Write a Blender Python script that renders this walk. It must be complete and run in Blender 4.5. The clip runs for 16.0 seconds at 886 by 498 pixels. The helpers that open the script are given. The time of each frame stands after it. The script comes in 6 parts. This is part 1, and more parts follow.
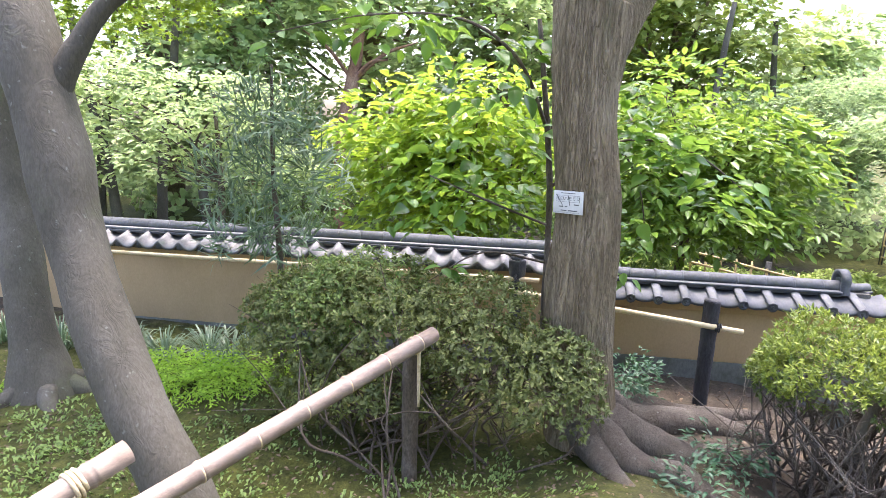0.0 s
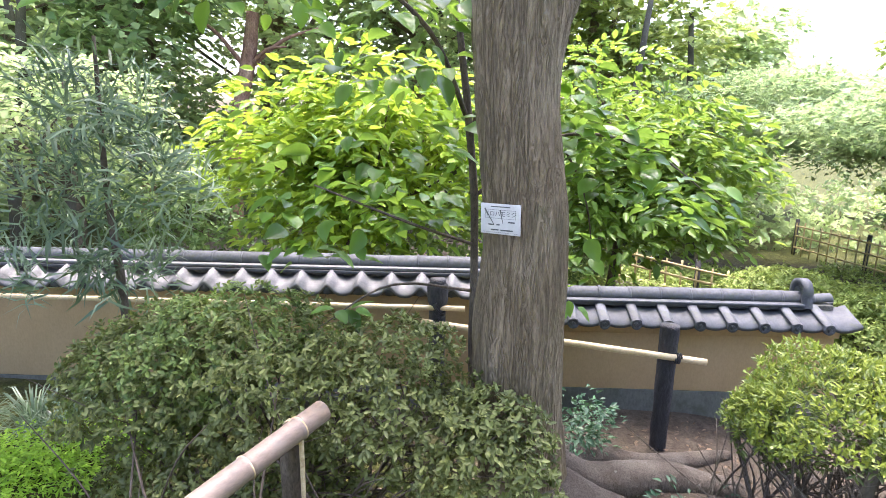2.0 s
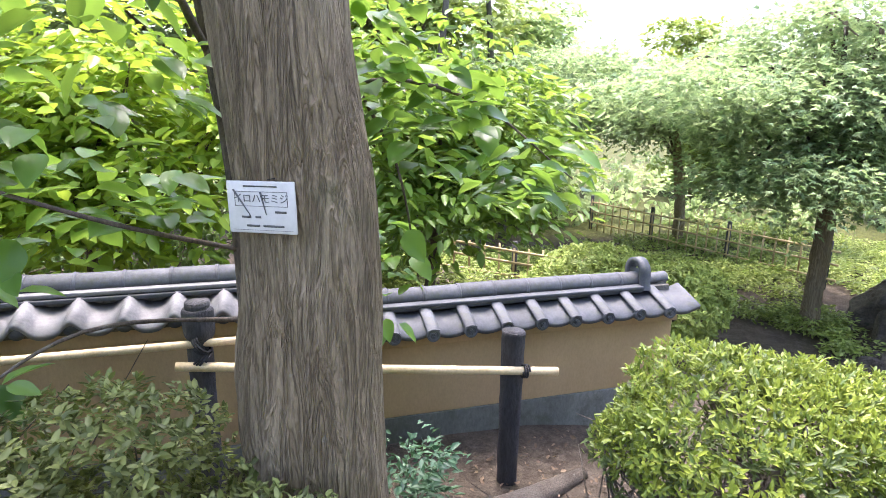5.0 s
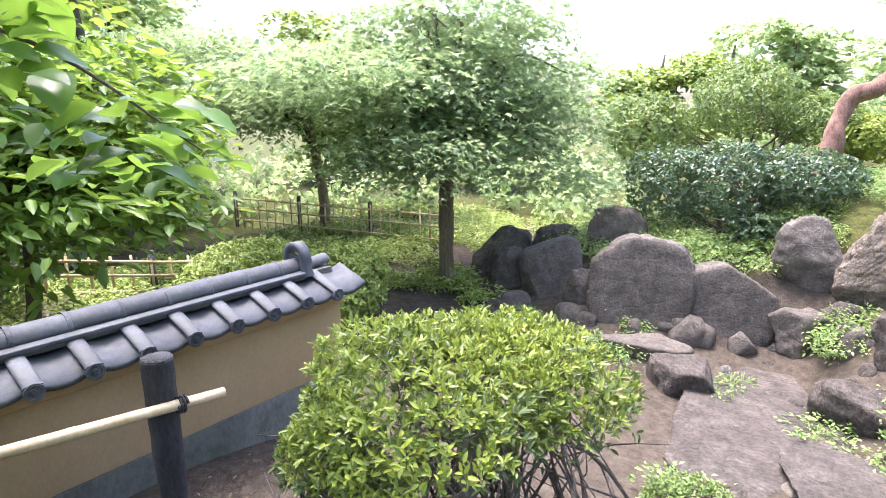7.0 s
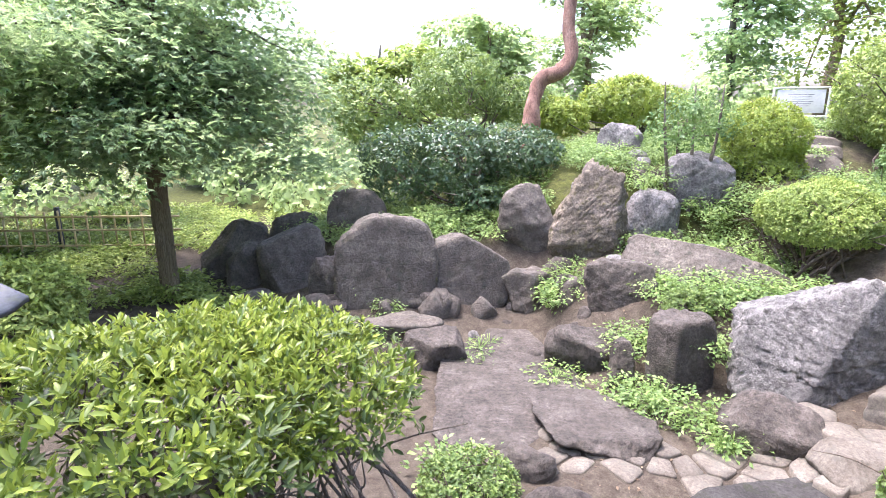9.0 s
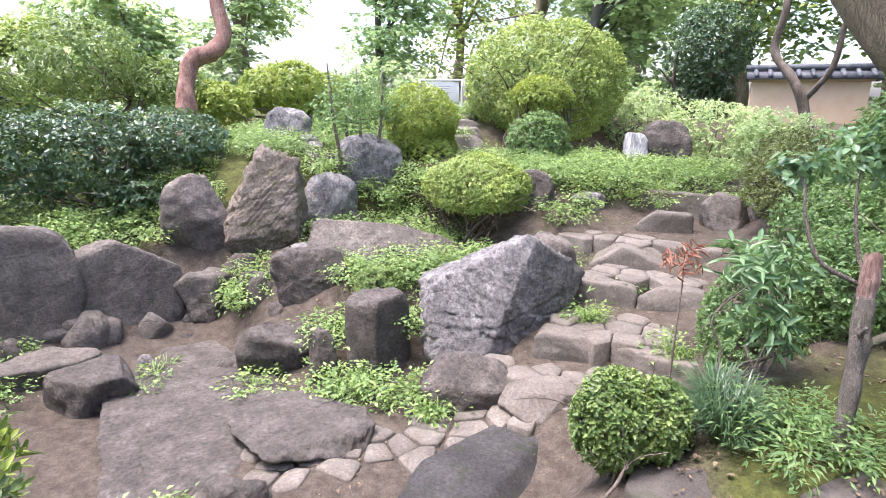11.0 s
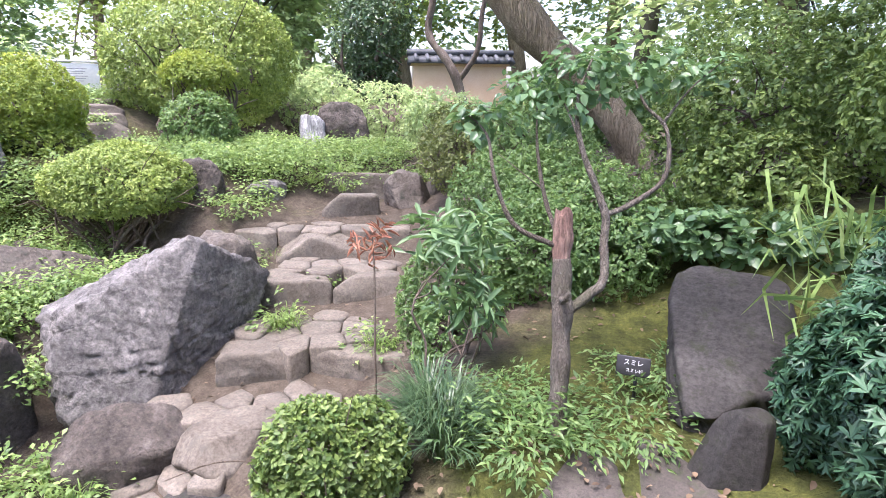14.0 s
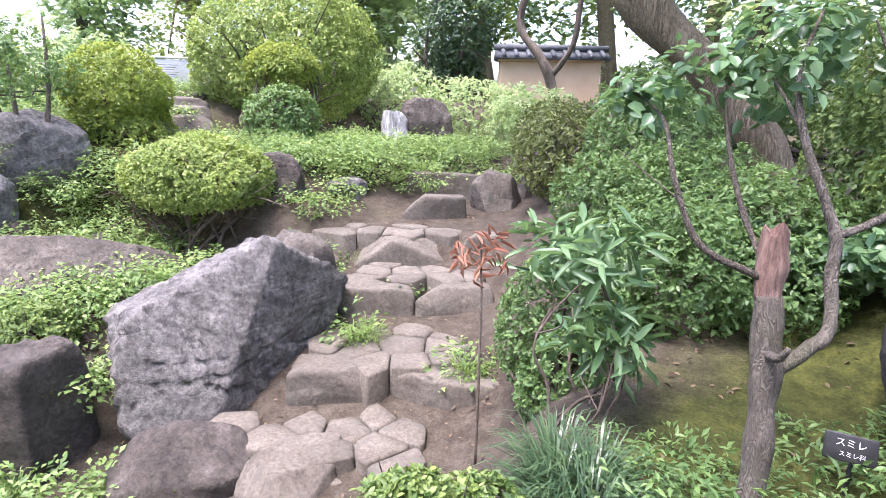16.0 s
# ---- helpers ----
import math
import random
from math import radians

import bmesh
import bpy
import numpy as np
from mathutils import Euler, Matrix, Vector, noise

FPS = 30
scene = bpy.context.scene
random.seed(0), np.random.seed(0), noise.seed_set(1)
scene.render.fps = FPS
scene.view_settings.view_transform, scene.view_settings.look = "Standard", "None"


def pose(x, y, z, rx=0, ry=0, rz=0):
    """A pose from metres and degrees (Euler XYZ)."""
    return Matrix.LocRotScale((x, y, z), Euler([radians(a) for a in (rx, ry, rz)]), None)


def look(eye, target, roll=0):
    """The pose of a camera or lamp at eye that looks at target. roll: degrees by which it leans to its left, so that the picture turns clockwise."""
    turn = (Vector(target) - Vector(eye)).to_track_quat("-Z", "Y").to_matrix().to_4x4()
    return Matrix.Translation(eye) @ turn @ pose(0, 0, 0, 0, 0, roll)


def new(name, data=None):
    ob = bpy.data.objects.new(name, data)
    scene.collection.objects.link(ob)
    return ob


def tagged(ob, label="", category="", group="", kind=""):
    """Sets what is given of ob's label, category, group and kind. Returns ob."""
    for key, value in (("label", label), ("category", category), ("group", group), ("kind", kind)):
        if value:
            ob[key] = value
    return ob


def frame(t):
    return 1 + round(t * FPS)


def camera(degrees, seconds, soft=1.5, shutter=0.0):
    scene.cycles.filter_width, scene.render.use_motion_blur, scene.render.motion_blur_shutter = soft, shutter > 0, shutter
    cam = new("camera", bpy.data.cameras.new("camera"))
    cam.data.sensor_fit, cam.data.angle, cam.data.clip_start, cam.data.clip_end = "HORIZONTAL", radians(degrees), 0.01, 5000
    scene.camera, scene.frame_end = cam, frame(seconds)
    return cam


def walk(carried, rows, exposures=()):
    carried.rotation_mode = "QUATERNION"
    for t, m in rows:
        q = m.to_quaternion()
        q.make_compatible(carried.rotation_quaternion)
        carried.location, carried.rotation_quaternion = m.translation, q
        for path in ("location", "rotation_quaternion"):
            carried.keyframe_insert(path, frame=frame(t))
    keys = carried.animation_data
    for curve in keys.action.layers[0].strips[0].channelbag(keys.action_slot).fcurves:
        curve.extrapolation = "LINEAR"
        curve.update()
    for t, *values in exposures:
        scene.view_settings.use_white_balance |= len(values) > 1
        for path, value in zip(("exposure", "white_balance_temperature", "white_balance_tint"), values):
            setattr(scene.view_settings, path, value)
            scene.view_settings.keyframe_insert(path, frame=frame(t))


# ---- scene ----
cam = camera(75.2, 16.0, soft=0.5)
# seconds, eye, then yaw, pitch and roll in degrees
PATH = [
    (0, 0.015, 0.009, 1.515, 0.11, -13.00, 1.11),
    (0.5, 0.073, 0.405, 1.475, -1.93, -13.33, 0.97),
    (1, 0.162, 0.701, 1.509, -2.83, -13.07, 0.76),
    (1.5, 0.173, 0.874, 1.524, -4.55, -13.13, 0.59),
    (2, 0.172, 1.038, 1.480, -7.72, -13.28, 0.81),
    (2.5, 0.236, 1.241, 1.424, -9.52, -13.25, 0.56),
    (3, 0.253, 1.408, 1.398, -12.10, -13.18, 0.42),
    (3.2, 0.267, 1.461, 1.386, -13.56, -13.11, 0.43),
    (5.3, 0.628, 2.127, 1.229, -29.33, -14.04, 0.94),
    (5.5, 0.675, 2.169, 1.195, -31.35, -14.02, 0.80),
    (6, 0.781, 2.282, 1.150, -36.69, -13.91, 0.65),
    (6.5, 0.823, 2.345, 1.132, -50.70, -13.84, 0.31),
    (7, 0.855, 2.383, 1.111, -61.01, -13.95, 0.14),
    (7.5, 0.999, 2.421, 0.971, -66.77, -14.19, 0.18),
    (8, 1.195, 2.459, 0.920, -71.74, -14.14, 0.22),
    (8.5, 1.274, 2.539, 0.896, -79.33, -14.09, 0.41),
    (9, 1.348, 2.542, 0.857, -87.18, -14.29, -0.05),
    (9.5, 1.525, 2.512, 0.778, -93.90, -14.40, 0.02),
    (9.7, 1.572, 2.503, 0.768, -97.32, -14.37, 0.10),
    (11.8, 1.929, 2.412, 0.631, -132.06, -14.74, 0.28),
    (12, 1.952, 2.396, 0.633, -135.38, -14.76, 0.13),
    (12.5, 2.017, 2.313, 0.580, -142.69, -14.94, 0.38),
    (13, 2.114, 2.073, 0.523, -145.09, -15.08, 0.37),
    (13.5, 2.204, 1.918, 0.503, -146.97, -14.90, 0.56),
    (14, 2.288, 1.801, 0.466, -149.26, -14.95, 0.41),
    (14.5, 2.356, 1.610, 0.392, -149.24, -14.91, 0.46),
    (15, 2.441, 1.511, 0.404, -148.89, -14.79, 0.72),
    (15.5, 2.606, 1.481, 0.390, -147.29, -14.73, 0.81),
    (16, 2.791, 1.428, 0.362, -142.26, -14.76, 1.05),
]
walk(cam, [(t, pose(x, y, z, 90 + pitch, 0, yaw) @ pose(0, 0, 0, 0, 0, roll)) for t, x, y, z, yaw, pitch, roll in PATH],
     [(0, 2.78, 6250, 24), (5.5, 2.8, 6150, 25), (9.5, 2.55, 5900, 25), (12.5, 2.27, 5950, 26), (16, 2.38, 5850, 28)])


# ---- light: a bright, hazy sky with a soft high sun ----
world = bpy.data.worlds.new("sky")
scene.world = world
world.use_nodes = True
wn = world.node_tree
sky = wn.nodes.new("ShaderNodeTexSky")
sky.sky_type, sky.sun_disc = "NISHITA", False
sky.sun_elevation, sky.sun_rotation = radians(74), radians(20)
sky.air_density, sky.dust_density, sky.ozone_density = 1.0, 4.0, 0.6
wn.links.new(sky.outputs[0], wn.nodes["Background"].inputs[0])
wn.nodes["Background"].inputs[1].default_value = 0.15
sun_data = bpy.data.lights.new("sun", "SUN")
sun_data.energy, sun_data.angle, sun_data.color = 1.5, radians(22), (1.0, 0.95, 0.86)
sun = new("sun", sun_data)
sun.matrix_world = look((0, 0, 30), Vector((0, 0, 30)) - Vector((math.sin(radians(20)) * math.cos(radians(74)), math.cos(radians(20)) * math.cos(radians(74)), math.sin(radians(74)))))


# ---- materials ----
def nodes_of(name):
    m = bpy.data.materials.new(name)
    m.use_nodes = True
    nt = m.node_tree
    return m, nt, nt.nodes["Principled BSDF"]


def ramp(nt, fac, stops):
    r = nt.nodes.new("ShaderNodeValToRGB")
    while len(r.color_ramp.elements) < len(stops):
        r.color_ramp.elements.new(0.5)
    for e, (p, c) in zip(r.color_ramp.elements, stops):
        e.position, e.color = p, (*c, 1)
    nt.links.new(fac, r.inputs[0])
    return r.outputs[0]


def noise_tex(nt, scale, detail=5, rough=0.6, stretch=(1, 1, 1), twist=0.0):
    c = nt.nodes.new("ShaderNodeTexCoord")
    mp = nt.nodes.new("ShaderNodeMapping")
    mp.inputs["Scale"].default_value = stretch
    nt.links.new(c.outputs["Object"], mp.inputs[0])
    n = nt.nodes.new("ShaderNodeTexNoise")
    n.inputs["Scale"].default_value, n.inputs["Detail"].default_value, n.inputs["Roughness"].default_value = scale, detail, rough
    n.inputs["Distortion"].default_value = twist
    nt.links.new(mp.outputs[0], n.inputs[0])
    return n.outputs["Fac"]


def crack_tex(nt, scale):
    """Distance to wandering fissures that split a stone into uneven plates."""
    c = nt.nodes.new("ShaderNodeTexCoord")
    n = nt.nodes.new("ShaderNodeTexNoise")
    n.inputs["Scale"].default_value, n.inputs["Detail"].default_value = scale * 1.3, 5
    nt.links.new(c.outputs["Object"], n.inputs[0])
    warp = nt.nodes.new("ShaderNodeMix")
    warp.data_type, warp.blend_type = "RGBA", "LINEAR_LIGHT"
    warp.inputs[0].default_value = 0.16
    nt.links.new(c.outputs["Object"], warp.inputs[6])
    nt.links.new(n.outputs["Color"], warp.inputs[7])
    mp = nt.nodes.new("ShaderNodeMapping")
    mp.inputs["Scale"].default_value, mp.inputs["Rotation"].default_value = (0.8, 0.6, 1.8), (0.3, 0.4, 0.2)
    nt.links.new(warp.outputs[2], mp.inputs[0])
    v = nt.nodes.new("ShaderNodeTexVoronoi")
    v.feature = "DISTANCE_TO_EDGE"
    v.inputs["Scale"].default_value = scale
    nt.links.new(mp.outputs[0], v.inputs[0])
    return v.outputs["Distance"]


def mix(nt, a, b, fac, mode="MIX"):
    m = nt.nodes.new("ShaderNodeMix")
    m.data_type, m.blend_type = "RGBA", mode
    for s, v in ((m.inputs[6], a), (m.inputs[7], b), (m.inputs[0], fac)):
        if isinstance(v, bpy.types.NodeSocket):
            nt.links.new(v, s)
        elif isinstance(v, tuple):
            s.default_value = (*v, 1)
        else:
            s.default_value = v
    return m.outputs[2]


def bump(nt, height, strength, distance, bsdf, chain=None):
    b = nt.nodes.new("ShaderNodeBump")
    b.inputs["Strength"].default_value, b.inputs["Distance"].default_value = strength, distance
    nt.links.new(height, b.inputs["Height"])
    if chain:
        nt.links.new(chain, b.inputs["Normal"])
    nt.links.new(b.outputs[0], bsdf.inputs["Normal"])
    return b.outputs[0]


def surface(name, dark, mid, light, rough=0.8, scale=3.0, fine=40.0, bumps=(0.5, 0.01), stretch=(1, 1, 1), stain=None, metallic=0.0, vary=0.0, spec=0.5, grit=0.75, cracks=0.0):
    """Two-scale mottled surface with relief and stains."""
    m, nt, b = nodes_of(name)
    big, small = noise_tex(nt, scale, 6, 0.65, stretch), noise_tex(nt, fine, 8, 0.78, stretch)
    col = ramp(nt, big, [(0.3, dark), (0.5, mid), (0.7, light)])
    grain = ramp(nt, small, [(0.38, (0.4, 0.4, 0.4)), (0.5, (1, 1, 1)), (0.62, (1.55, 1.55, 1.55))])
    col = mix(nt, col, grain, grit, "MULTIPLY")
    if stain:
        spots = ramp(nt, noise_tex(nt, scale * 2.7, 7, 0.75), [(0.52, (0, 0, 0)), (0.66, (1, 1, 1))])
        col = mix(nt, col, stain, spots)
    split = None
    if cracks:
        split = crack_tex(nt, cracks)
        col = mix(nt, col, ramp(nt, split, [(0.0, (0.35, 0.33, 0.3)), (0.018, (0.9, 0.9, 0.9)), (0.1, (1, 1, 1))]), ramp(nt, noise_tex(nt, cracks * 0.6, 4), [(0.48, (0, 0, 0)), (0.62, (0.8,) * 3)]), "MULTIPLY")
    if vary:
        info = nt.nodes.new("ShaderNodeObjectInfo")
        tone = ramp(nt, info.outputs["Random"], [(0, (1 - vary,) * 3), (1, (1 + vary,) * 3)])
        col = mix(nt, col, tone, 1.0, "MULTIPLY")
    nt.links.new(col, b.inputs["Base Color"])
    b.inputs["Roughness"].default_value, b.inputs["Metallic"].default_value = rough, metallic
    b.inputs["Specular IOR Level"].default_value = spec
    first = bump(nt, small, bumps[0], bumps[1] * 0.8, b)
    second = bump(nt, big, bumps[0], bumps[1] * 2, b, first)
    if split:
        bump(nt, ramp(nt, split, [(0.0, (0, 0, 0)), (0.05, (1, 1, 1))]), 0.5, 0.006, b, second)
    return m


def leaf_material(name, dark, light, through_light, rough=0.45, share=0.35, by_object=False):
    """Leaf with colour varying from leaf to leaf, light passing through it."""
    m, nt, b = nodes_of(name)
    geo = nt.nodes.new("ShaderNodeNewGeometry")
    info = nt.nodes.new("ShaderNodeObjectInfo")
    col = ramp(nt, info.outputs["Random"] if by_object else geo.outputs["Random Per Island"], [(0.0, dark), (0.55, tuple((p + q) / 2 for p, q in zip(dark, light))), (1.0, light)])
    patch = ramp(nt, noise_tex(nt, 1.7, 3), [(0.35, (0.72, 0.78, 0.75)), (0.65, (1.2, 1.15, 1.05))])
    col = mix(nt, col, patch, 0.8, "MULTIPLY")
    nt.links.new(col, b.inputs["Base Color"])
    b.inputs["Roughness"].default_value = rough
    b.inputs["Specular IOR Level"].default_value = 0.4
    tr = nt.nodes.new("ShaderNodeBsdfTranslucent")
    nt.links.new(mix(nt, col, through_light, 0.6), tr.inputs[0])
    ms = nt.nodes.new("ShaderNodeMixShader")
    ms.inputs[0].default_value = share
    nt.links.new(b.outputs[0], ms.inputs[1])
    nt.links.new(tr.outputs[0], ms.inputs[2])
    nt.links.new(ms.outputs[0], nt.nodes["Material Output"].inputs[0])
    return m


def bark_material(name, dark, mid, light, across=30.0, along=0.12, depth=0.012, spots=0.0, contrast=0.9):
    """Bark with long upright furrows that wander and join, finer grain and pale lichen spots."""
    m, nt, b = nodes_of(name)
    broad = noise_tex(nt, 3, 5, 0.6, (1, 1, 0.5))
    furrow = noise_tex(nt, across, 3, 0.55, (1, 1, along), 1.6)
    fold = nt.nodes.new("ShaderNodeMath")
    fold.operation = "PINGPONG"
    fold.inputs[1].default_value = 0.11
    nt.links.new(furrow, fold.inputs[0])
    crack = nt.nodes.new("ShaderNodeMath")
    crack.operation = "MULTIPLY"
    crack.inputs[1].default_value = 9.0
    nt.links.new(fold.outputs[0], crack.inputs[0])
    grain = noise_tex(nt, 90, 6, 0.75, (1, 1, 0.3))
    col = ramp(nt, broad, [(0.3, dark), (0.5, mid), (0.7, light)])
    col = mix(nt, col, ramp(nt, crack.outputs[0], [(0.05, (0.5, 0.47, 0.43)), (0.3, (0.86, 0.85, 0.84)), (0.8, (1.15, 1.15, 1.15))]), contrast, "MULTIPLY")
    col = mix(nt, col, ramp(nt, grain, [(0.3, (0.62, 0.62, 0.62)), (0.7, (1.25, 1.25, 1.25))]), 0.8, "MULTIPLY")
    if spots:
        col = mix(nt, col, (0.32, 0.34, 0.29), ramp(nt, noise_tex(nt, 26, 3, 0.5), [(0.68, (0, 0, 0)), (0.72, (spots,) * 3)]))
        col = mix(nt, col, (0.12, 0.14, 0.07), ramp(nt, noise_tex(nt, 2.3, 6, 0.7), [(0.58, (0, 0, 0)), (0.72, (0.4,) * 3)]))
    nt.links.new(col, b.inputs["Base Color"])
    b.inputs["Roughness"].default_value = 0.9
    b.inputs["Specular IOR Level"].default_value = 0.25
    first = bump(nt, grain, 0.6, depth * 0.3, b)
    bump(nt, crack.outputs[0], 1.0, depth * 0.6, b, first)
    return m


BARK = bark_material("grey_bark", (0.185, 0.145, 0.089), (0.25, 0.2, 0.127), (0.3, 0.248, 0.166), 20, 0.09, 0.02, 0.2, 0.7)
BARK_SMOOTH = bark_material("smooth_bark", (0.072, 0.066, 0.05), (0.1, 0.092, 0.07), (0.135, 0.125, 0.1), 9, 0.5, 0.003, 0.3, 0.16)
BARK_OLD = bark_material("dark_grey_bark", (0.095, 0.08, 0.062), (0.15, 0.13, 0.104), (0.21, 0.188, 0.155), 60, 0.25, 0.008, 0.4, 0.7)
BARK_DARK = surface("dark_twig_bark", (0.05, 0.037, 0.028), (0.09, 0.07, 0.05), (0.15, 0.125, 0.1), 0.9, 9, 80, (0.6, 0.005), (1, 1, 0.4))
BARK_PINE = surface("red_pine_bark", (0.0975, 0.045, 0.03), (0.225, 0.12, 0.0825), (0.315, 0.203, 0.15), 0.85, 6, 50, (0.8, 0.012), (1, 1, 0.5))
STUMP_WOOD = surface("broken_wood", (0.07, 0.035, 0.025), (0.17, 0.105, 0.08), (0.28, 0.2, 0.155), 0.9, 14, 90, (0.9, 0.01), (1, 1, 0.12))
ROCK_GREY = surface("grey_rock", (0.075, 0.071, 0.064), (0.15, 0.142, 0.13), (0.25, 0.238, 0.218), 0.85, 4, 30, (1.0, 0.022), (1, 1, 1), (0.058, 0.056, 0.05), cracks=2.2)
ROCK_DARK = surface("dark_rock", (0.058, 0.048, 0.037), (0.11, 0.094, 0.075), (0.165, 0.143, 0.115), 0.85, 3, 32, (0.9, 0.02), (1, 1, 1), (0.052, 0.052, 0.038), cracks=2.0)
ROCK_WARM = surface("brown_grey_rock", (0.04, 0.033, 0.026), (0.078, 0.066, 0.053), (0.135, 0.117, 0.097), 0.9, 5, 26, (1.0, 0.03), (1, 1, 1), (0.062, 0.056, 0.043), cracks=1.8)
ROCK_LICHEN = surface("lichened_rock", (0.0624, 0.052, 0.0382), (0.135, 0.112, 0.0819), (0.198, 0.166, 0.137), 0.9, 3, 36, (0.9, 0.025), (1, 1, 1), (0.0884, 0.078, 0.0328), cracks=2.6)
SLATE = surface("dark_slate_slab", (0.024, 0.023, 0.021), (0.038, 0.036, 0.033), (0.06, 0.057, 0.052), 0.95, 3, 40, (0.8, 0.01), (1, 1, 1), (0.028, 0.032, 0.018), spec=0.2, grit=0.6)
STONE_STEP = surface("step_stone", (0.078, 0.066, 0.05), (0.118, 0.102, 0.079), (0.163, 0.144, 0.115), 0.92, 3.5, 40, (0.7, 0.008), (1, 1, 1), (0.105, 0.098, 0.078), vary=0.12, grit=0.6)
PLASTER = surface("ochre_plaster", (0.345, 0.24, 0.122), (0.39, 0.275, 0.145), (0.43, 0.305, 0.165), 0.9, 1.6, 70, (0.15, 0.002), (1, 1, 0.5), grit=0.14)
PLASTER_PALE = surface("pale_ochre_plaster", (0.435, 0.315, 0.195), (0.48, 0.352, 0.225), (0.51, 0.39, 0.262), 0.9, 1.6, 70, (0.15, 0.002), grit=0.14)
PLINTH = surface("grey_plinth_render", (0.075, 0.08, 0.066), (0.115, 0.12, 0.103), (0.165, 0.167, 0.148), 0.85, 2, 50, (0.3, 0.004), (1, 1, 0.5), (0.07, 0.078, 0.055), grit=0.35)
TILE = surface("smoked_roof_tile", (0.032, 0.037, 0.042), (0.058, 0.064, 0.071), (0.1, 0.107, 0.116), 0.68, 6, 60, (0.25, 0.003), (1, 1, 1), (0.07, 0.078, 0.062), vary=0.2, spec=0.5, grit=0.35)
TILE_WAVE = surface("pale_wave_tile", (0.09, 0.09, 0.088), (0.145, 0.145, 0.142), (0.19, 0.19, 0.185), 0.6, 6, 60, (0.25, 0.003), (1, 1, 1), (0.14, 0.14, 0.135), vary=0.12, spec=0.55, grit=0.3)
MORTAR = surface("dark_mortar", (0.06, 0.058, 0.05), (0.1, 0.095, 0.08), (0.15, 0.145, 0.12), 0.9, 9, 60, (0.5, 0.005))
BAMBOO_OLD = surface("weathered_bamboo", (0.15, 0.11, 0.082), (0.225, 0.172, 0.132), (0.29, 0.235, 0.185), 0.55, 4, 60, (0.2, 0.002), (0.3, 0.3, 1), (0.21, 0.175, 0.14), grit=0.35)
BAMBOO = surface("pale_bamboo", (0.44, 0.336, 0.176), (0.528, 0.416, 0.24), (0.592, 0.488, 0.304), 0.5, 5, 60, (0.15, 0.002), grit=0.25)
BAMBOO_FENCE = surface("yellowed_bamboo", (0.3, 0.23, 0.1), (0.43, 0.34, 0.17), (0.55, 0.45, 0.25), 0.6, 4, 60, (0.2, 0.002), vary=0.25, grit=0.3)
POST = surface("charred_post", (0.012, 0.012, 0.014), (0.03, 0.03, 0.033), (0.06, 0.058, 0.06), 0.7, 8, 70, (0.9, 0.01), (1, 1, 0.3))
POST_TOP = surface("post_end_grain", (0.18, 0.18, 0.19), (0.27, 0.27, 0.28), (0.36, 0.36, 0.37), 0.8, 20, 90, (0.4, 0.003), grit=0.5)
ROPE = surface("black_rope", (0.01, 0.01, 0.01), (0.02, 0.02, 0.02), (0.035, 0.035, 0.035), 0.8, 60, 200, (0.8, 0.003))
TAPE = surface("straw_tie", (0.4, 0.31, 0.17), (0.52, 0.42, 0.25), (0.6, 0.5, 0.32), 0.8, 60, 200, (0.5, 0.002), grit=0.4)
PLATE = surface("white_plate", (0.5, 0.5, 0.46), (0.57, 0.57, 0.53), (0.61, 0.61, 0.57), 0.4, 12, 90, (0.05, 0.001), (1, 1, 1), grit=0.06)
INK = surface("grey_ink", (0.05, 0.055, 0.05), (0.09, 0.095, 0.09), (0.13, 0.135, 0.13), 0.6, 30, 90, (0.05, 0.001), grit=0.1)
LABEL_DARK = surface("dark_label_plate", (0.012, 0.012, 0.013), (0.022, 0.022, 0.023), (0.035, 0.035, 0.036), 0.5, 20, 90, (0.1, 0.001), grit=0.2)
LABEL_INK = surface("white_ink", (0.7, 0.7, 0.7), (0.76, 0.76, 0.76), (0.8, 0.8, 0.8), 0.6, 30, 90, (0.05, 0.001), grit=0.05)
WATER_ROCK = surface("wet_pale_rock", (0.12, 0.12, 0.115), (0.24, 0.24, 0.235), (0.5, 0.5, 0.49), 0.3, 14, 50, (0.9, 0.02), (1, 1, 0.15))
LITTER = leaf_material("dry_leaf_litter", (0.06, 0.04, 0.025), (0.2, 0.15, 0.1), (0.2, 0.14, 0.08), 0.8, 0.1)
LEAF_AZALEA = leaf_material("bright_azalea_leaf", (0.06, 0.11, 0.02), (0.29, 0.36, 0.05), (0.4, 0.48, 0.08), 0.38, 0.3)
LEAF_FRESH = leaf_material("fresh_broad_leaf", (0.045, 0.12, 0.02), (0.2, 0.33, 0.05), (0.4, 0.56, 0.07), 0.4, 0.4)
LEAF_HEDGE = leaf_material("dull_azalea_leaf", (0.06, 0.082, 0.026), (0.215, 0.255, 0.08), (0.25, 0.3, 0.06), 0.5, 0.3)
LEAF_SINGLE = leaf_material("large_single_leaf", (0.03, 0.09, 0.025), (0.15, 0.3, 0.05), (0.36, 0.56, 0.06), 0.34, 0.42, by_object=True)
LEAF_BRIGHT = leaf_material("sunlit_leaf", (0.08, 0.19, 0.02), (0.34, 0.49, 0.05), (0.55, 0.7, 0.07), 0.42, 0.42)
LEAF_MAPLE = leaf_material("maple_leaf", (0.11, 0.21, 0.09), (0.5, 0.62, 0.33), (0.52, 0.68, 0.28), 0.5, 0.45)
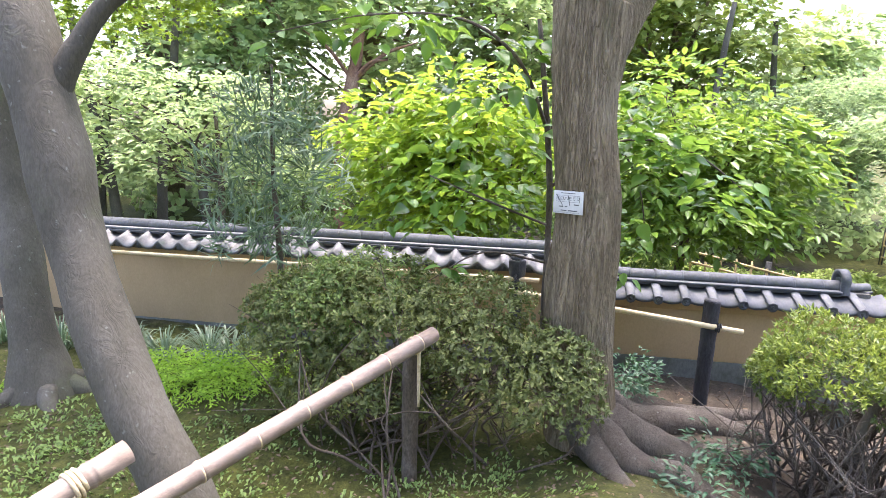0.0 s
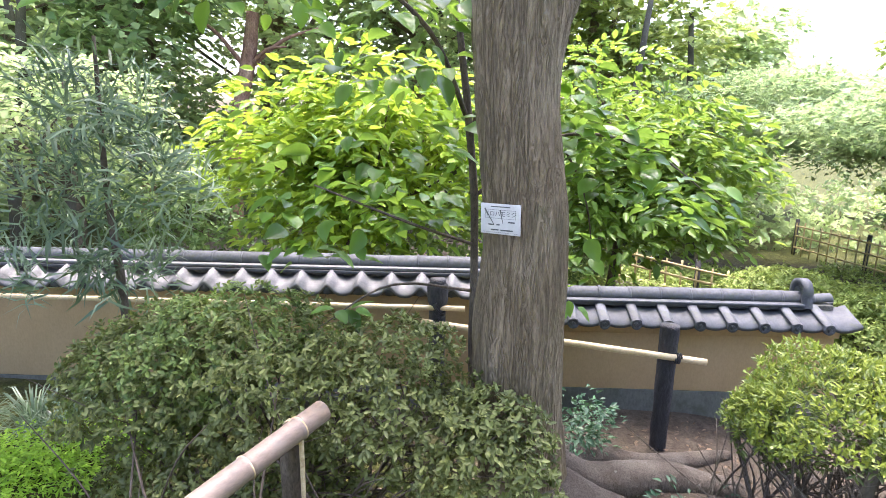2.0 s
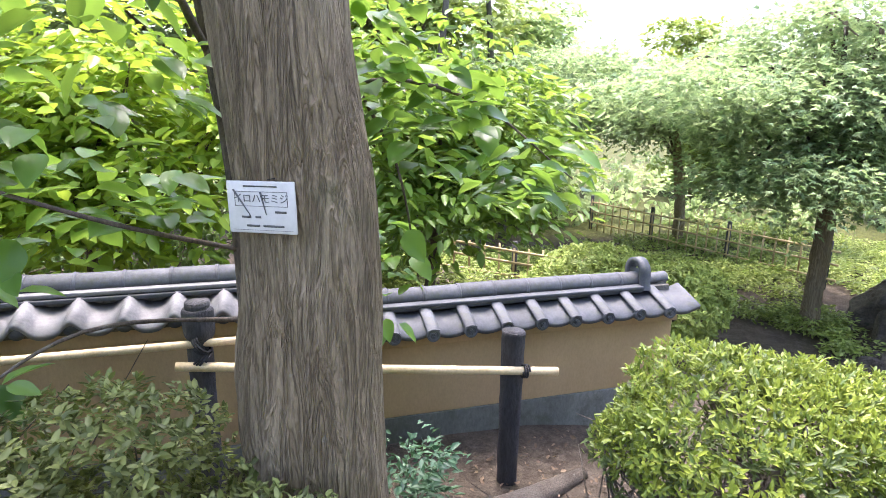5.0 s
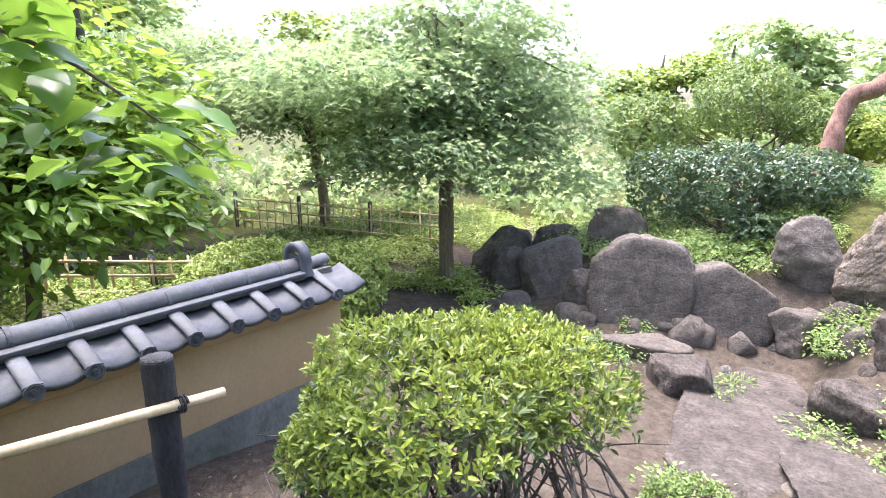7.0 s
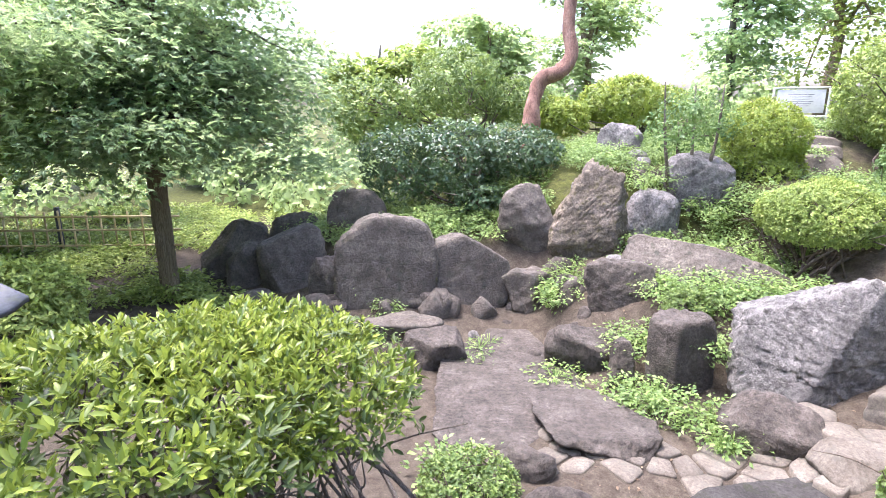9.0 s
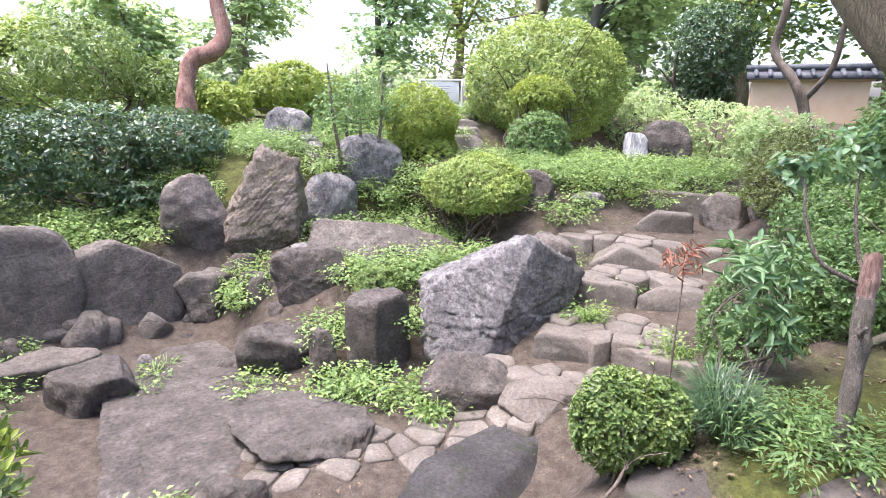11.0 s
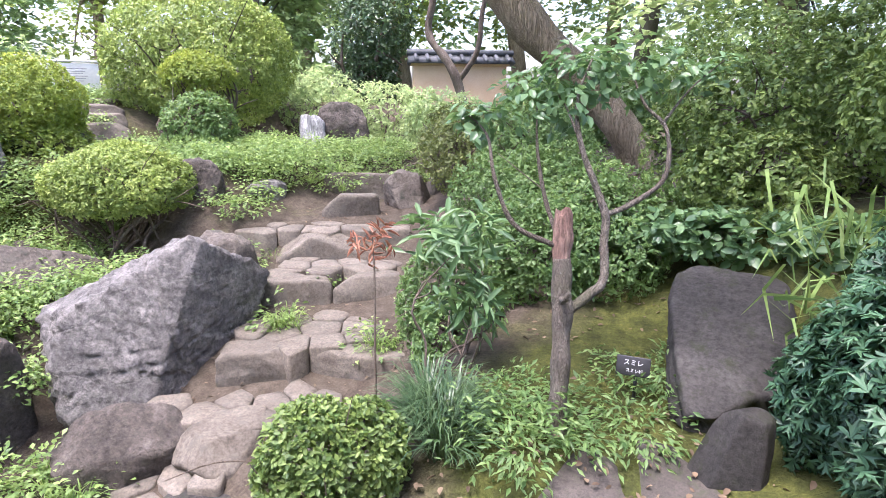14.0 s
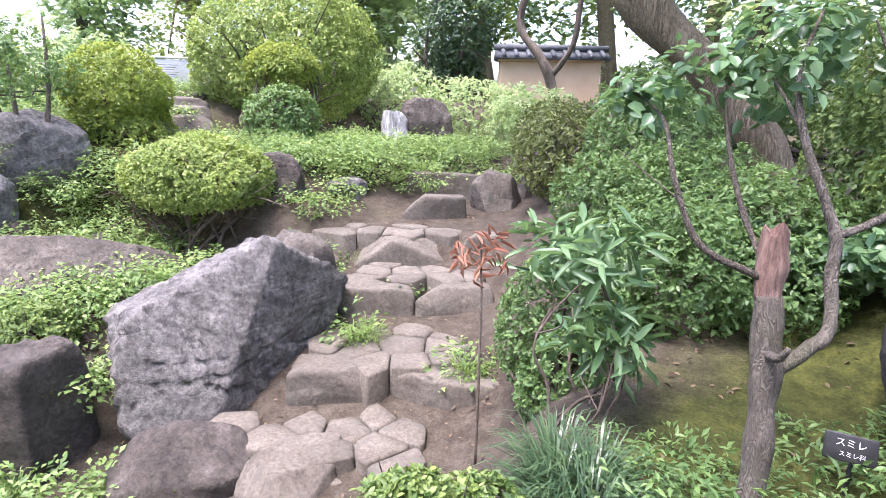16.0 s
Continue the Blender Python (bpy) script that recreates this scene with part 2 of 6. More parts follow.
LEAF_WOODS = leaf_material("woodland_leaf", (0.2, 0.3, 0.12), (0.5, 0.6, 0.31), (0.56, 0.68, 0.3), 0.6, 0.5)
LEAF_DARK = leaf_material("dark_glossy_leaf", (0.03, 0.07, 0.035), (0.11, 0.17, 0.08), (0.18, 0.28, 0.08), 0.3, 0.25)
LEAF_NARROW = leaf_material("dark_narrow_leaf", (0.06, 0.11, 0.07), (0.27, 0.35, 0.23), (0.22, 0.34, 0.14), 0.32, 0.28)
LEAF_LIGHT = leaf_material("light_shrub_leaf", (0.12, 0.19, 0.04), (0.4, 0.49, 0.13), (0.42, 0.52, 0.12), 0.5, 0.3)
LEAF_BOX = leaf_material("clipped_shrub_leaf", (0.06, 0.115, 0.03), (0.22, 0.3, 0.08), (0.32, 0.42, 0.1), 0.5, 0.3)
LEAF_YELLOW = leaf_material("yellow_green_leaf", (0.12, 0.19, 0.03), (0.31, 0.39, 0.07), (0.5, 0.56, 0.1), 0.5, 0.35)
LEAF_MID = leaf_material("mid_green_leaf", (0.0595, 0.128, 0.0382), (0.178, 0.281, 0.0935), (0.272, 0.391, 0.102), 0.45, 0.35)
LEAF_IVY = leaf_material("ivy_leaf", (0.025, 0.075, 0.042), (0.09, 0.19, 0.1), (0.12, 0.24, 0.08), 0.42, 0.25)
LEAF_CREEPER = leaf_material("light_creeper_leaf", (0.085, 0.16, 0.045), (0.29, 0.41, 0.13), (0.38, 0.5, 0.14), 0.45, 0.33)
LEAF_WHORL = leaf_material("whorled_leaf", (0.05, 0.11, 0.05), (0.17, 0.28, 0.13), (0.25, 0.42, 0.12), 0.35, 0.3)
# the azalea leaf darkened for the shade inside the bush
LEAF_SHADED = leaf_material("shaded_azalea_leaf", (0.03, 0.055, 0.018), (0.12, 0.17, 0.045), (0.25, 0.33, 0.06), 0.5, 0.3)
LEAF_GRASS = leaf_material("grass_blade", (0.08, 0.15, 0.04), (0.25, 0.36, 0.1), (0.32, 0.45, 0.1), 0.5, 0.3)
LEAF_FERN = leaf_material("fresh_fern", (0.16, 0.34, 0.03), (0.4, 0.62, 0.07), (0.5, 0.75, 0.08), 0.5, 0.45)
LEAF_RED = leaf_material("withered_red_leaf", (0.2, 0.08, 0.05), (0.42, 0.22, 0.15), (0.4, 0.2, 0.12), 0.7, 0.3)


def ground_material():
    m, nt, b = nodes_of("mossy_ground")
    at = nt.nodes.new("ShaderNodeAttribute")
    at.attribute_name = "moss"
    big, mid, fine = noise_tex(nt, 2.2, 6, 0.7), noise_tex(nt, 9, 6, 0.7), noise_tex(nt, 70, 4, 0.7)
    soil = ramp(nt, mid, [(0.3, (0.044, 0.034, 0.024)), (0.5, (0.076, 0.062, 0.045)), (0.7, (0.115, 0.098, 0.075))])
    moss = ramp(nt, mid, [(0.3, (0.03, 0.036, 0.011)), (0.5, (0.062, 0.07, 0.017)), (0.72, (0.115, 0.122, 0.028))])
    add = nt.nodes.new("ShaderNodeMath")
    add.operation = "ADD"
    nt.links.new(at.outputs["Fac"], add.inputs[0])
    nt.links.new(big, add.inputs[1])
    sub = nt.nodes.new("ShaderNodeMath")
    sub.operation = "MULTIPLY_ADD"
    sub.inputs[1].default_value, sub.inputs[2].default_value = 1.0, -0.15
    nt.links.new(add.outputs[0], sub.inputs[0])
    mask = ramp(nt, sub.outputs[0], [(0.55, (0, 0, 0)), (0.95, (1, 1, 1))])
    col = mix(nt, soil, moss, mask)
    col = mix(nt, col, ramp(nt, fine, [(0.3, (0.5, 0.5, 0.5)), (0.7, (1.3, 1.3, 1.3))]), 0.8, "MULTIPLY")
    nt.links.new(col, b.inputs["Base Color"])
    b.inputs["Roughness"].default_value = 0.95
    b.inputs["Specular IOR Level"].default_value = 0.2
    c = bump(nt, fine, 0.9, 0.012, b)
    bump(nt, mid, 0.7, 0.03, b, c)
    return m


SLAB_DARK = surface("dark_bed_stone", (0.032, 0.027, 0.022), (0.053, 0.045, 0.037), (0.08, 0.069, 0.058), 0.9, 3.5, 80, (0.6, 0.01), (1, 1, 1), (0.05, 0.055, 0.03), grit=0.5)
GROUND = ground_material()


# ---- tools for building ----
rng = np.random.default_rng(7)


def mesh_of(name, verts, faces, smooth=True):
    """A mesh from arrays; faces: list of (n, k) index arrays."""
    me = bpy.data.meshes.new(name)
    verts = np.asarray(verts, np.float32)
    faces = [np.asarray(f, np.int32) for f in faces if len(f)]
    me.vertices.add(len(verts))
    me.vertices.foreach_set("co", verts.ravel())
    loops = np.concatenate([f.ravel() for f in faces])
    sizes = np.concatenate([np.full(len(f), f.shape[1], np.int32) for f in faces])
    me.loops.add(len(loops))
    me.loops.foreach_set("vertex_index", loops)
    me.polygons.add(len(sizes))
    me.polygons.foreach_set("loop_start", np.r_[0, np.cumsum(sizes)[:-1]].astype(np.int32))
    me.polygons.foreach_set("use_smooth", np.full(len(sizes), smooth))
    me.update(calc_edges=True)
    return me


def join(*pieces):
    """Joins (verts, faces) pieces into one."""
    vs, fs, n = [], [], 0
    for v, f in pieces:
        vs.append(np.asarray(v, float))
        fs += [np.asarray(g) + n for g in f]
        n += len(v)
    return np.concatenate(vs), fs


def thing(name, x, y, z, label, category, group="", kind=""):
    ob = new(name)
    ob.empty_display_size = 0.1
    ob.matrix_basis = Matrix.Translation((x, y, z))
    return tagged(ob, label, category, group, kind)


def part(name, me, material, parent, label=""):
    """Links a mesh in world metres as one part of a thing or of a part."""
    if not isinstance(me, bpy.types.Mesh):
        me = mesh_of(name, *me)
    if not me.materials:
        me.materials.append(material)
    ob = new(name, me)
    if parent is not None:
        ob.parent = parent
        if parent.type == "EMPTY":
            ob.matrix_parent_inverse = parent.matrix_basis.inverted()
    if label:
        ob["label"] = label
    return ob


def unit(v):
    v = np.asarray(v, float)
    return v / np.maximum(np.linalg.norm(v, axis=-1, keepdims=True), 1e-9)


def waves(p, scale, seed):
    """Cheap smooth noise in -1..1 at points p."""
    r = np.random.default_rng(seed)
    k, ph = r.normal(size=(7, 3)) * scale, r.uniform(0, 6.28, 7)
    return np.sin(np.asarray(p) @ k.T + ph).mean(axis=1) * 2.2


def smooth_path(pts, steps):
    """Catmull-Rom through rows of numbers."""
    p = np.asarray(pts, float)
    q = np.concatenate([[2 * p[0] - p[1]], p, [2 * p[-1] - p[-2]]])
    out = []
    for i in range(1, len(q) - 2):
        for t in np.linspace(0, 1, steps, endpoint=False):
            out.append(0.5 * (2 * q[i] + (q[i + 1] - q[i - 1]) * t + (2 * q[i - 1] - 5 * q[i] + 4 * q[i + 1] - q[i + 2]) * t**2 + (3 * q[i] - q[i - 1] - 3 * q[i + 1] + q[i + 2]) * t**3))
    out.append(p[-1])
    return np.array(out)


def tube(pts, sides=10, steps=6, lumps=0.0, ridges=0.0, seed=1, caps=True):
    """A tapering tube through rows of x, y, z, radius."""
    p = smooth_path(pts, steps) if steps > 1 else np.asarray(pts, float)
    c, r = p[:, :3], np.maximum(p[:, 3], 0.001)
    t = unit(np.gradient(c, axis=0))
    ref = np.tile([0.31, 0.95, 0.05] if abs(t[0][2]) > 0.7 else [0.0, 0.0, 1.0], (len(c), 1))
    a = unit(np.cross(t, ref))
    b = np.cross(t, a)
    ang = np.linspace(0, 2 * np.pi, sides, endpoint=False)
    ring = np.cos(ang)[None, :, None] * a[:, None] + np.sin(ang)[None, :, None] * b[:, None]
    v = c[:, None] + ring * r[:, None, None]
    if lumps or ridges:
        flat = v.reshape(-1, 3)
        d = lumps * waves(flat, 6 / max(r.mean() * 6, 0.1), seed)
        if ridges:
            q = flat * [1, 1, 0.22]
            d = d + ridges * (np.abs(waves(q, 26, seed + 1)) + 0.6 * np.abs(waves(q, 55, seed + 2)) - 0.6)
        v = v + ring * (d.reshape(len(c), sides) * r[:, None])[:, :, None]
    n, m = len(c), sides
    i = np.arange(n - 1)[:, None] * m
    j = np.arange(m)[None]
    k = (j + 1) % m
    f = np.stack([i + j, i + k, i + m + k, i + m + j], -1).reshape(-1, 4)
    faces = [f]
    v = v.reshape(-1, 3)
    if caps:
        v = np.concatenate([v, c[:1], c[-1:]])
        jj = np.arange(m)
        faces.append(np.concatenate([np.stack([(jj + 1) % m, jj, np.full(m, n * m)], 1), np.stack([(n - 1) * m + jj, (n - 1) * m + (jj + 1) % m, np.full(m, n * m + 1)], 1)]))
    return v, faces


def leaves(base, axis, normal, length, width, shape="oval", droop=0.12, cup=0.12):
    """One small folded blade at each base. Arrays of points, directions, normals, lengths and widths."""
    d = unit(axis)
    s = unit(np.cross(d, normal))
    n = np.cross(s, d)
    L, W = np.broadcast_to(length, len(base))[:, None], np.broadcast_to(width, len(base))[:, None]
    tip = base + d * L - n * L * droop
    if shape == "oval":
        rows = [base, base + d * L * 0.3 + s * W * 0.46 + n * W * cup, base + d * L * 0.68 + s * W * 0.42 + n * W * cup - n * L * droop * 0.4, tip,
                base + d * L * 0.68 - s * W * 0.42 + n * W * cup - n * L * droop * 0.4, base + d * L * 0.3 - s * W * 0.46 + n * W * cup]
        quads = np.array([[0, 1, 2, 3], [0, 3, 4, 5]])
    elif shape == "blade":
        mid = base + d * L * 0.5 + n * L * droop * 0.8
        rows = [base - s * W * 0.4, base + s * W * 0.4, mid + s * W * 0.5, mid - s * W * 0.5, tip]
        v = np.stack(rows, 1).reshape(-1, 3)
        o = np.arange(len(base))[:, None] * 5
        return v, [o + np.array([[0, 1, 2, 3]]), o + np.array([[3, 2, 4]])]
    elif shape == "maple":
        m = base + d * L * 0.35
        rows = [base, m + s * W * 0.22, base + d * L * 0.3 + s * W * 0.55, m + d * L * 0.12 + s * W * 0.16, base + d * L * 0.72 + s * W * 0.4, m + d * L * 0.2 + s * W * 0.08, tip,
                m + d * L * 0.2 - s * W * 0.08, base + d * L * 0.72 - s * W * 0.4, m + d * L * 0.12 - s * W * 0.16, base + d * L * 0.3 - s * W * 0.55, m - s * W * 0.22]
        v = np.stack(rows, 1).reshape(-1, 3)
        o = np.arange(len(base))[:, None] * 12
        tri = np.concatenate([o + np.array([[0, k, k + 1]]) for k in range(2, 10)])
        return v, [tri]
    else:
        rows = [base, base + d * L * 0.5 + s * W * 0.5 + n * W * cup, tip, base + d * L * 0.5 - s * W * 0.5 + n * W * cup]
        v = np.stack(rows, 1).reshape(-1, 3)
        o = np.arange(len(base))[:, None] * 4
        return v, [np.concatenate([o + np.array([[0, 1, 2]]), o + np.array([[0, 2, 3]])])]
    k = len(rows)
    v = np.stack(rows, 1).reshape(-1, 3)
    o = np.arange(len(base))[:, None] * k
    return v, [np.concatenate([o + q[None] for q in quads])]


def sprigs(blobs, count, per, length, width, seed, shape="oval", shell=0.35, open_up=0.35, lump=0.12, gaps=0.0, lump_scale=3.0, upward=0.3, flat_bottom=None, droop=0.12, thin_under=0.0, above=-1.0):
    """Leaf rosettes on the uneven outer shell of ellipsoid clumps: rows of x, y, z, rx, ry, rz."""
    r = np.random.default_rng(seed)
    B = np.asarray(blobs, float)
    area = (B[:, 3] * B[:, 4] + B[:, 3] * B[:, 5] + B[:, 4] * B[:, 5])
    pick = r.choice(len(B), size=int(count * 2.2), p=area / area.sum())
    u = unit(r.normal(size=(len(pick), 3)))
    if thin_under:
        keep = (u[:, 2] > -0.25) | (r.random(len(u)) > thin_under)
        pick, u = pick[keep], u[keep]
    if above > -1:
        pick, u = pick[u[:, 2] > above], u[u[:, 2] > above]
    c, rad = B[pick, :3], B[pick, 3:]
    depth = 1 - shell * r.random(len(pick)) ** 2
    p = c + rad * u * depth[:, None]
    p = p + u * (lump * rad.min(axis=1) * waves(p, lump_scale, seed + 5))[:, None]
    keep = np.ones(len(p), bool)
    for i, b in enumerate(B):
        q = (((p - b[:3]) / b[3:]) ** 2).sum(1)
        keep &= (q > 0.5) | (pick == i)
    if gaps:
        keep &= waves(p, lump_scale * 1.6, seed + 9) > -1.3 + gaps * 1.6
    if flat_bottom is not None:
        keep &= p[:, 2] > flat_bottom
    p, n = p[keep][:count], unit((u / rad)[keep][:count])
    n = unit(n + np.array([0, 0, upward]))
    m = len(p)
    P = np.repeat(p, per, 0)
    N = np.repeat(n, per, 0)
    t = unit(np.cross(N, unit(r.normal(size=(m * per, 3)))))
    d = unit(t * (1 - open_up) + N * open_up + r.normal(size=t.shape) * 0.25)
    nn = unit(N * 0.9 + np.array([0, 0, 0.5]) + r.normal(size=t.shape) * 0.35)
    P = P + r.normal(size=P.shape) * length * 0.25
    size = r.uniform(0.65, 1.2, m * per)
    return leaves(P, d, nn, length * size, width * size, shape, droop)


def fans(blobs, count, per, length, width, seed, reach=0.35, shape="diamond", gaps=0.3, droop=0.15, lump_scale=1.5):
    """Flat sprays of leaves in layers, as on maples and woodland trees."""
    r = np.random.default_rng(seed)
    B = np.asarray(blobs, float)
    vol = B[:, 3] * B[:, 4] * B[:, 5]
    pick = r.choice(len(B), size=count * 2, p=vol / vol.sum())
    u = unit(r.normal(size=(count * 2, 3))) * (r.random((count * 2, 1)) ** 0.45)
    p = B[pick, :3] + B[pick, 3:] * u
    keep = waves(p, lump_scale, seed + 3) > -1.2 + gaps * 1.6
    p, u = p[keep][:count], u[keep][:count]
    m = len(p)
    out = unit(u * [1, 1, 0.2] + r.normal(size=(m, 3)) * [0.6, 0.6, 0.12])
    along = r.random((m, per, 1)) * reach
    side = unit(np.cross(out, [0, 0, 1]))
    sway = r.normal(size=(m, per, 1)) * reach * 0.3
    P = p[:, None] + out[:, None] * along + side[:, None] * sway + np.array([0, 0, -1]) * along**2 * 0.6 + r.normal(size=(m, per, 3)) * 0.02
    d = unit(out[:, None] + side[:, None] * np.sign(sway) * 0.7 + r.normal(size=(m, per, 3)) * 0.35)
    nn = unit(np.array([0, 0, 1.0]) + r.normal(size=(m, per, 3)) * 0.4)
    size = r.uniform(0.6, 1.25, m * per)
    return leaves(P.reshape(-1, 3), d.reshape(-1, 3), nn.reshape(-1, 3), length * size, width * size, shape, droop)


def stems(base, blobs, count, radius, seed, spread=0.12, sides=5, bend=0.18, reach=0.8):
    """Bent stems from a base up into the clumps."""
    r = np.random.default_rng(seed)
    B = np.asarray(blobs, float)
    pieces = []
    for i in range(count):
        b = B[i % len(B)]
        u = unit(r.normal(size=3) * [1, 1, 0.7])
        u[2] = abs(u[2]) if r.random() < 0.8 else u[2]
        end = b[:3] + b[3:] * u * reach
        a = np.array(base, float) + [*r.normal(size=2) * spread, 0]
        mid = (a + end) / 2 + r.normal(size=3) * bend * np.linalg.norm(end - a) * [1, 1, 0.5] + [0, 0, 0.05]
        rr = radius * r.uniform(0.5, 1.1)
        pieces.append(tube([(*a, rr), (*((a + mid) / 2 + r.normal(size=3) * 0.02), rr * 0.9), (*mid, rr * 0.7), (*end, rr * 0.3)], sides, 4, 0.15, seed=seed + i))
        twigs = []
        for _ in range(2):
            e2 = mid + (end - mid) * r.uniform(0.2, 0.6) + r.normal(size=3) * b[3:] * 0.45
            twigs.append(tube([(*mid, rr * 0.5), (*((mid + e2) / 2 + r.normal(size=3) * 0.03), rr * 0.4), (*e2, rr * 0.2)], 4, 3, caps=False))
        pieces[-1] = join(pieces[-1], *twigs)
    return pieces


def tuft(x, y, z, count, length, width, seed, lean=0.6, spread=0.05):
    """A tuft of arching grass blades."""
    r = np.random.default_rng(seed)
    a = r.uniform(0, 6.28, count)
    out = np.stack([np.cos(a), np.sin(a), np.zeros(count)], 1)
    tilt = r.uniform(0.15, lean * 1.5, count)[:, None]
    L = length * r.uniform(0.55, 1.15, count)[:, None]
    s = np.stack([-np.sin(a), np.cos(a), np.zeros(count)], 1) * width / 2
    b = np.array([x, y, z]) + out * spread * r.random((count, 1))
    up = np.array([0, 0, 1.0])
    m1 = b + L * 0.45 * unit(up + out * tilt * 0.6)
    m2 = m1 + L * 0.33 * unit(up + out * tilt * 2.2)
    tip = m2 + L * 0.25 * unit(up * 0.1 + out * tilt * 3 - up * tilt)
    v = np.stack([b - s, b + s, m1 + s, m1 - s, m2 + s * 0.8, m2 - s * 0.8, tip], 1).reshape(-1, 3)
    o = np.arange(count)[:, None] * 7
    return v, [np.concatenate([o + np.array([[0, 1, 2, 3]]), o + np.array([[3, 2, 4, 5]])]), o + np.array([[5, 4, 6]])]


ROCKS = {}


def ball_mesh(level):
    if level not in ROCKS:
        bm = bmesh.new()
        bmesh.ops.create_icosphere(bm, subdivisions=level, radius=1)
        ROCKS[level] = (np.array([v.co[:] for v in bm.verts]), np.array([[v.index for v in f.verts] for f in bm.faces]))
        bm.free()
    return ROCKS[level]


def rock_shape(size, seed, cuts=7, level=5, rough=0.075, flat_top=None, cracks=0.0, boxy=0.72, planes=(), edge=34):
    """A hewn stone: a rounded block split along flat faces, with worn arrises, pits and fissures; half sizes in metres.
    planes: rows of (x, y, z, distance) for faces that it shows, y towards the path and x to the left seen from there."""
    r = np.random.default_rng(seed)
    u, f = ball_mesh(level)
    u = unit(u)
    p = 2 / boxy
    bound = (np.abs(u) ** p).sum(1) ** (1 / p)
    faces = [(unit(np.array(q[:3], float)), q[3]) for q in planes]
    for _ in range(cuts):
        faces.append((unit(r.normal(size=3) * [1, 1, 0.7]), r.uniform(0.68, 0.92)))
    if flat_top is not None:
        faces.append((unit(np.array([r.normal() * 0.05, 0.08, 1.0])), flat_top))
    total = bound ** edge
    for n, d in faces:
        total = total + np.maximum((u @ n) / d, 0) ** edge
    v = u / (total ** (1 / edge))[:, None]
    real = v * np.asarray(size)
    chip = np.abs(waves(real, 9, seed + 7))
    relief = 0.55 * waves(v, 2.4, seed + 1) + 0.3 * waves(v, 6, seed + 2) - 0.35 * chip + 0.36 * waves(real, 24, seed + 3) + 0.3 * waves(real, 50, seed + 6)
    v = v * (1 + rough * relief)[:, None]
    if cracks:
        for k in range(5):
            n = unit(r.normal(size=3) * [0.35, 0.35, 1])
            dd = v @ n - r.uniform(-0.5, 0.6) + 0.08 * waves(v, 4, seed + 11 + k)
            v = v * (1 - cracks * r.uniform(0.5, 1) * np.exp(-(dd / 0.014) ** 2) * (waves(v, 2, seed + 40 + k) > -0.3))[:, None]
    return v * np.asarray(size), [f]


def placed(shape, x, y, z, turn=0.0, tip=0.0, roll=0.0):
    m = np.array(pose(x, y, z, tip, roll, turn))
    v, f = shape
    return np.asarray(v) @ m[:3, :3].T + m[:3, 3], f


def rock(name, x, y, w, d, h, material, seed, label, turn=0.0, tip=0.0, roll=0.0, lift=0.0, category="rock", group="garden rocks", **kw):
    """A stone w wide, d deep and standing h above the ground."""
    g = ground(x, y)
    sink = 0.2 + 0.15 * h
    half = (h + sink) / 2
    v, f = placed(rock_shape((w / 2, d / 2, half), seed, **kw), x, y, g + h - half + lift, turn, tip, roll)
    ob = new(name, mesh_of(name, v - [x, y, g], f))
    ob.data.materials.append(material)
    ob.location = (x, y, g)
    return tagged(ob, label, category, group)


def box_shape(x0, x1, y0, y1, z0, z1, bevel=0.01):
    """A box with chamfered edges."""
    bm = bmesh.new()
    bmesh.ops.create_cube(bm, size=1, matrix=Matrix.Translation(((x0 + x1) / 2, (y0 + y1) / 2, (z0 + z1) / 2)) @ Matrix.Diagonal((x1 - x0, y1 - y0, z1 - z0, 1)))
    if bevel:
        bmesh.ops.bevel(bm, geom=bm.edges[:], offset=bevel, segments=2, affect="EDGES", profile=0.6)
    bm.verts.index_update()
    v = np.array([q.co[:] for q in bm.verts])
    quads = [[q.index for q in f.verts] for f in bm.faces]
    bm.free()
    return v, [np.array([q for q in quads if len(q) == k]) for k in {len(q) for q in quads}]


# ---- ground: one sheet from the garden to the horizon ----
MOUNDS = [  # x, y, reach, height
    (-0.2, 3.4, 1.0, -0.88), (-3.2, 4.4, 1.6, -0.72), (-2.0, 2.4, 1.2, -0.6), (-7.0, 4.0, 3.0, -0.5),
    (0.0, -0.6, 1.2, 0.1), (0.3, 1.3, 0.7, -0.1), (0.8, 2.3, 0.6, -0.4), (1.7, 2.3, 0.7, -0.75),
    (1.1, 3.9, 0.8, -0.74), (2.4, 4.5, 0.8, -0.82), (1.8, 3.7, 0.5, -0.78), (2.8, 1.4, 0.8, -1.12), (3.0, 3.0, 0.9, -1.15),
    (5.0, 3.4, 1.3, -1.85), (5.4, 1.0, 1.0, -1.9), (7.6, 2.4, 1.4, -2.15), (7.5, 5.0, 1.8, -1.9),
    (10.4, 3.4, 1.2, -1.0), (12.5, 0.5, 2.0, -0.1), (8.4, 0.2, 0.9, -1.2), (5.0, -0.9, 0.6, -1.62),
    (5.7, -1.9, 0.7, -1.36), (6.3, -3.4, 0.8, -0.88), (8.8, -4.6, 1.2, -0.4), (2.8, -0.5, 0.7, -0.86),
    (1.6, -2.6, 0.9, -0.05), (3.6, -2.3, 0.9, -0.75), (4.4, -4.6, 1.2, -0.25), (16.0, -5.2, 3.0, 0.3), (10.0, 12.0, 5.0, -1.8), (0.0, 9.0, 4.0, -0.9),
]
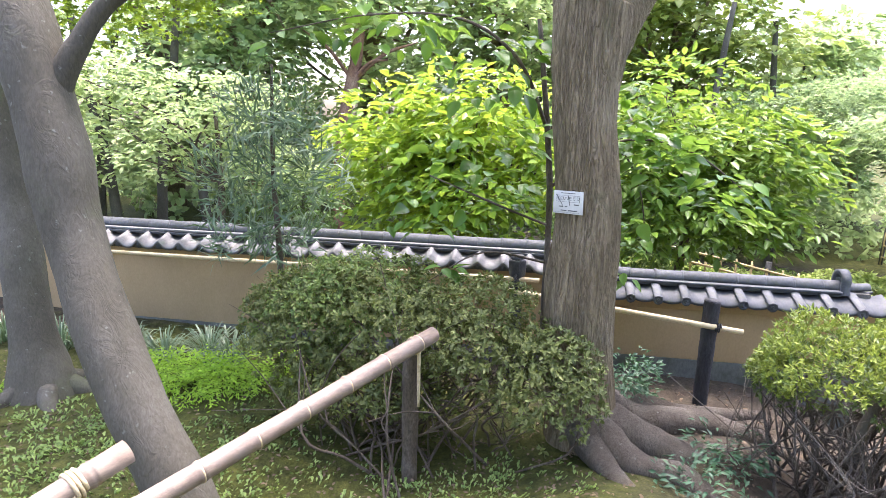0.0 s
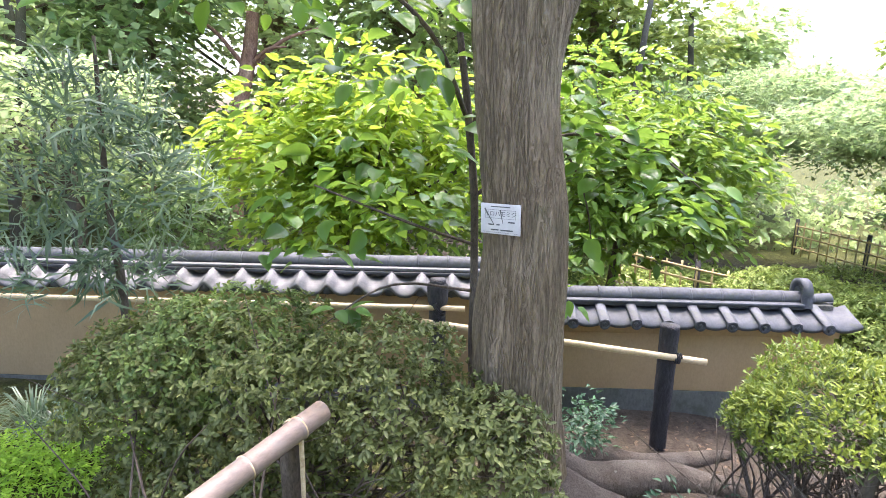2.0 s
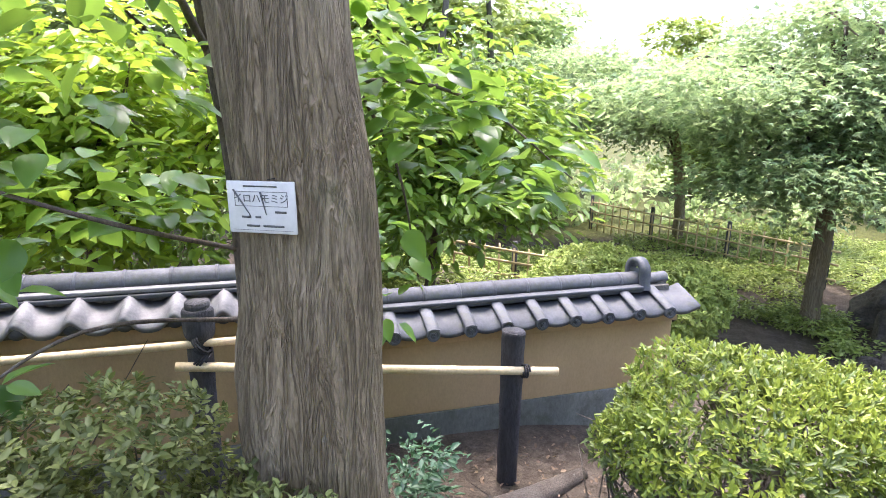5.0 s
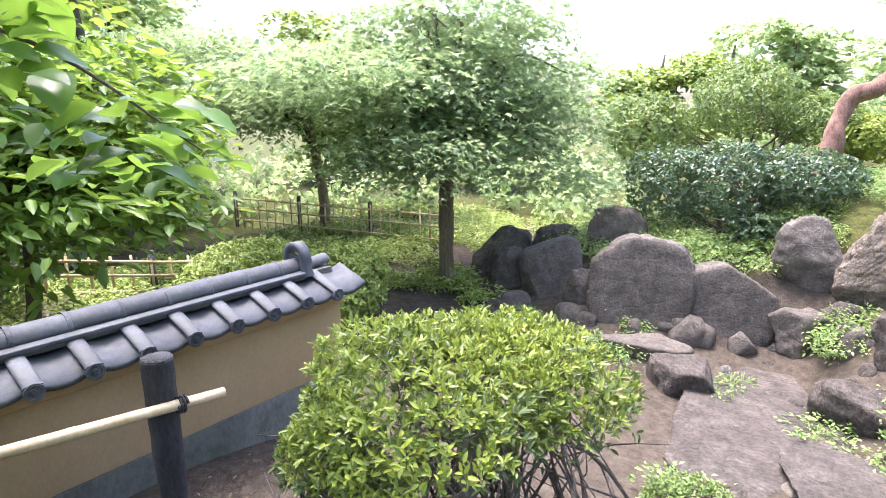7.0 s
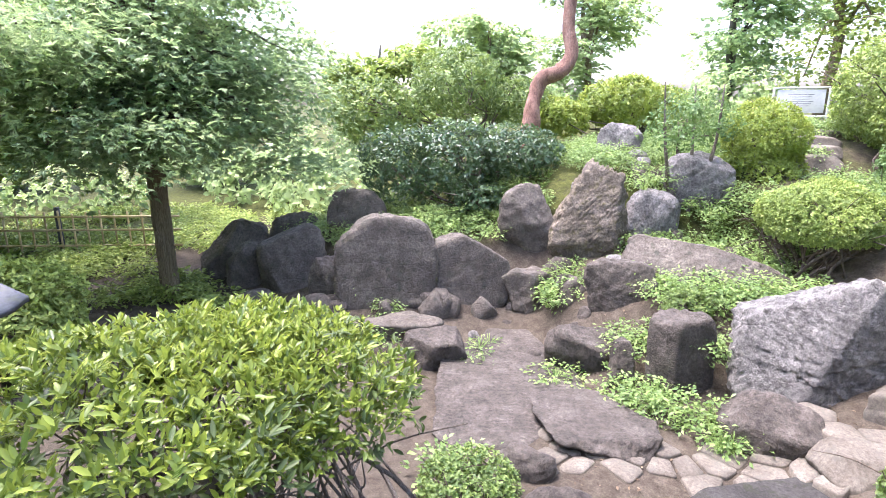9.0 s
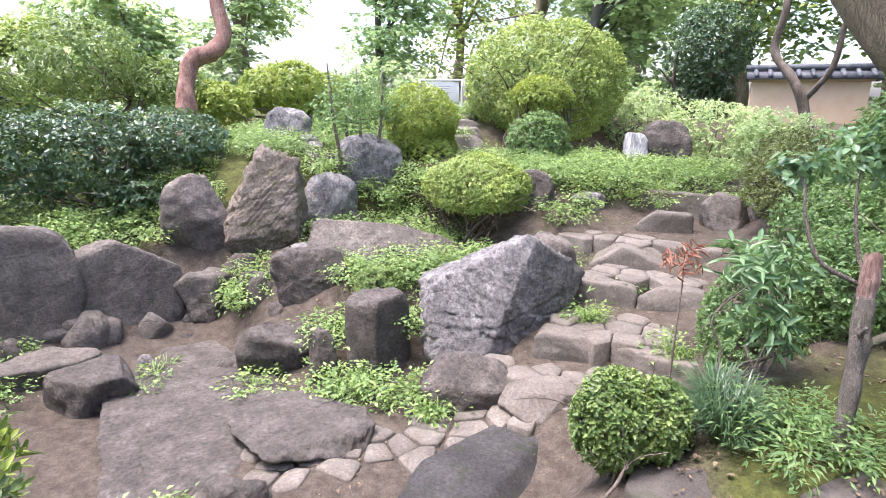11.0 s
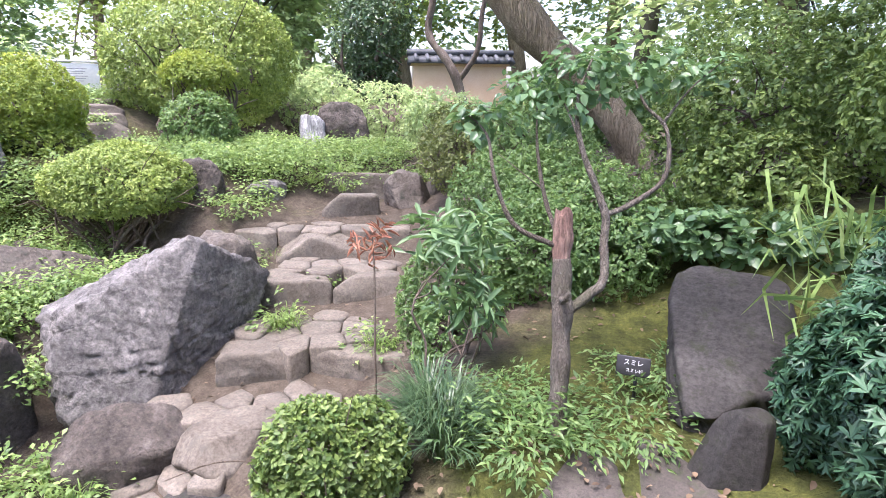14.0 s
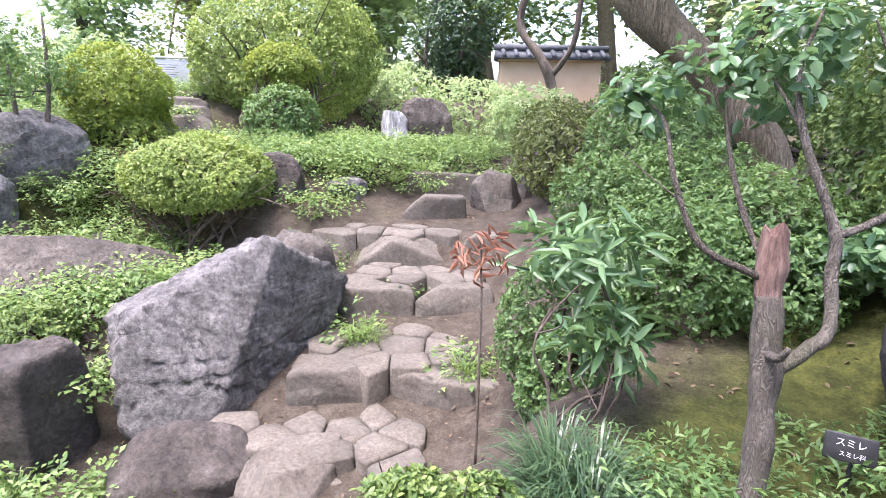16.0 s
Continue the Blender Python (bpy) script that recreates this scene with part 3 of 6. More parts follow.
def ground(x, y):
    a = b = 0.0
    for mx, my, r, h in MOUNDS:
        w = math.exp(-min(((x-mx)**2+(y-my)**2)/(r*r), 60))/r + 1e-9/(1+(x-mx)**2+(y-my)**2)**2
        a += w*h; b += w
    return a/b


def ground_array(x, y):
    a, b = np.zeros_like(x), np.zeros_like(x)
    for mx, my, r, h in MOUNDS:
        q = (x - mx) ** 2 + (y - my) ** 2
        w = np.exp(-np.minimum(q / (r * r), 60)) / r + 1e-9 / (1 + q) ** 2
        a, b = a + w * h, b + w
    return a / b


def moss_share(x, y):
    """How mossy the ground is: the lawn by the wall and the bed by the small tree."""
    def near(cx, cy, r):
        return np.exp(-((x - cx) ** 2 + (y - cy) ** 2) / r**2)
    lawn = near(-2.5, 3.6, 2.6) + near(0, 3.3, 1.2) + near(2.7, -0.2, 0.75) + near(2.4, -1.3, 0.9) + 0.35 * near(11, 6, 5) + 0.6 * near(12, 1, 3) + np.clip((np.hypot(x - 4, y - 2) - 11) / 3, 0, 1) + 0.25 * near(8, -4.5, 2) + 0.15 * near(9.5, -0.6, 1.5) + 0.3 * near(7.3, 0.1, 0.7) + 0.15 * near(8.6, -2.6, 1.2) + 0.5 * near(14, -3, 4)
    return np.clip(lawn, 0, 1) - 0.9 * np.clip(near(5.3, 0.7, 1.3) + near(5.5, -1.6, 1.0) + near(9.5, 7.5, 1.5) + near(7.8, 2.2, 1.7), 0, 1)


fine_x, fine_y = np.arange(-8, 18.01, 0.13), np.arange(-9.5, 13.01, 0.13)
far = np.array([1, 2.5, 5, 9, 15, 25, 45, 90, 200, 450])
gx = np.concatenate([-8 - far[::-1], fine_x, fine_x[-1] + far])
gy = np.concatenate([-9.5 - far[::-1], fine_y, fine_y[-1] + far])
GX, GY = np.meshgrid(gx, gy)
GZ = ground_array(GX, GY)
gp = np.stack([GX.ravel(), GY.ravel(), GZ.ravel()], 1)
gp[:, 2] += 0.018 * waves(gp * [1, 1, 0], 2.2, 31) + 0.009 * waves(gp * [1, 1, 0], 8, 32)
gi = (np.arange(len(gy) - 1)[:, None] * len(gx) + np.arange(len(gx) - 1)[None]).ravel()
floor_mesh = mesh_of("ground", gp, [np.stack([gi, gi + 1, gi + 1 + len(gx), gi + len(gx)], 1)])
moss = floor_mesh.attributes.new("moss", "FLOAT", "POINT")
moss.data.foreach_set("value", moss_share(gp[:, 0], gp[:, 1]).astype(np.float32))
floor_mesh.materials.append(GROUND)
tagged(new("ground", floor_mesh), "sloping garden ground of moss and bare brown soil", "ground", kind="structure")


# ---- the ochre garden wall with its tiled coping, in a high and a low run ----
WU, WN = np.array([0.985, -0.17, 0]) / np.hypot(0.985, 0.17), np.array([-0.17, -0.985, 0]) / np.hypot(0.985, 0.17)
W0 = np.array([2.18, 4.93, 0])
PITCH = 0.237


def on_wall(s, out, z):
    """A point s along the wall, out in front of the eave's line, at height z."""
    return W0 + WU * s + WN * out + np.array([0, 0, z])


def wall_place(s, out, z):
    p = on_wall(s, out, z)
    return pose(p[0], p[1], p[2], 0, 0, math.degrees(math.atan2(WU[1], WU[0])))


def run_box(s0, s1, o0, o1, z0, z1, bevel=0.006):
    """A bar along the wall, from o0 in front of the eave back to o1 (out is positive)."""
    v, f = box_shape(s0, s1, -o0, -o1, z0, z1, bevel)
    return placed((v, f), *on_wall(0, 0, 0), math.degrees(math.atan2(WU[1], WU[0])))


def half_round(length, radius, sides=12, wall=0.018, rise=1.0):
    """A half-round tile lying along x, with thickness, its ends open."""
    a = np.linspace(-0.12, np.pi + 0.12, sides)
    outer = np.stack([np.cos(a) * radius, np.sin(a) * radius * rise], 1)
    inner = np.stack([np.cos(a) * (radius - wall), np.sin(a) * (radius - wall) * rise], 1)
    ring = np.concatenate([outer, inner[::-1]])
    n = len(ring)
    xs = [0.0, 0.006, length - 0.006, length]
    grow = [0.975, 1, 1, 0.975]
    v = np.concatenate([np.column_stack([np.full(n, x), ring * g]) for x, g in zip(xs, grow)])
    j = np.arange(n)
    k = (j + 1) % n
    f = [np.stack([i * n + j, i * n + k, (i + 1) * n + k, (i + 1) * n + j], 1) for i in range(len(xs) - 1)]
    m = sides
    q = np.arange(m - 1)
    ends = np.concatenate([np.stack([b + q, b + q + 1, b + n - 2 - q, b + n - 1 - q], 1) for b in (0, 3 * n)])
    return v, [np.concatenate(f), ends]


def sheet(profile, y0, y1, drop, thick, rows=3):
    """A tile with a given profile z(x), running from y0 (front) to y1 (back), dropping to the front."""
    xs, zs = profile
    n = len(xs)
    v = []
    for side in (0, 1):
        for i in range(rows):
            t = i / (rows - 1)
            v.append(np.column_stack([xs, np.full(n, y0 + (y1 - y0) * t), zs - drop * (1 - t) - side * thick]))
    v = np.concatenate(v)
    j = np.arange(n - 1)
    f = []
    for i in range(rows - 1):
        a = i * n + j
        f.append(np.stack([a, a + 1, a + 1 + n, a + n], 1))
        b = rows * n + i * n + j
        f.append(np.stack([b + n, b + 1 + n, b + 1, b], 1))
    b = rows * n + j
    f.append(np.stack([j, b, b + 1, j + 1], 1))
    a, b = (rows - 1) * n + j, rows * n + (rows - 1) * n + j
    f.append(np.stack([a, a + 1, b + 1, b], 1))
    return v, [np.concatenate(f)]


def disc_end(radius, depth):
    """A round tile end with a raised rim and a comma swirl."""
    prof = [(0.0, 0.004), (0.22, 0.004), (0.3, 0.0), (0.62, 0.0), (0.68, 0.006), (0.78, 0.006), (0.82, 0.0), (0.9, 0.008), (1.0, 0.006), (1.0, -depth)]
    m = 20
    a = np.linspace(0, 2 * np.pi, m, endpoint=False)
    v = np.concatenate([np.column_stack([np.cos(a) * r * radius, np.full(m, -z), np.sin(a) * r * radius]) for r, z in prof])
    j = np.arange(m)
    k = (j + 1) % m
    f = np.concatenate([np.stack([i * m + j, i * m + k, (i + 1) * m + k, (i + 1) * m + j], 1) for i in range(len(prof) - 1)])
    pieces = [(v, [f])]
    for c in range(3):
        t = np.linspace(0, 3.6, 8)
        rr = radius * (0.1 + 0.13 * t)
        pieces.append(tube(np.column_stack([np.cos(t + c * 2.1) * rr, np.full(8, -0.003), np.sin(t + c * 2.1) * rr, 0.007 - 0.0014 * t]), 5, 1))
    return join(*pieces)


wall_high = thing("garden_wall", *on_wall(-4, -0.3, -0.75), "ochre plastered garden wall with a grey wave-tiled coping", "wall", kind="structure")
wall_low = thing("garden_wall", *on_wall(0.3, -0.3, -1.1), "ochre plastered garden wall on a grey plinth with a roll-tiled coping", "wall", kind="structure")
STEP_S = -0.72  # where the high run ends and the low run begins
LEFT_S, END_S = -11.0, 1.58


def wall_body(parent, s0, s1, top, band, foot, plinth):
    part("plaster_face", run_box(s0, s1, -0.13, -0.43, plinth, top - band), PLASTER, parent, "smooth ochre plaster")
    part("cornice", run_box(s0 - 0.004, s1 + 0.012, -0.095, -0.465, top - band, top), PLASTER, parent)
    part("plinth", run_box(s0 - 0.002, s1 + 0.006, -0.122, -0.438, foot, plinth), PLINTH, parent, "bare grey render with damp stains")
    part("tile_bed", run_box(s0, s1, -0.05, -0.5, top, top + 0.035), MORTAR, parent)


wall_body(wall_high, LEFT_S, STEP_S, 0.1, 0.09, -1.6, -0.7)
wall_body(wall_low, STEP_S, END_S, -0.08, 0.09, -1.9, -0.66)
part("tile_bed", run_box(LEFT_S, STEP_S, -0.19, -0.37, 0.135, 0.27), MORTAR, wall_high)
part("tile_bed", run_box(STEP_S, END_S, -0.2, -0.36, -0.045, 0.06), MORTAR, wall_low)

# high run: wave tiles front and back, flat course, round ridge
xs = np.linspace(0, PITCH * 1.06, 15)
wave = (xs, 0.05 * np.exp(-((xs - PITCH * 0.16) / 0.042) ** 2) - 0.018 * np.sin(np.clip((xs - 0.07) / (PITCH - 0.07), 0, 1) * np.pi) + 0.05 * np.exp(-((xs - PITCH * 1.16) / 0.042) ** 2))
wave_front = mesh_of("wave_tile", *sheet(wave, 0.0, 0.24, 0.075, 0.03))
wave_back = mesh_of("wave_tile", *placed(sheet(wave, 0.0, 0.24, 0.075, 0.03), PITCH, 0, 0, 180))
wave_roll = mesh_of("tile_roll_end", *join(tube([(PITCH * 0.16, 0.004, -0.012, 0.036), (PITCH * 0.16, 0.09, 0.005, 0.036)], 12, 1)))
ridge_tile = mesh_of("ridge_tile", *half_round(0.247, 0.068))
ridge_neck = mesh_of("ridge_collar", *half_round(0.02, 0.072))
for me, m in ((wave_front, TILE_WAVE), (wave_back, TILE_WAVE), (wave_roll, TILE), (ridge_tile, TILE), (ridge_neck, TILE)):
    me.materials.append(m)


def tile_at(me, name, s, out, z, parent, tip=0.0):
    ob = part(name, me, TILE, parent)
    jitter = random.uniform(-0.003, 0.003)
    ob.matrix_basis = wall_place(s, out, z + jitter) @ pose(0, 0, 0, tip, 0, random.uniform(-0.5, 0.5))
    return ob


s = STEP_S - PITCH * 1.02
while s > LEFT_S:
    tile_at(wave_front, "wave_tile", s, 0.03, 0.235, wall_high)
    tile_at(wave_back, "wave_tile", s, -0.59, 0.235, wall_high)
    tile_at(wave_roll, "tile_roll_end", s, 0.026, 0.165, wall_high)
    tile_at(ridge_tile, "ridge_tile", s, -0.28, 0.3, wall_high)
    tile_at(ridge_neck, "ridge_collar", s - 0.012, -0.28, 0.3, wall_high)
    s -= PITCH
for k, (z, half) in enumerate(((0.24, 0.135), (0.268, 0.12))):
    # paler tile on the upper course puts the sky's reflection into colour
    part("flat_tile_course", run_box(LEFT_S, STEP_S - 0.02, -0.28 + half, -0.28 - half, z, z + 0.024), TILE_WAVE if k else TILE, wall_high)

# low run: pans between round rolls with swirl-faced ends
pan = (xs, -0.03 * np.sin(np.clip(xs / PITCH, 0, 1) * np.pi))
pan_front = mesh_of("pan_tile", *sheet(pan, 0.0, 0.25, 0.085, 0.028))
pan_back = mesh_of("pan_tile", *placed(sheet(pan, 0.0, 0.25, 0.085, 0.028), PITCH, 0, 0, 180))
roll_v = placed(half_round(0.262, 0.04, 9, 0.012, 0.42), 0, 0, 0, 90)
slope = math.degrees(math.atan2(0.085, 0.25))
roll_front = mesh_of("roll_tile", *placed(roll_v, 0, 0, 0, 0, slope))
roll_end = mesh_of("tile_end", *placed(disc_end(0.041, 0.03), 0, -0.004, -0.022, 0))
roll_back = mesh_of("roll_tile", *placed(join(placed(roll_v, 0, 0, 0, 0, slope), placed(disc_end(0.041, 0.03), 0, -0.004, -0.022, 0)), 0, 0, 0, 180))
for me in (pan_front, pan_back, roll_front, roll_back, roll_end):
    me.materials.append(TILE)
k = -3
while k * PITCH < END_S - 0.1:
    s = k * PITCH
    part("tile_end", roll_end, TILE, tile_at(roll_front, "roll_tile", s, 0.035, -0.028, wall_low))
    tile_at(roll_back, "roll_tile", s, -0.6, -0.028, wall_low)
    if s + PITCH < END_S + 0.12:
        tile_at(pan_front, "pan_tile", s, 0.022, 0.058, wall_low)
        tile_at(pan_back, "pan_tile", s, -0.585, 0.058, wall_low)
    k += 1
s = STEP_S + 0.02
while s < 1.2:
    tile_at(ridge_tile, "ridge_tile", s, -0.28, 0.085, wall_low)
    tile_at(ridge_neck, "ridge_collar", s - 0.012, -0.28, 0.085, wall_low)
    s += PITCH
part("flat_tile_course", run_box(STEP_S, 1.33, -0.15, -0.41, 0.056, 0.078), TILE, wall_low)
part("flat_tile_course", run_box(STEP_S, 1.33, -0.165, -0.395, 0.03, 0.053), TILE, wall_low)
# the arched end piece with its little rising tube behind
a = np.linspace(-0.35, np.pi + 0.35, 17)
arch_out = np.column_stack([np.cos(a) * 0.105, np.sin(a) * 0.105 + 0.075])
arch_in = np.column_stack([np.cos(a) * 0.07, np.sin(a) * 0.07 + 0.07])
feet = [[(-0.125, -0.03), (-0.09, -0.03)], [(0.125, -0.03), (0.09, -0.03)]]
oo = np.concatenate([[feet[1][0]], arch_out, [feet[0][0]]])
ii = np.concatenate([[feet[1][1]], arch_in, [feet[0][1]]])
n = len(oo)
v = np.concatenate([np.column_stack([np.full(n, x), y[:, 0], y[:, 1]]) for x in (-0.035, 0.035) for y in (oo, ii)])
j = np.arange(n - 1)
f = [np.stack([p + j, p + j + 1, q + j + 1, q + j], 1) for p, q in ((0, 2 * n), (3 * n, n), (n, 0), (2 * n, 3 * n))]
ob = part("ridge_end_tile", (v, [np.concatenate(f)]), TILE, wall_low, "arched grey ridge-end tile")
ob.matrix_basis = wall_place(1.36, -0.28, 0.075)
part("ridge_end_face", placed((box_shape(1.345, 1.375, 0.2, 0.36, 0.06, 0.17, 0.01)), *on_wall(0, 0, 0), math.degrees(math.atan2(WU[1], WU[0]))), TILE, wall_low)
ob = part("ridge_tile", placed(half_round(0.2, 0.05), 0, 0, 0), TILE, wall_low)
ob.matrix_basis = wall_place(1.39, -0.28, 0.075) @ pose(0, 0, 0, 0, -4, 0)

# ---- charred fence posts and thin bamboo rails before the wall ----
def bamboo(a, b, radius, nodes, seed, sides=12):
    """A bamboo cane between two points with raised joints."""
    a, b = np.array(a, float), np.array(b, float)
    rows = [(*a, radius)]
    for k in range(nodes):
        t = (k + 0.5) / nodes
        for dt, g in ((-0.012, 1.0), (-0.004, 1.1), (0.004, 0.96), (0.008, 1.08), (0.018, 1.0)):
            rows.append((*(a + (b - a) * (t + dt / np.linalg.norm(b - a) * 1.2)), radius * g))
    rows.append((*b, radius))
    return tube(rows, sides, 1)


def rope_wrap(p, axis, radius, turns, thick, seed):
    """Rope wound about a point."""
    axis = unit(np.array(axis, float))
    a = unit(np.cross(axis, [0.3, 0.2, 0.9]))
    b = np.cross(axis, a)
    t = np.linspace(0, turns * 2 * np.pi, turns * 12)
    pts = np.array(p) + a * np.cos(t)[:, None] * radius + b * np.sin(t)[:, None] * radius + axis * ((t / t[-1] - 0.5) * turns * thick * 2.1)[:, None]
    return tube(np.column_stack([pts, np.full(len(t), thick)]), 6, 1)


def fence_post(x, y, top, radius, seed, label, ties=()):
    g = ground(x, y) - 0.2
    t = thing("fence_post", x, y, ground(x, y), label, "post", "charred fence posts")
    body = part("post_body", tube([(x, y, g, radius), (x, y, (g + top) / 2, radius * 0.98), (x, y, top - 0.015, radius), (x, y, top, radius * 0.93)], 22, 8, 0.03, 0.1, seed), POST, t)
    part("post_top", placed(disc_shape(radius * 0.9), x, y, top + 0.003), POST_TOP, t, "pale grey sawn end")
    for p, axis, r in ties:
        part("rope_tie", rope_wrap(p, axis, r, 3, 0.006, seed), ROPE, t, "black rope tie")
    return t


def disc_shape(radius, sides=20):
    a = np.linspace(0, 2 * np.pi, sides, endpoint=False)
    wob = 1 + 0.03 * np.sin(3 * a)
    v = np.concatenate([[(0, 0, 0.003)], np.column_stack([np.cos(a) * radius * 0.6 * wob, np.sin(a) * radius * 0.6 * wob, np.full(sides, 0.004)]), np.column_stack([np.cos(a) * radius * wob, np.sin(a) * radius * wob, np.zeros(sides)])])
    j = np.arange(sides)
    k = (j + 1) % sides
    return v, [np.column_stack([np.zeros(sides, int), 1 + j, 1 + k]), np.column_stack([1 + j, 1 + sides + j, 1 + sides + k, 1 + k])]


post_one = fence_post(0.67, 4.96, 0.29, 0.058, 3, "black charred log post with rope lashing, by the maple trunk", [((0.67, 4.9, 0.12), (0.7, -0.2, 0.6), 0.05), ((0.67, 4.9, 0.05), (0.7, -0.2, -0.6), 0.05)])
fence_post(2.21, 4.49, 0.07, 0.06, 4, "black charred log post with a pale sawn top", [((2.24, 4.41, -0.11), (0.96, -0.28, -0.05), 0.034)])
post_head = tube([(0.67, 4.96, 0.13, 0.05), (0.67, 4.96, 0.16, 0.072), (0.67, 4.96, 0.27, 0.074), (0.67, 4.96, 0.295, 0.068)], 20, 5, 0.02, 0.06, 14)
part("post_head", post_head, POST, post_one)
rail = thing("bamboo_rail", 0.67, 4.9, 0.12, "thin pale bamboo rail tied along the ochre wall", "rail", "thin bamboo rails")
part("cane", bamboo((-6.5, 6.17, 0.13), (0.86, 4.89, 0.12), 0.02, 18, 1), BAMBOO, rail)
rail = thing("bamboo_rail", 2.2, 4.42, -0.12, "thin pale bamboo rail tied between two charred posts", "rail", "thin bamboo rails")
part("cane", bamboo((0.55, 4.9, 0.03), (2.42, 4.36, -0.125), 0.023, 5, 2), BAMBOO, rail)

# ---- thick bamboo handrail by the path ----
def joint_rings(a, b, radius, nodes, parent):
    """The pale rings round a cane's joints."""
    a, b = np.array(a, float), np.array(b, float)
    for k in range(nodes):
        p = a + (b - a) * (k + 0.5) / nodes
        w = unit(b - a) * 0.005
        part("joint_ring", tube([(*(p - w), radius * 1.04), (*p, radius * 1.12), (*(p + w), radius * 1.04)], 16, 1), BAMBOO, parent)


rail = thing("bamboo_handrail", -0.18, 3.44, -0.88, "thick weathered bamboo handrail on a dark log post", "handrail", "bamboo handrails")
end, start = np.array([-0.04, 3.46, 0.16]), np.array([-1.16, 2.2, -0.09])
part("rail", bamboo(start + (start - end) * 0.5, end, 0.05, 9, 5, 16), BAMBOO_OLD, rail, "greyish brown bamboo cane")
joint_rings(start + (start - end) * 0.5, end, 0.05, 9, rail)
part("post", tube([(-0.19, 3.44, -1.1, 0.052), (-0.19, 3.44, -0.5, 0.05), (-0.185, 3.43, 0.06, 0.052)], 18, 8, 0.04, 0.14, 6), BARK_DARK, rail, "dark brown bark-covered log")
part("tie", rope_wrap((-0.16, 3.36, 0.12), unit(end - start), 0.054, 2, 0.006, 7), TAPE, rail, "straw-coloured tie")
part("tie", tube([(-0.13, 3.37, 0.1, 0.012), (-0.13, 3.37, -0.12, 0.012), (-0.13, 3.37, -0.3, 0.01)], 6, 3), TAPE, rail)
rail = thing("bamboo_handrail", -1.2, 1.95, -0.5, "second weathered bamboo handrail, end cut square and tied", "handrail", "bamboo handrails")
part("rail", bamboo((-1.72, 1.35, 0.02), (-1.22, 2.04, 0.2), 0.05, 3, 8, 16), BAMBOO_OLD, rail)
part("post", tube([(-1.36, 1.86, -0.9, 0.045), (-1.36, 1.86, -0.3, 0.045), (-1.35, 1.85, 0.1, 0.045)], 16, 8, 0.04, 0.14, 9), BARK_DARK, rail)
part("tie", rope_wrap((-1.34, 1.88, 0.155), (0.58, 0.8, 0.2), 0.056, 3, 0.008, 7), TAPE, rail, "yellowish straw tie")


# ---- trees and shrubs ----
def shrub(name, blobs, material, count, per, leaf, seed, label, category="shrub", base=None, stem_count=14, stem_radius=0.012, stem_material=None, group="", **kw):
    """Clumps of leaves on bent stems that rise from one foot."""
    B = np.asarray(blobs, float)
    if base is None:
        base = (B[:, 0].mean(), B[:, 1].mean())
    z = ground(*base)
    t = thing(name, base[0], base[1], z, label, category, group)
    spread = kw.pop("spread", 0.12)
    bend = kw.pop("bend", 0.18)
    part("crown", sprigs(B, count, per, leaf[0], leaf[1], seed, **kw), material, t)
    if stem_count:
        for piece in stems((base[0], base[1], z - 0.05), B, stem_count, stem_radius, seed, spread, bend=bend):
            part("stem", piece, stem_material or BARK_DARK, t)
    return t


# label maple beside the wall
maple = thing("maple_tree", 1.0, 3.97, ground(1.0, 3.97), "big grey-barked maple trunk with spreading roots and a name plate", "tree")
trunk_rows = [(1.1, 3.88, -1.05, 0.4), (1.07, 3.89, -0.8, 0.3), (1.045, 3.895, -0.5, 0.25), (1.0, 3.89, -0.1, 0.245), (0.97, 3.88, 0.35, 0.243), (0.985, 3.88, 0.8, 0.224), (0.955, 3.878, 1.2, 0.217), (0.915, 3.885, 1.6, 0.215), (0.92, 3.9, 1.95, 0.235), (0.935, 3.92, 2.2, 0.25)]
part("trunk", tube(trunk_rows, 130, 22, 0.05, 0.03, 21), BARK, maple)
part("limb", tube([(0.98, 3.92, 1.95, 0.19), (1.25, 4.02, 2.4, 0.16), (1.7, 4.1, 3.2, 0.12), (2.4, 4.3, 4.2, 0.06)], 24, 8, 0.05, 0.05, 22), BARK, maple)
part("limb", tube([(0.89, 3.9, 2.0, 0.19), (0.8, 4.0, 2.6, 0.16), (0.5, 4.2, 3.5, 0.11), (-0.3, 4.5, 4.4, 0.05)], 24, 8, 0.05, 0.05, 23), BARK, maple)
roots = [[(1.12, 3.8, -0.58, 0.162), (1.4, 3.75, -0.72, 0.135), (1.75, 3.65, -0.81, 0.108), (2.05, 3.75, -0.88, 0.095), (2.4, 3.6, -0.98, 0.054)],
         [(1.15, 3.9, -0.58, 0.176), (1.5, 4.0, -0.72, 0.135), (1.95, 4.05, -0.78, 0.108), (2.4, 4.05, -0.86, 0.081), (2.75, 3.8, -0.98, 0.041)],
         [(1.1, 3.75, -0.63, 0.149), (1.3, 3.5, -0.74, 0.121), (1.6, 3.35, -0.78, 0.095), (1.85, 3.05, -0.86, 0.054)],
         [(1.15, 4.05, -0.60, 0.135), (1.6, 4.3, -0.73, 0.095), (2.1, 4.25, -0.80, 0.068), (2.7, 4.4, -0.88, 0.034)],
         [(1.05, 3.7, -0.63, 0.135), (1.1, 3.45, -0.73, 0.095), (1.25, 3.1, -0.80, 0.054)]]
for i, row in enumerate(roots):
    part("root", tube(row, 20, 7, 0.22, 0.06, 30 + i), BARK_OLD, maple)
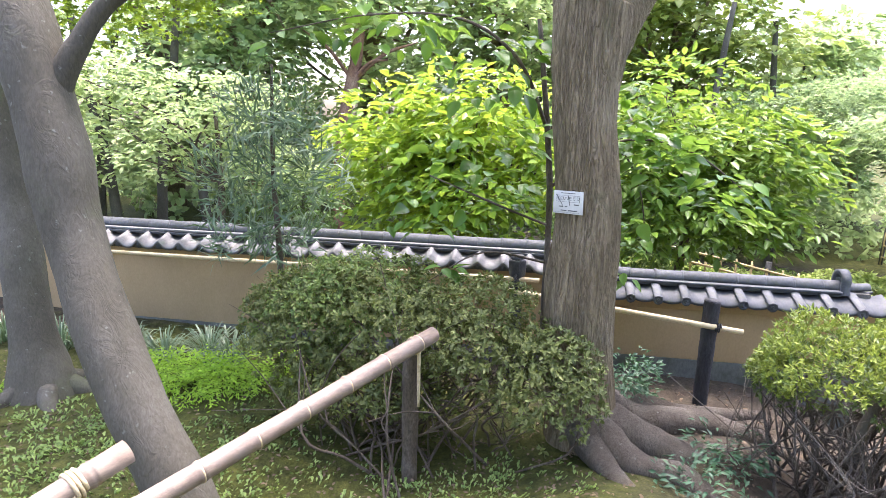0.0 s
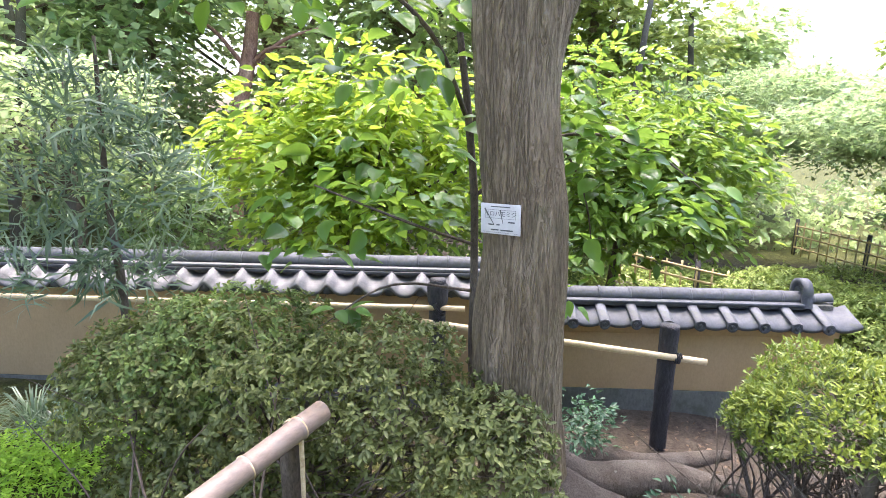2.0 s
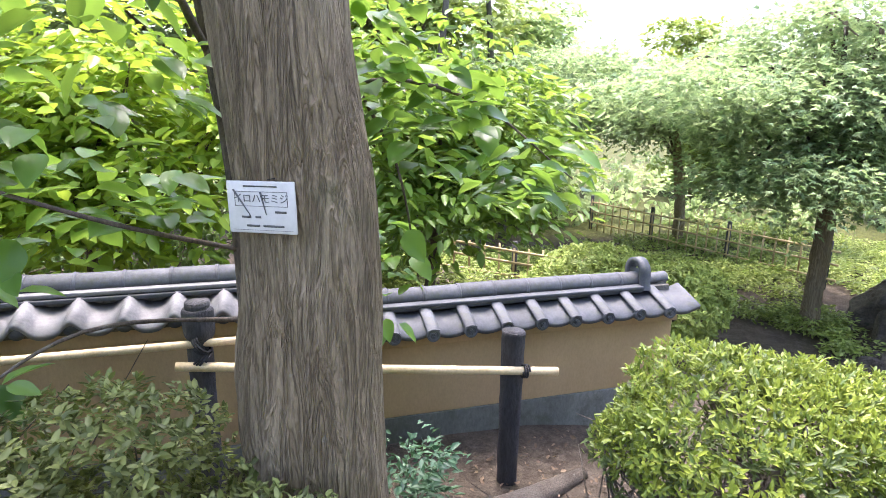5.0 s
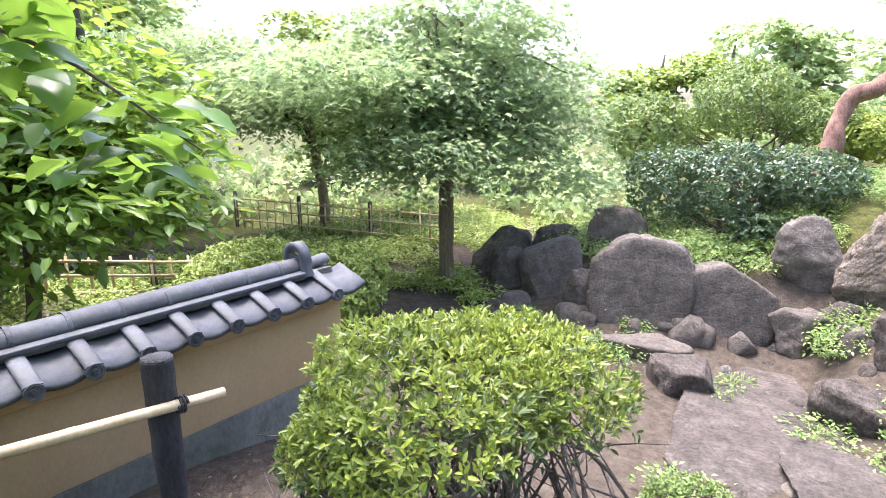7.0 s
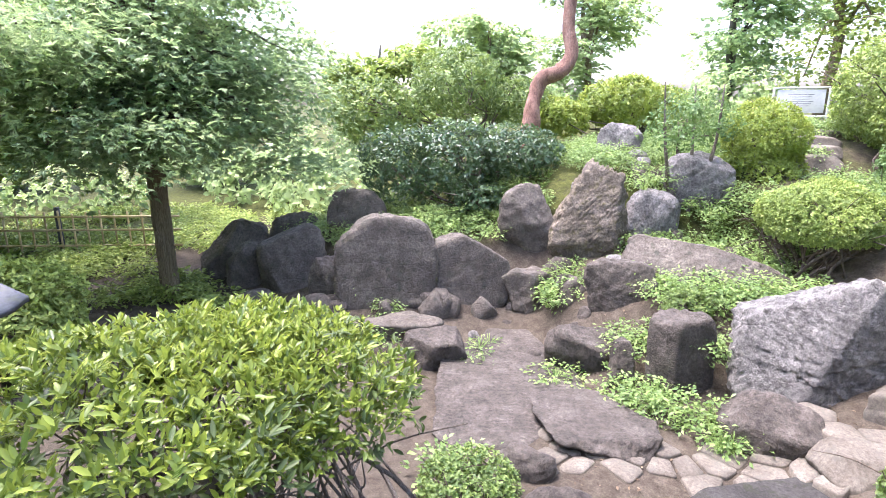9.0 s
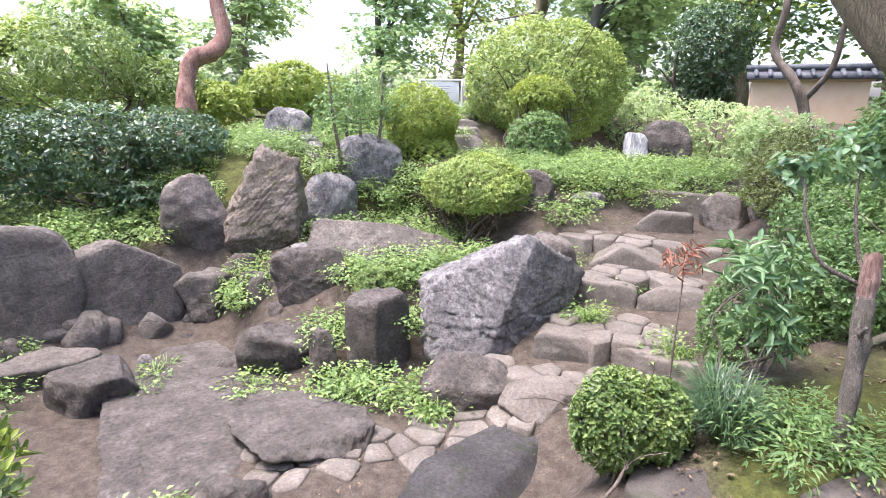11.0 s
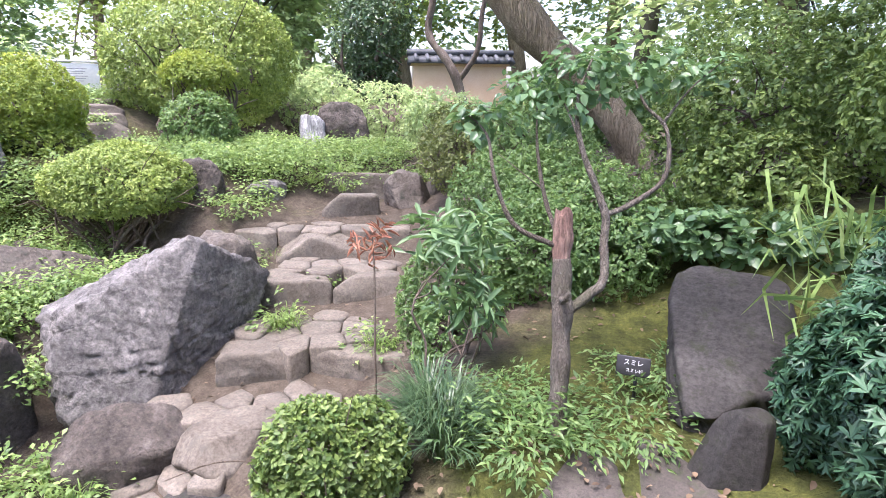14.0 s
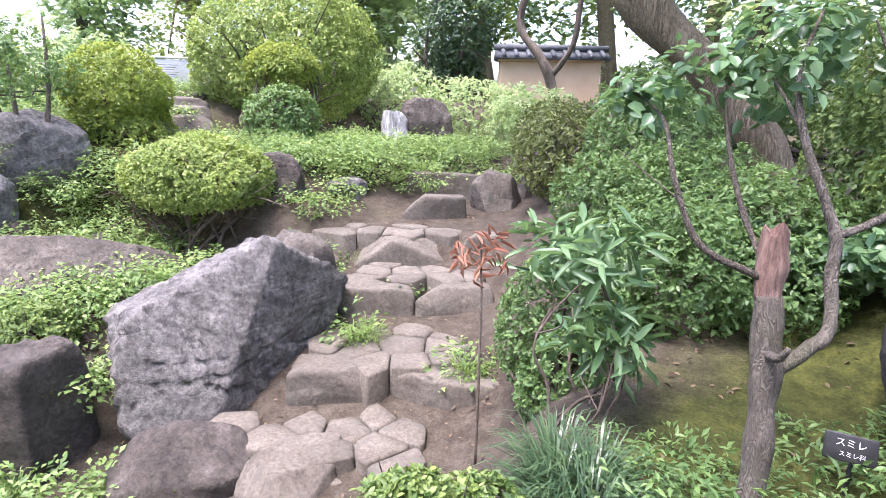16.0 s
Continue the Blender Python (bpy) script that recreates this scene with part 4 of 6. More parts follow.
part("crown", fans([(0.2, 5.5, 4.6, 3.0, 2.4, 0.9), (2.8, 5.0, 4.8, 2.4, 2.4, 0.8), (-2.5, 5.5, 4.2, 2.2, 2.0, 0.8)], 600, 9, 0.1, 0.09, 41, 0.4, "maple"), LEAF_MAPLE, maple)

# two leaning trunks by the lawn
lean = thing("maple_tree", -1.35, 2.66, ground(-1.35, 2.66), "smooth grey leaning maple trunk on the mossy lawn", "tree", "leaning maples")
part("trunk", tube([(-1.25, 2.62, -0.75, 0.17), (-1.36, 2.66, -0.42, 0.155), (-1.68, 2.8, 0.2, 0.15), (-1.93, 2.98, 0.8, 0.15), (-2.05, 3.08, 1.35, 0.16), (-2.24, 3.2, 2.0, 0.16), (-2.6, 3.4, 2.8, 0.14)], 40, 9, 0.06, 0.03, 51), BARK_SMOOTH, lean)
part("limb", tube([(-2.06, 3.1, 1.55, 0.08), (-1.9, 3.15, 1.85, 0.055), (-1.7, 3.2, 2.1, 0.045), (-1.3, 3.3, 2.3, 0.03), (-0.9, 3.5, 2.25, 0.012)], 14, 7, 0.05, 0.03, 52), BARK_SMOOTH, lean)
part("crown", fans([(-2.2, 4.6, 2.9, 1.7, 1.1, 0.45), (-3.4, 5.2, 2.6, 1.5, 1.1, 0.5), (-1.2, 4.5, 2.65, 0.8, 0.6, 0.2)], 900, 10, 0.07, 0.065, 53, 0.35, "maple"), LEAF_BRIGHT, lean)
lean = thing("maple_tree", -3.18, 4.24, ground(-3.18, 4.24), "smooth grey trunk with flared roots on the lawn", "tree", "leaning maples")
part("trunk", tube([(-3.12, 4.2, -0.95, 0.36), (-3.16, 4.22, -0.7, 0.26), (-3.24, 4.28, -0.35, 0.18), (-3.32, 4.4, 0.2, 0.15), (-3.42, 4.55, 0.8, 0.14), (-3.6, 4.7, 1.6, 0.13), (-3.9, 4.9, 2.6, 0.11)], 36, 9, 0.08, 0.04, 54), BARK_SMOOTH, lean)
for i, a in enumerate((0.2, 1.3, 2.6, 4.0, 5.4)):
    part("root", tube([(-3.14 + 0.15 * math.cos(a), 4.21 + 0.15 * math.sin(a), -0.62, 0.08), (-3.14 + 0.4 * math.cos(a), 4.21 + 0.4 * math.sin(a), -0.74, 0.06), (-3.14 + 0.8 * math.cos(a + 0.2), 4.21 + 0.8 * math.sin(a + 0.2), -0.82, 0.03)], 12, 6, 0.1, 0, 60 + i), BARK_SMOOTH, lean)

# dull azalea hedge in front of the high wall
hedge = shrub("azalea_hedge", [(-0.95, 4.2, -0.05, 0.55, 0.5, 0.5), (-0.35, 4.05, -0.02, 0.55, 0.5, 0.55), (0.25, 3.85, -0.08, 0.55, 0.45, 0.5), (0.72, 3.5, -0.25, 0.36, 0.3, 0.42), (-0.4, 3.95, -0.4, 0.8, 0.45, 0.3)], LEAF_HEDGE, 4200, 8, (0.038, 0.017), 71,
      "loose dull-green azalea hedge with bare brown twigs below", "hedge", (-0.2, 3.95), 80, 0.011, spread=0.4, thin_under=0.92, gaps=0.22, shell=0.6)
# brighter leaves put the light on the upper left into the colour
part("fresh_leaves", sprigs([(-0.92, 4.2, 0.0, 0.5, 0.47, 0.48), (-0.6, 4.15, 0.08, 0.5, 0.45, 0.45)], 900, 7, 0.036, 0.017, 171, shell=0.4, above=-0.3, gaps=0.3), LEAF_BOX, hedge, "brighter green leaves on the hedge's lit side")
# bright azalea beside the path
AZALEA = [(2.7, 3.42, -0.06, 0.6, 0.55, 0.28), (3.05, 3.2, -0.13, 0.5, 0.5, 0.27), (2.38, 3.6, -0.18, 0.34, 0.36, 0.24), (3.2, 3.45, -0.23, 0.4, 0.4, 0.24)]
bush = shrub("azalea_bush", AZALEA, LEAF_AZALEA, 3000, 8, (0.038, 0.0135), 72,
      "bright yellow-green azalea bush with bare forking stems", "bush", (2.75, 3.35), 95, 0.014, BARK_OLD, spread=0.34, above=0.1, shell=0.35, open_up=0.55, gaps=0.22, lump=0.36, lump_scale=5.0)
# lower layer in darker leaves: the bush's inner shade put into the colour
part("lower_leaves", sprigs([(x, y, z, a * 0.96, b * 0.96, c * 0.95) for x, y, z, a, b, c in AZALEA], 800, 7, 0.042, 0.013, 172, shell=0.9, open_up=0.45, thin_under=0.85, gaps=0.3, lump=0.2), LEAF_SHADED, bush, "dull green leaves darkened for the bush's shaded inside")
part("cut_branch", tube([(2.95, 3.1, -1.2, 0.04), (2.7, 3.2, -0.75, 0.036), (2.62, 3.25, -0.4, 0.032), (2.79, 3.3, -0.03, 0.03)], 14, 8, 0.1, 0.04, 173), BARK_SMOOTH, bush, "thick sawn-off branch")
shrub("ball_bush", [(4.75, 2.55, -1.68, 0.35, 0.35, 0.2)], LEAF_BOX, 900, 6, (0.032, 0.016), 174, "low round bush beside the slabs", "bush", None, 8, 0.01, shell=0.3)
# slender big-leaved tree by the maple
big = thing("young_tree", 0.83, 4.42, ground(0.83, 4.42), "slender young tree with large fresh green leaves", "tree")
part("trunk", tube([(0.84, 4.42, -1.0, 0.03), (0.83, 4.43, 0.0, 0.026), (0.82, 4.42, 0.9, 0.024), (0.76, 4.4, 1.5, 0.022), (0.66, 4.35, 2.2, 0.016)], 12, 6, 0.08, 0, 73), BARK_DARK, big)
for i, row in enumerate([[(0.76, 4.4, 1.45, 0.016), (0.5, 4.15, 1.9, 0.013), (0.1, 4.1, 2.15, 0.01), (-0.5, 4.0, 2.15, 0.006), (-1.1, 3.8, 2.0, 0.003)], [(0.78, 4.41, 1.3, 0.014), (0.84, 4.4, 1.7, 0.012), (0.8, 4.3, 2.3, 0.008)], [(0.82, 4.42, 0.7, 0.01), (0.4, 4.1, 0.9, 0.008), (-0.1, 4.15, 1.1, 0.005)],
                         [(0.82, 4.42, 1.0, 0.014), (1.3, 4.4, 1.35, 0.011), (1.8, 4.3, 1.3, 0.007), (2.3, 4.2, 0.95, 0.003)], [(1.3, 4.35, 1.35, 0.009), (1.5, 4.4, 1.0, 0.006), (1.6, 4.4, 0.5, 0.003)], [(0.83, 4.43, 0.4, 0.01), (0.3, 4.1, 0.55, 0.007), (-0.1, 4.0, 0.35, 0.003)]]):
    part("branch", tube(row, 8, 7, 0.1, 0, 80 + i), BARK_DARK, big)
def big_leaf(length, width):
    """A pointed oval leaf along x, folded on its midrib and drooping."""
    n = 9
    t = np.linspace(0, 1, n)
    w = width * 0.5 * np.sin(np.pi * t**0.85) ** 0.8 * (1 - 0.15 * t)
    x, z = t * length, -0.22 * length * t**2
    mid = np.column_stack([x, 0 * t, z])
    rows = [mid + np.column_stack([0 * t, k * w, np.abs(k) * w * 0.28 - 0.02 * length * np.abs(k) * np.sin(t * 19) * 0.5]) for k in (-1.0, -0.5, 0.0, 0.5, 1.0)]
    i = np.arange(n - 1)
    return np.concatenate(rows), [np.concatenate([np.stack([a * n + i, a * n + i + 1, (a + 1) * n + i + 1, (a + 1) * n + i], 1) for a in range(4)])]


leaf_meshes = [mesh_of("leaf", *big_leaf(l, w)) for l, w in ((0.15, 0.1), (0.13, 0.08), (0.17, 0.115))]
for me in leaf_meshes:
    me.materials.append(LEAF_SINGLE)


def hang_leaves(parent, blobs, count, seed, size=1.0):
    r = np.random.default_rng(seed)
    B = np.asarray(blobs, float)
    for i in range(count):
        b = B[r.choice(len(B), p=B[:, 3] * B[:, 5] / (B[:, 3] * B[:, 5]).sum())]
        u = unit(r.normal(size=3)) * r.random() ** 0.4
        c = b[:3] + b[3:] * u
        ob = part("leaf", leaf_meshes[i % 3], LEAF_SINGLE, parent)
        away = math.degrees(math.atan2(u[1], u[0])) + r.normal() * 50
        ob.matrix_basis = pose(*c, r.normal() * 18, 8 + r.normal() * 18, away) @ Matrix.Scale(size * r.uniform(0.7, 1.15), 4)


hang_leaves(big, [(-0.3, 4.1, 2.1, 0.6, 0.35, 0.18), (-0.95, 3.85, 1.97, 0.3, 0.2, 0.08), (0.3, 4.15, 1.9, 0.45, 0.3, 0.35), (0.0, 4.25, 1.1, 0.5, 0.25, 0.35), (0.0, 4.0, 0.45, 0.14, 0.1, 0.06), (0.35, 4.3, 0.95, 0.4, 0.25, 0.2), (-0.15, 4.2, 0.75, 0.35, 0.25, 0.14), (0.5, 4.3, 1.5, 0.35, 0.25, 0.3)], 300, 74, 0.95)
hang_leaves(big, [(1.5, 4.2, 1.25, 0.36, 0.3, 0.26), (1.95, 4.1, 1.0, 0.34, 0.28, 0.18), (1.45, 4.35, 0.55, 0.1, 0.14, 0.38), (1.3, 4.15, 1.5, 0.22, 0.2, 0.3)], 230, 75, 0.92)
# dark narrow-leaved podocarp by the wall
pod = thing("podocarp", -1.42, 4.85, ground(-1.42, 4.85), "dark narrow-leaved podocarp standing before the wall", "tree")
part("trunk", tube([(-1.42, 4.85, -0.9, 0.03), (-1.41, 4.86, 0.3, 0.026), (-1.44, 4.88, 1.0, 0.02), (-1.42, 4.9, 1.9, 0.01)], 10, 6, 0.08, 0, 76), BARK_DARK, pod)
part("crown", sprigs([(-1.45, 4.88, 1.5, 0.4, 0.4, 0.35), (-1.75, 4.8, 1.0, 0.35, 0.35, 0.3), (-1.15, 4.9, 1.1, 0.38, 0.38, 0.35), (-1.5, 4.8, 0.55, 0.45, 0.4, 0.3), (-1.45, 4.9, 1.05, 0.3, 0.3, 0.5)], 165, 9, 0.2, 0.016, 77, "blade", shell=0.95, open_up=0.45, upward=0.5), LEAF_NARROW, pod)
# bright leafy trees behind the wall
def leafy_tree(name, x, y, height, blobs, material, count, per, leaf, seed, label, radius=0.06, bark=None, shape="oval", sprays=False, **kw):
    g = ground(x, y)
    t = thing(name, x, y, g, label, "tree", kw.pop("group", ""))
    B = np.asarray(blobs, float)
    top = B[:, 2].max()
    r = np.random.default_rng(seed)
    mid = g + (top - g) * 0.45
    lean_x, lean_y = r.normal(size=2) * 0.12
    part("trunk", tube([(x, y, g - 0.2, radius * 1.3), (x + lean_x, y + lean_y, mid, radius), (x + lean_x * 0.5, y, top - 0.2, radius * 0.4)], 12, 7, 0.08, 0.03, seed), bark or BARK_DARK, t)
    for piece in [tube([(x + lean_x, y + lean_y, mid + (b[2] - mid) * 0.3 * r.random(), radius * 0.5), (*((b[:3] + [x, y, mid]) / 2 + r.normal(size=3) * 0.12), radius * 0.35), (*(b[:3] + b[3:] * unit(r.normal(size=3)) * 0.6), radius * 0.12)], 7, 5, 0.1, 0, seed + i) for b in B for i in range(3)]:
        part("branch", piece, bark or BARK_DARK, t)
    part("crown", (fans if sprays else sprigs)(B, count, per, leaf[0], leaf[1], seed, shape=shape, **kw), material, t)
    return t


leafy_tree("magnolia_tree", -0.1, 7.8, 3, [(-0.6, 7.9, 1.1, 0.75, 0.7, 0.7), (0.3, 7.8, 1.45, 0.85, 0.7, 0.75), (0.5, 7.7, 0.6, 0.9, 0.7, 0.55), (-0.3, 7.7, 0.35, 0.7, 0.6, 0.4), (1.2, 7.8, 1.0, 0.6, 0.6, 0.7)], LEAF_BRIGHT, 620, 10, (0.16, 0.078), 81, "yellow-green leafy small tree behind the wall", 0.04, sprays=True, reach=0.5, gaps=0.3, droop=0.3, group="leafy trees behind the wall")
leafy_tree("magnolia_tree", 3.2, 7.8, 3, [(3.3, 7.8, 1.7, 0.9, 0.8, 0.6), (4.0, 7.8, 1.1, 0.8, 0.7, 0.6), (2.6, 7.7, 1.0, 0.8, 0.7, 0.7), (4.4, 7.6, 0.4, 0.7, 0.6, 0.4), (3.3, 7.5, 0.35, 1.0, 0.7, 0.45)], LEAF_FRESH, 760, 10, (0.15, 0.068), 82, "leafy small tree behind the low wall", 0.05, sprays=True, reach=0.5, gaps=0.3, droop=0.3, group="leafy trees behind the wall")
leafy_tree("light_tree", -3.6, 9.0, 3, [(-3.6, 9.0, 1.6, 1.2, 0.9, 0.5), (-4.6, 9.2, 0.9, 1.2, 0.9, 0.5), (-2.8, 9.3, 0.6, 1.0, 0.8, 0.5), (-5.6, 9.4, 2.0, 1.2, 0.9, 0.5)], LEAF_WOODS, 700, 8, (0.12, 0.06), 85, "airy light green tree behind the wall", 0.05, sprays=True, gaps=0.4)
shrub("clipped_bush", [(6.4, 6.97, -1.15, 0.75, 0.6, 0.5), (6.2, 8.2, -1.2, 1.2, 0.8, 0.55)], LEAF_LIGHT, 4200, 7, (0.06, 0.03), 83, "broad clipped bush beyond the end of the wall", "bush", (6.4, 6.97), 10, 0.02)
shrub("clipped_bush", [(2.0, 9.0, -0.3, 2.2, 0.8, 0.8), (-1.6, 9.5, -0.2, 1.8, 0.8, 0.9)], LEAF_MID, 2600, 7, (0.08, 0.04), 84, "leafy green bushes behind the wall", "bush", (0.5, 9.2), 10, 0.02)

# maple in the middle distance
def maple_sprays(x, y, blobs, seed, trunk, label, count=2600):
    t = thing("maple_tree", x, y, ground(x, y), label, "tree")
    part("trunk", tube(trunk, 16, 8, 0.08, 0.05, seed), BARK, t)
    B = np.asarray(blobs, float)
    r = np.random.default_rng(seed)
    top = np.array(trunk[-1][:3])
    for piece in [tube([(*(np.array(trunk[2][:3]) + (top - np.array(trunk[2][:3])) * r.random()), 0.045), (*((b[:3] + top) / 2 + r.normal(size=3) * 0.2), 0.03), (*(b[:3] + b[3:] * unit(r.normal(size=3)) * 0.7), 0.008)], 7, 6, 0.1, 0, seed + i) for b in B for i in range(4)]:
        part("branch", piece, BARK_DARK, t)
    part("crown", fans(B * [1, 1, 1, 1, 1, 0.75], int(count * 1.25), 14, 0.1, 0.105, seed, 0.6, "maple", 0.45, 0.3, 2.2), LEAF_MAPLE, t)
    return t


maple_sprays(9.05, 6.85, [(8.6, 6.6, 0.6, 1.6, 1.5, 0.5), (9.4, 7.2, 1.4, 2.2, 1.8, 0.7), (8.2, 7.4, 1.6, 1.8, 1.6, 0.6), (10.4, 6.2, 0.9, 1.6, 1.4, 0.6), (9.4, 7.0, 2.4, 1.7, 1.6, 0.6), (7.5, 8.0, 1.5, 1.5, 1.3, 0.5), (10.9, 6.2, 1.7, 1.3, 1.3, 0.5), (9.6, 5.6, 1.1, 1.0, 0.9, 0.4), (8.2, 7.3, 0.25, 1.1, 0.9, 0.25), (10.2, 5.4, 0.0, 1.0, 0.8, 0.35)], 91,
             [(9.05, 6.85, -2.0, 0.15), (9.03, 6.85, -1.2, 0.12), (8.98, 6.83, -0.3, 0.12), (9.0, 6.85, 0.5, 0.1), (9.1, 6.95, 1.8, 0.06)], "Japanese maple with layered light green sprays", 2500)
maple_sprays(11.2, 11.5, [(10.8, 11.6, 1.2, 2.2, 1.8, 0.8), (8.6, 12.2, 1.8, 2.4, 1.8, 0.9), (12.6, 11.0, 1.8, 2.2, 1.8, 0.9)], 92,
             [(11.3, 11.4, -2.0, 0.14), (11.3, 11.4, -1.0, 0.12), (11.2, 11.5, 0.0, 0.1), (11.0, 11.6, 1.0, 0.08), (10.6, 11.8, 2.2, 0.05)], "pale green maple beside the bamboo fence", 2600)
# clipped camellia over the rocks
shrub("camellia_bush", [(11.0, 2.9, 0.0, 0.9, 0.8, 0.6), (11.2, 1.8, 0.05, 0.9, 0.8, 0.5), (11.0, 3.7, -0.1, 0.7, 0.7, 0.6), (10.8, 2.4, -0.6, 0.8, 0.5, 0.3)], LEAF_DARK, 2600, 6, (0.075, 0.04), 93, "flat-topped dark glossy camellia above the rocks", "bush", (10.5, 2.35), 16, 0.03, shell=0.5, gaps=0.1)
shrub("clipped_bush", [(14.9, 2.9, 1.3, 1.5, 1.0, 0.8), (13.8, 4.6, 0.7, 1.2, 0.9, 0.7), (15.2, 1.6, 0.9, 1.2, 0.9, 0.5)], LEAF_BOX, 2200, 6, (0.1, 0.05), 94, "rounded bush on the bank", "bush", (14.8, 2.8), 12, 0.03)
shrub("clipped_bush", [(15.0, -0.8, 0.85, 1.2, 0.9, 0.5), (15.2, -1.7, 0.8, 0.9, 0.7, 0.45), (14.6, 0.6, 0.55, 0.8, 0.7, 0.4)], LEAF_YELLOW, 2200, 6, (0.1, 0.05), 95, "low yellow-green bushes on the bank", "bush", (15.2, -1.2), 14, 0.03)
pine = thing("pine_tree", 12.7, 1.4, ground(12.7, 1.4), "crooked red-barked pine trunk rising from the bank", "tree")
part("trunk", tube([(12.6, 1.6, -0.4, 0.17), (12.68, 1.42, 0.5, 0.16), (12.8, 1.35, 0.95, 0.13), (12.86, 1.22, 1.28, 0.15), (12.95, 0.88, 1.42, 0.14), (13.05, 0.66, 1.75, 0.13), (13.2, 0.7, 2.3, 0.12), (13.3, 0.7, 3.2, 0.12), (13.6, 0.9, 5.0, 0.1)], 20, 8, 0.12, 0.08, 96), BARK_PINE, pine)
part("crown", sprigs([(13.2, 2.4, 5.2, 1.6, 1.2, 0.35), (14, -0.6, 5.6, 1.5, 1.2, 0.35), (13.6, 0.8, 6.2, 1.4, 1.2, 0.4)], 700, 12, 0.16, 0.008, 97, "blade", shell=0.8, open_up=0.6), LEAF_NARROW, pine)
shrub("box_bush", [(10.22, -1.76, 0.35, 0.6, 0.6, 0.5), (10.2, -1.76, -0.2, 0.62, 0.62, 0.6)], LEAF_YELLOW, 5200, 6, (0.045, 0.022), 98, "upright clipped yellow-green bush by the bank", "bush", (10.22, -1.76), 10, 0.02, shell=0.3, lump=0.1, lump_scale=5.0)
shrub("dome_bush", [(8.25, -1.6, -0.46, 0.74, 0.68, 0.43)], LEAF_LIGHT, 4600, 7, (0.035, 0.018), 99, "domed clipped bush on a cluster of dark stems", "bush", (8.15, -1.5), 26, 0.018, shell=0.3, flat_bottom=-0.7, spread=0.2, lump=0.14, lump_scale=5.0)
shrub("ball_bush", [(7.3, 0.22, -1.27, 0.26, 0.26, 0.22)], LEAF_BOX, 700, 6, (0.03, 0.016), 100, "small round clipped bush above the rocks", "bush", None, 6, 0.01, shell=0.3)
shrub("round_bush", [(11.2, -5.0, 1.0, 1.6, 1.5, 1.2), (12.2, -5.9, 0.8, 1.3, 1.2, 1.0)], LEAF_LIGHT, 10500, 6, (0.06, 0.03), 101, "large rounded light green bush at the top of the bank", "bush", (11.3, -5.1), 20, 0.04, shell=0.2, lump=0.1, lump_scale=4.0)
shrub("cloud_pruned_bush", [(9.95, -4.0, 0.72, 0.55, 0.5, 0.3)], LEAF_YELLOW, 1100, 6, (0.05, 0.025), 102, "cloud-pruned bush with a flat dome", "bush", (9.9, -4.0), 14, 0.025, shell=0.3, thin_under=0.7)
shrub("cloud_pruned_bush", [(9.4, -3.5, 0.05, 0.5, 0.5, 0.45), (9.0, -3.1, -0.35, 0.5, 0.45, 0.3)], LEAF_MID, 1500, 6, (0.055, 0.026), 103, "leafy low bush below the dome", "bush", (9.3, -3.4), 12, 0.02)
slim = leafy_tree("slim_tree", 10.6, -0.75, 2, [(10.9, -0.9, 0.75, 0.55, 0.5, 0.4), (10.6, -0.4, 0.45, 0.45, 0.4, 0.3), (10.8, -1.3, 0.5, 0.4, 0.4, 0.35)], LEAF_MID, 420, 5, (0.055, 0.03), 104, "thin airy young tree among the rocks", 0.025, shell=0.9, gaps=0.25)

for x, y, dx, dy in ((9.81, -0.32, 0.1, 0.15), (9.71, -0.6, 0.35, -0.05), (9.65, -0.76, 0.3, -0.25)):
    g = ground(x, y)
    part("stem", tube([(x, y, g - 0.1, 0.03), (x + dx * 0.3, y + dy * 0.2, g + 0.5, 0.027), (x + dx * 0.6, y + dy * 0.7, g + 1.1, 0.022), (x + dx, y + dy, g + 1.8, 0.01)], 10, 6, 0.12, 0.03, 105), BARK_OLD, slim)

part("crown", sprigs([(9.75, -0.55, 0.75, 0.45, 0.4, 0.28), (9.9, -0.95, 0.55, 0.4, 0.35, 0.28), (9.6, -0.3, 0.4, 0.3, 0.3, 0.2)], 330, 5, 0.055, 0.03, 106, shell=0.9, gaps=0.2), LEAF_MID, slim)

# bed by the path: small broken tree, bushes, ivy, hedge
shrub("clipped_bush", [(4.04, -1.33, -0.82, 0.4, 0.42, 0.46), (3.84, -1.02, -1.0, 0.3, 0.3, 0.32)], LEAF_MID, 2600, 6, (0.03, 0.016), 105, "dense small-leaved bush beside the steps", "bush", (4.0, -1.25), 14, 0.014, shell=0.3)
shrub("ball_bush", [(3.64, 0.45, -0.88, 0.25, 0.25, 0.29), (3.52, 0.3, -0.86, 0.2, 0.2, 0.24)], LEAF_BOX, 1900, 6, (0.027, 0.015), 106, "small clipped bush by the paving", "bush", (3.6, 0.42), 10, 0.01, shell=0.3)
shrub("evergreen_hedge", [(2.3, -2.65, 0.35, 0.7, 0.65, 0.62), (2.75, -2.85, 0.05, 0.5, 0.5, 0.62), (1.75, -2.5, 0.5, 0.7, 0.7, 0.7), (1.1, -2.3, 0.7, 0.8, 0.8, 0.9), (1.7, -1.75, 0.5, 0.45, 0.4, 0.42), (2.4, -2.15, 0.0, 0.5, 0.4, 0.3)], LEAF_BOX, 10500, 6, (0.036, 0.021), 107,
      "tall dense evergreen hedge on the slope", "hedge", (2.0, -2.9), 14, 0.014, shell=0.5, spread=0.5, lump=0.2)
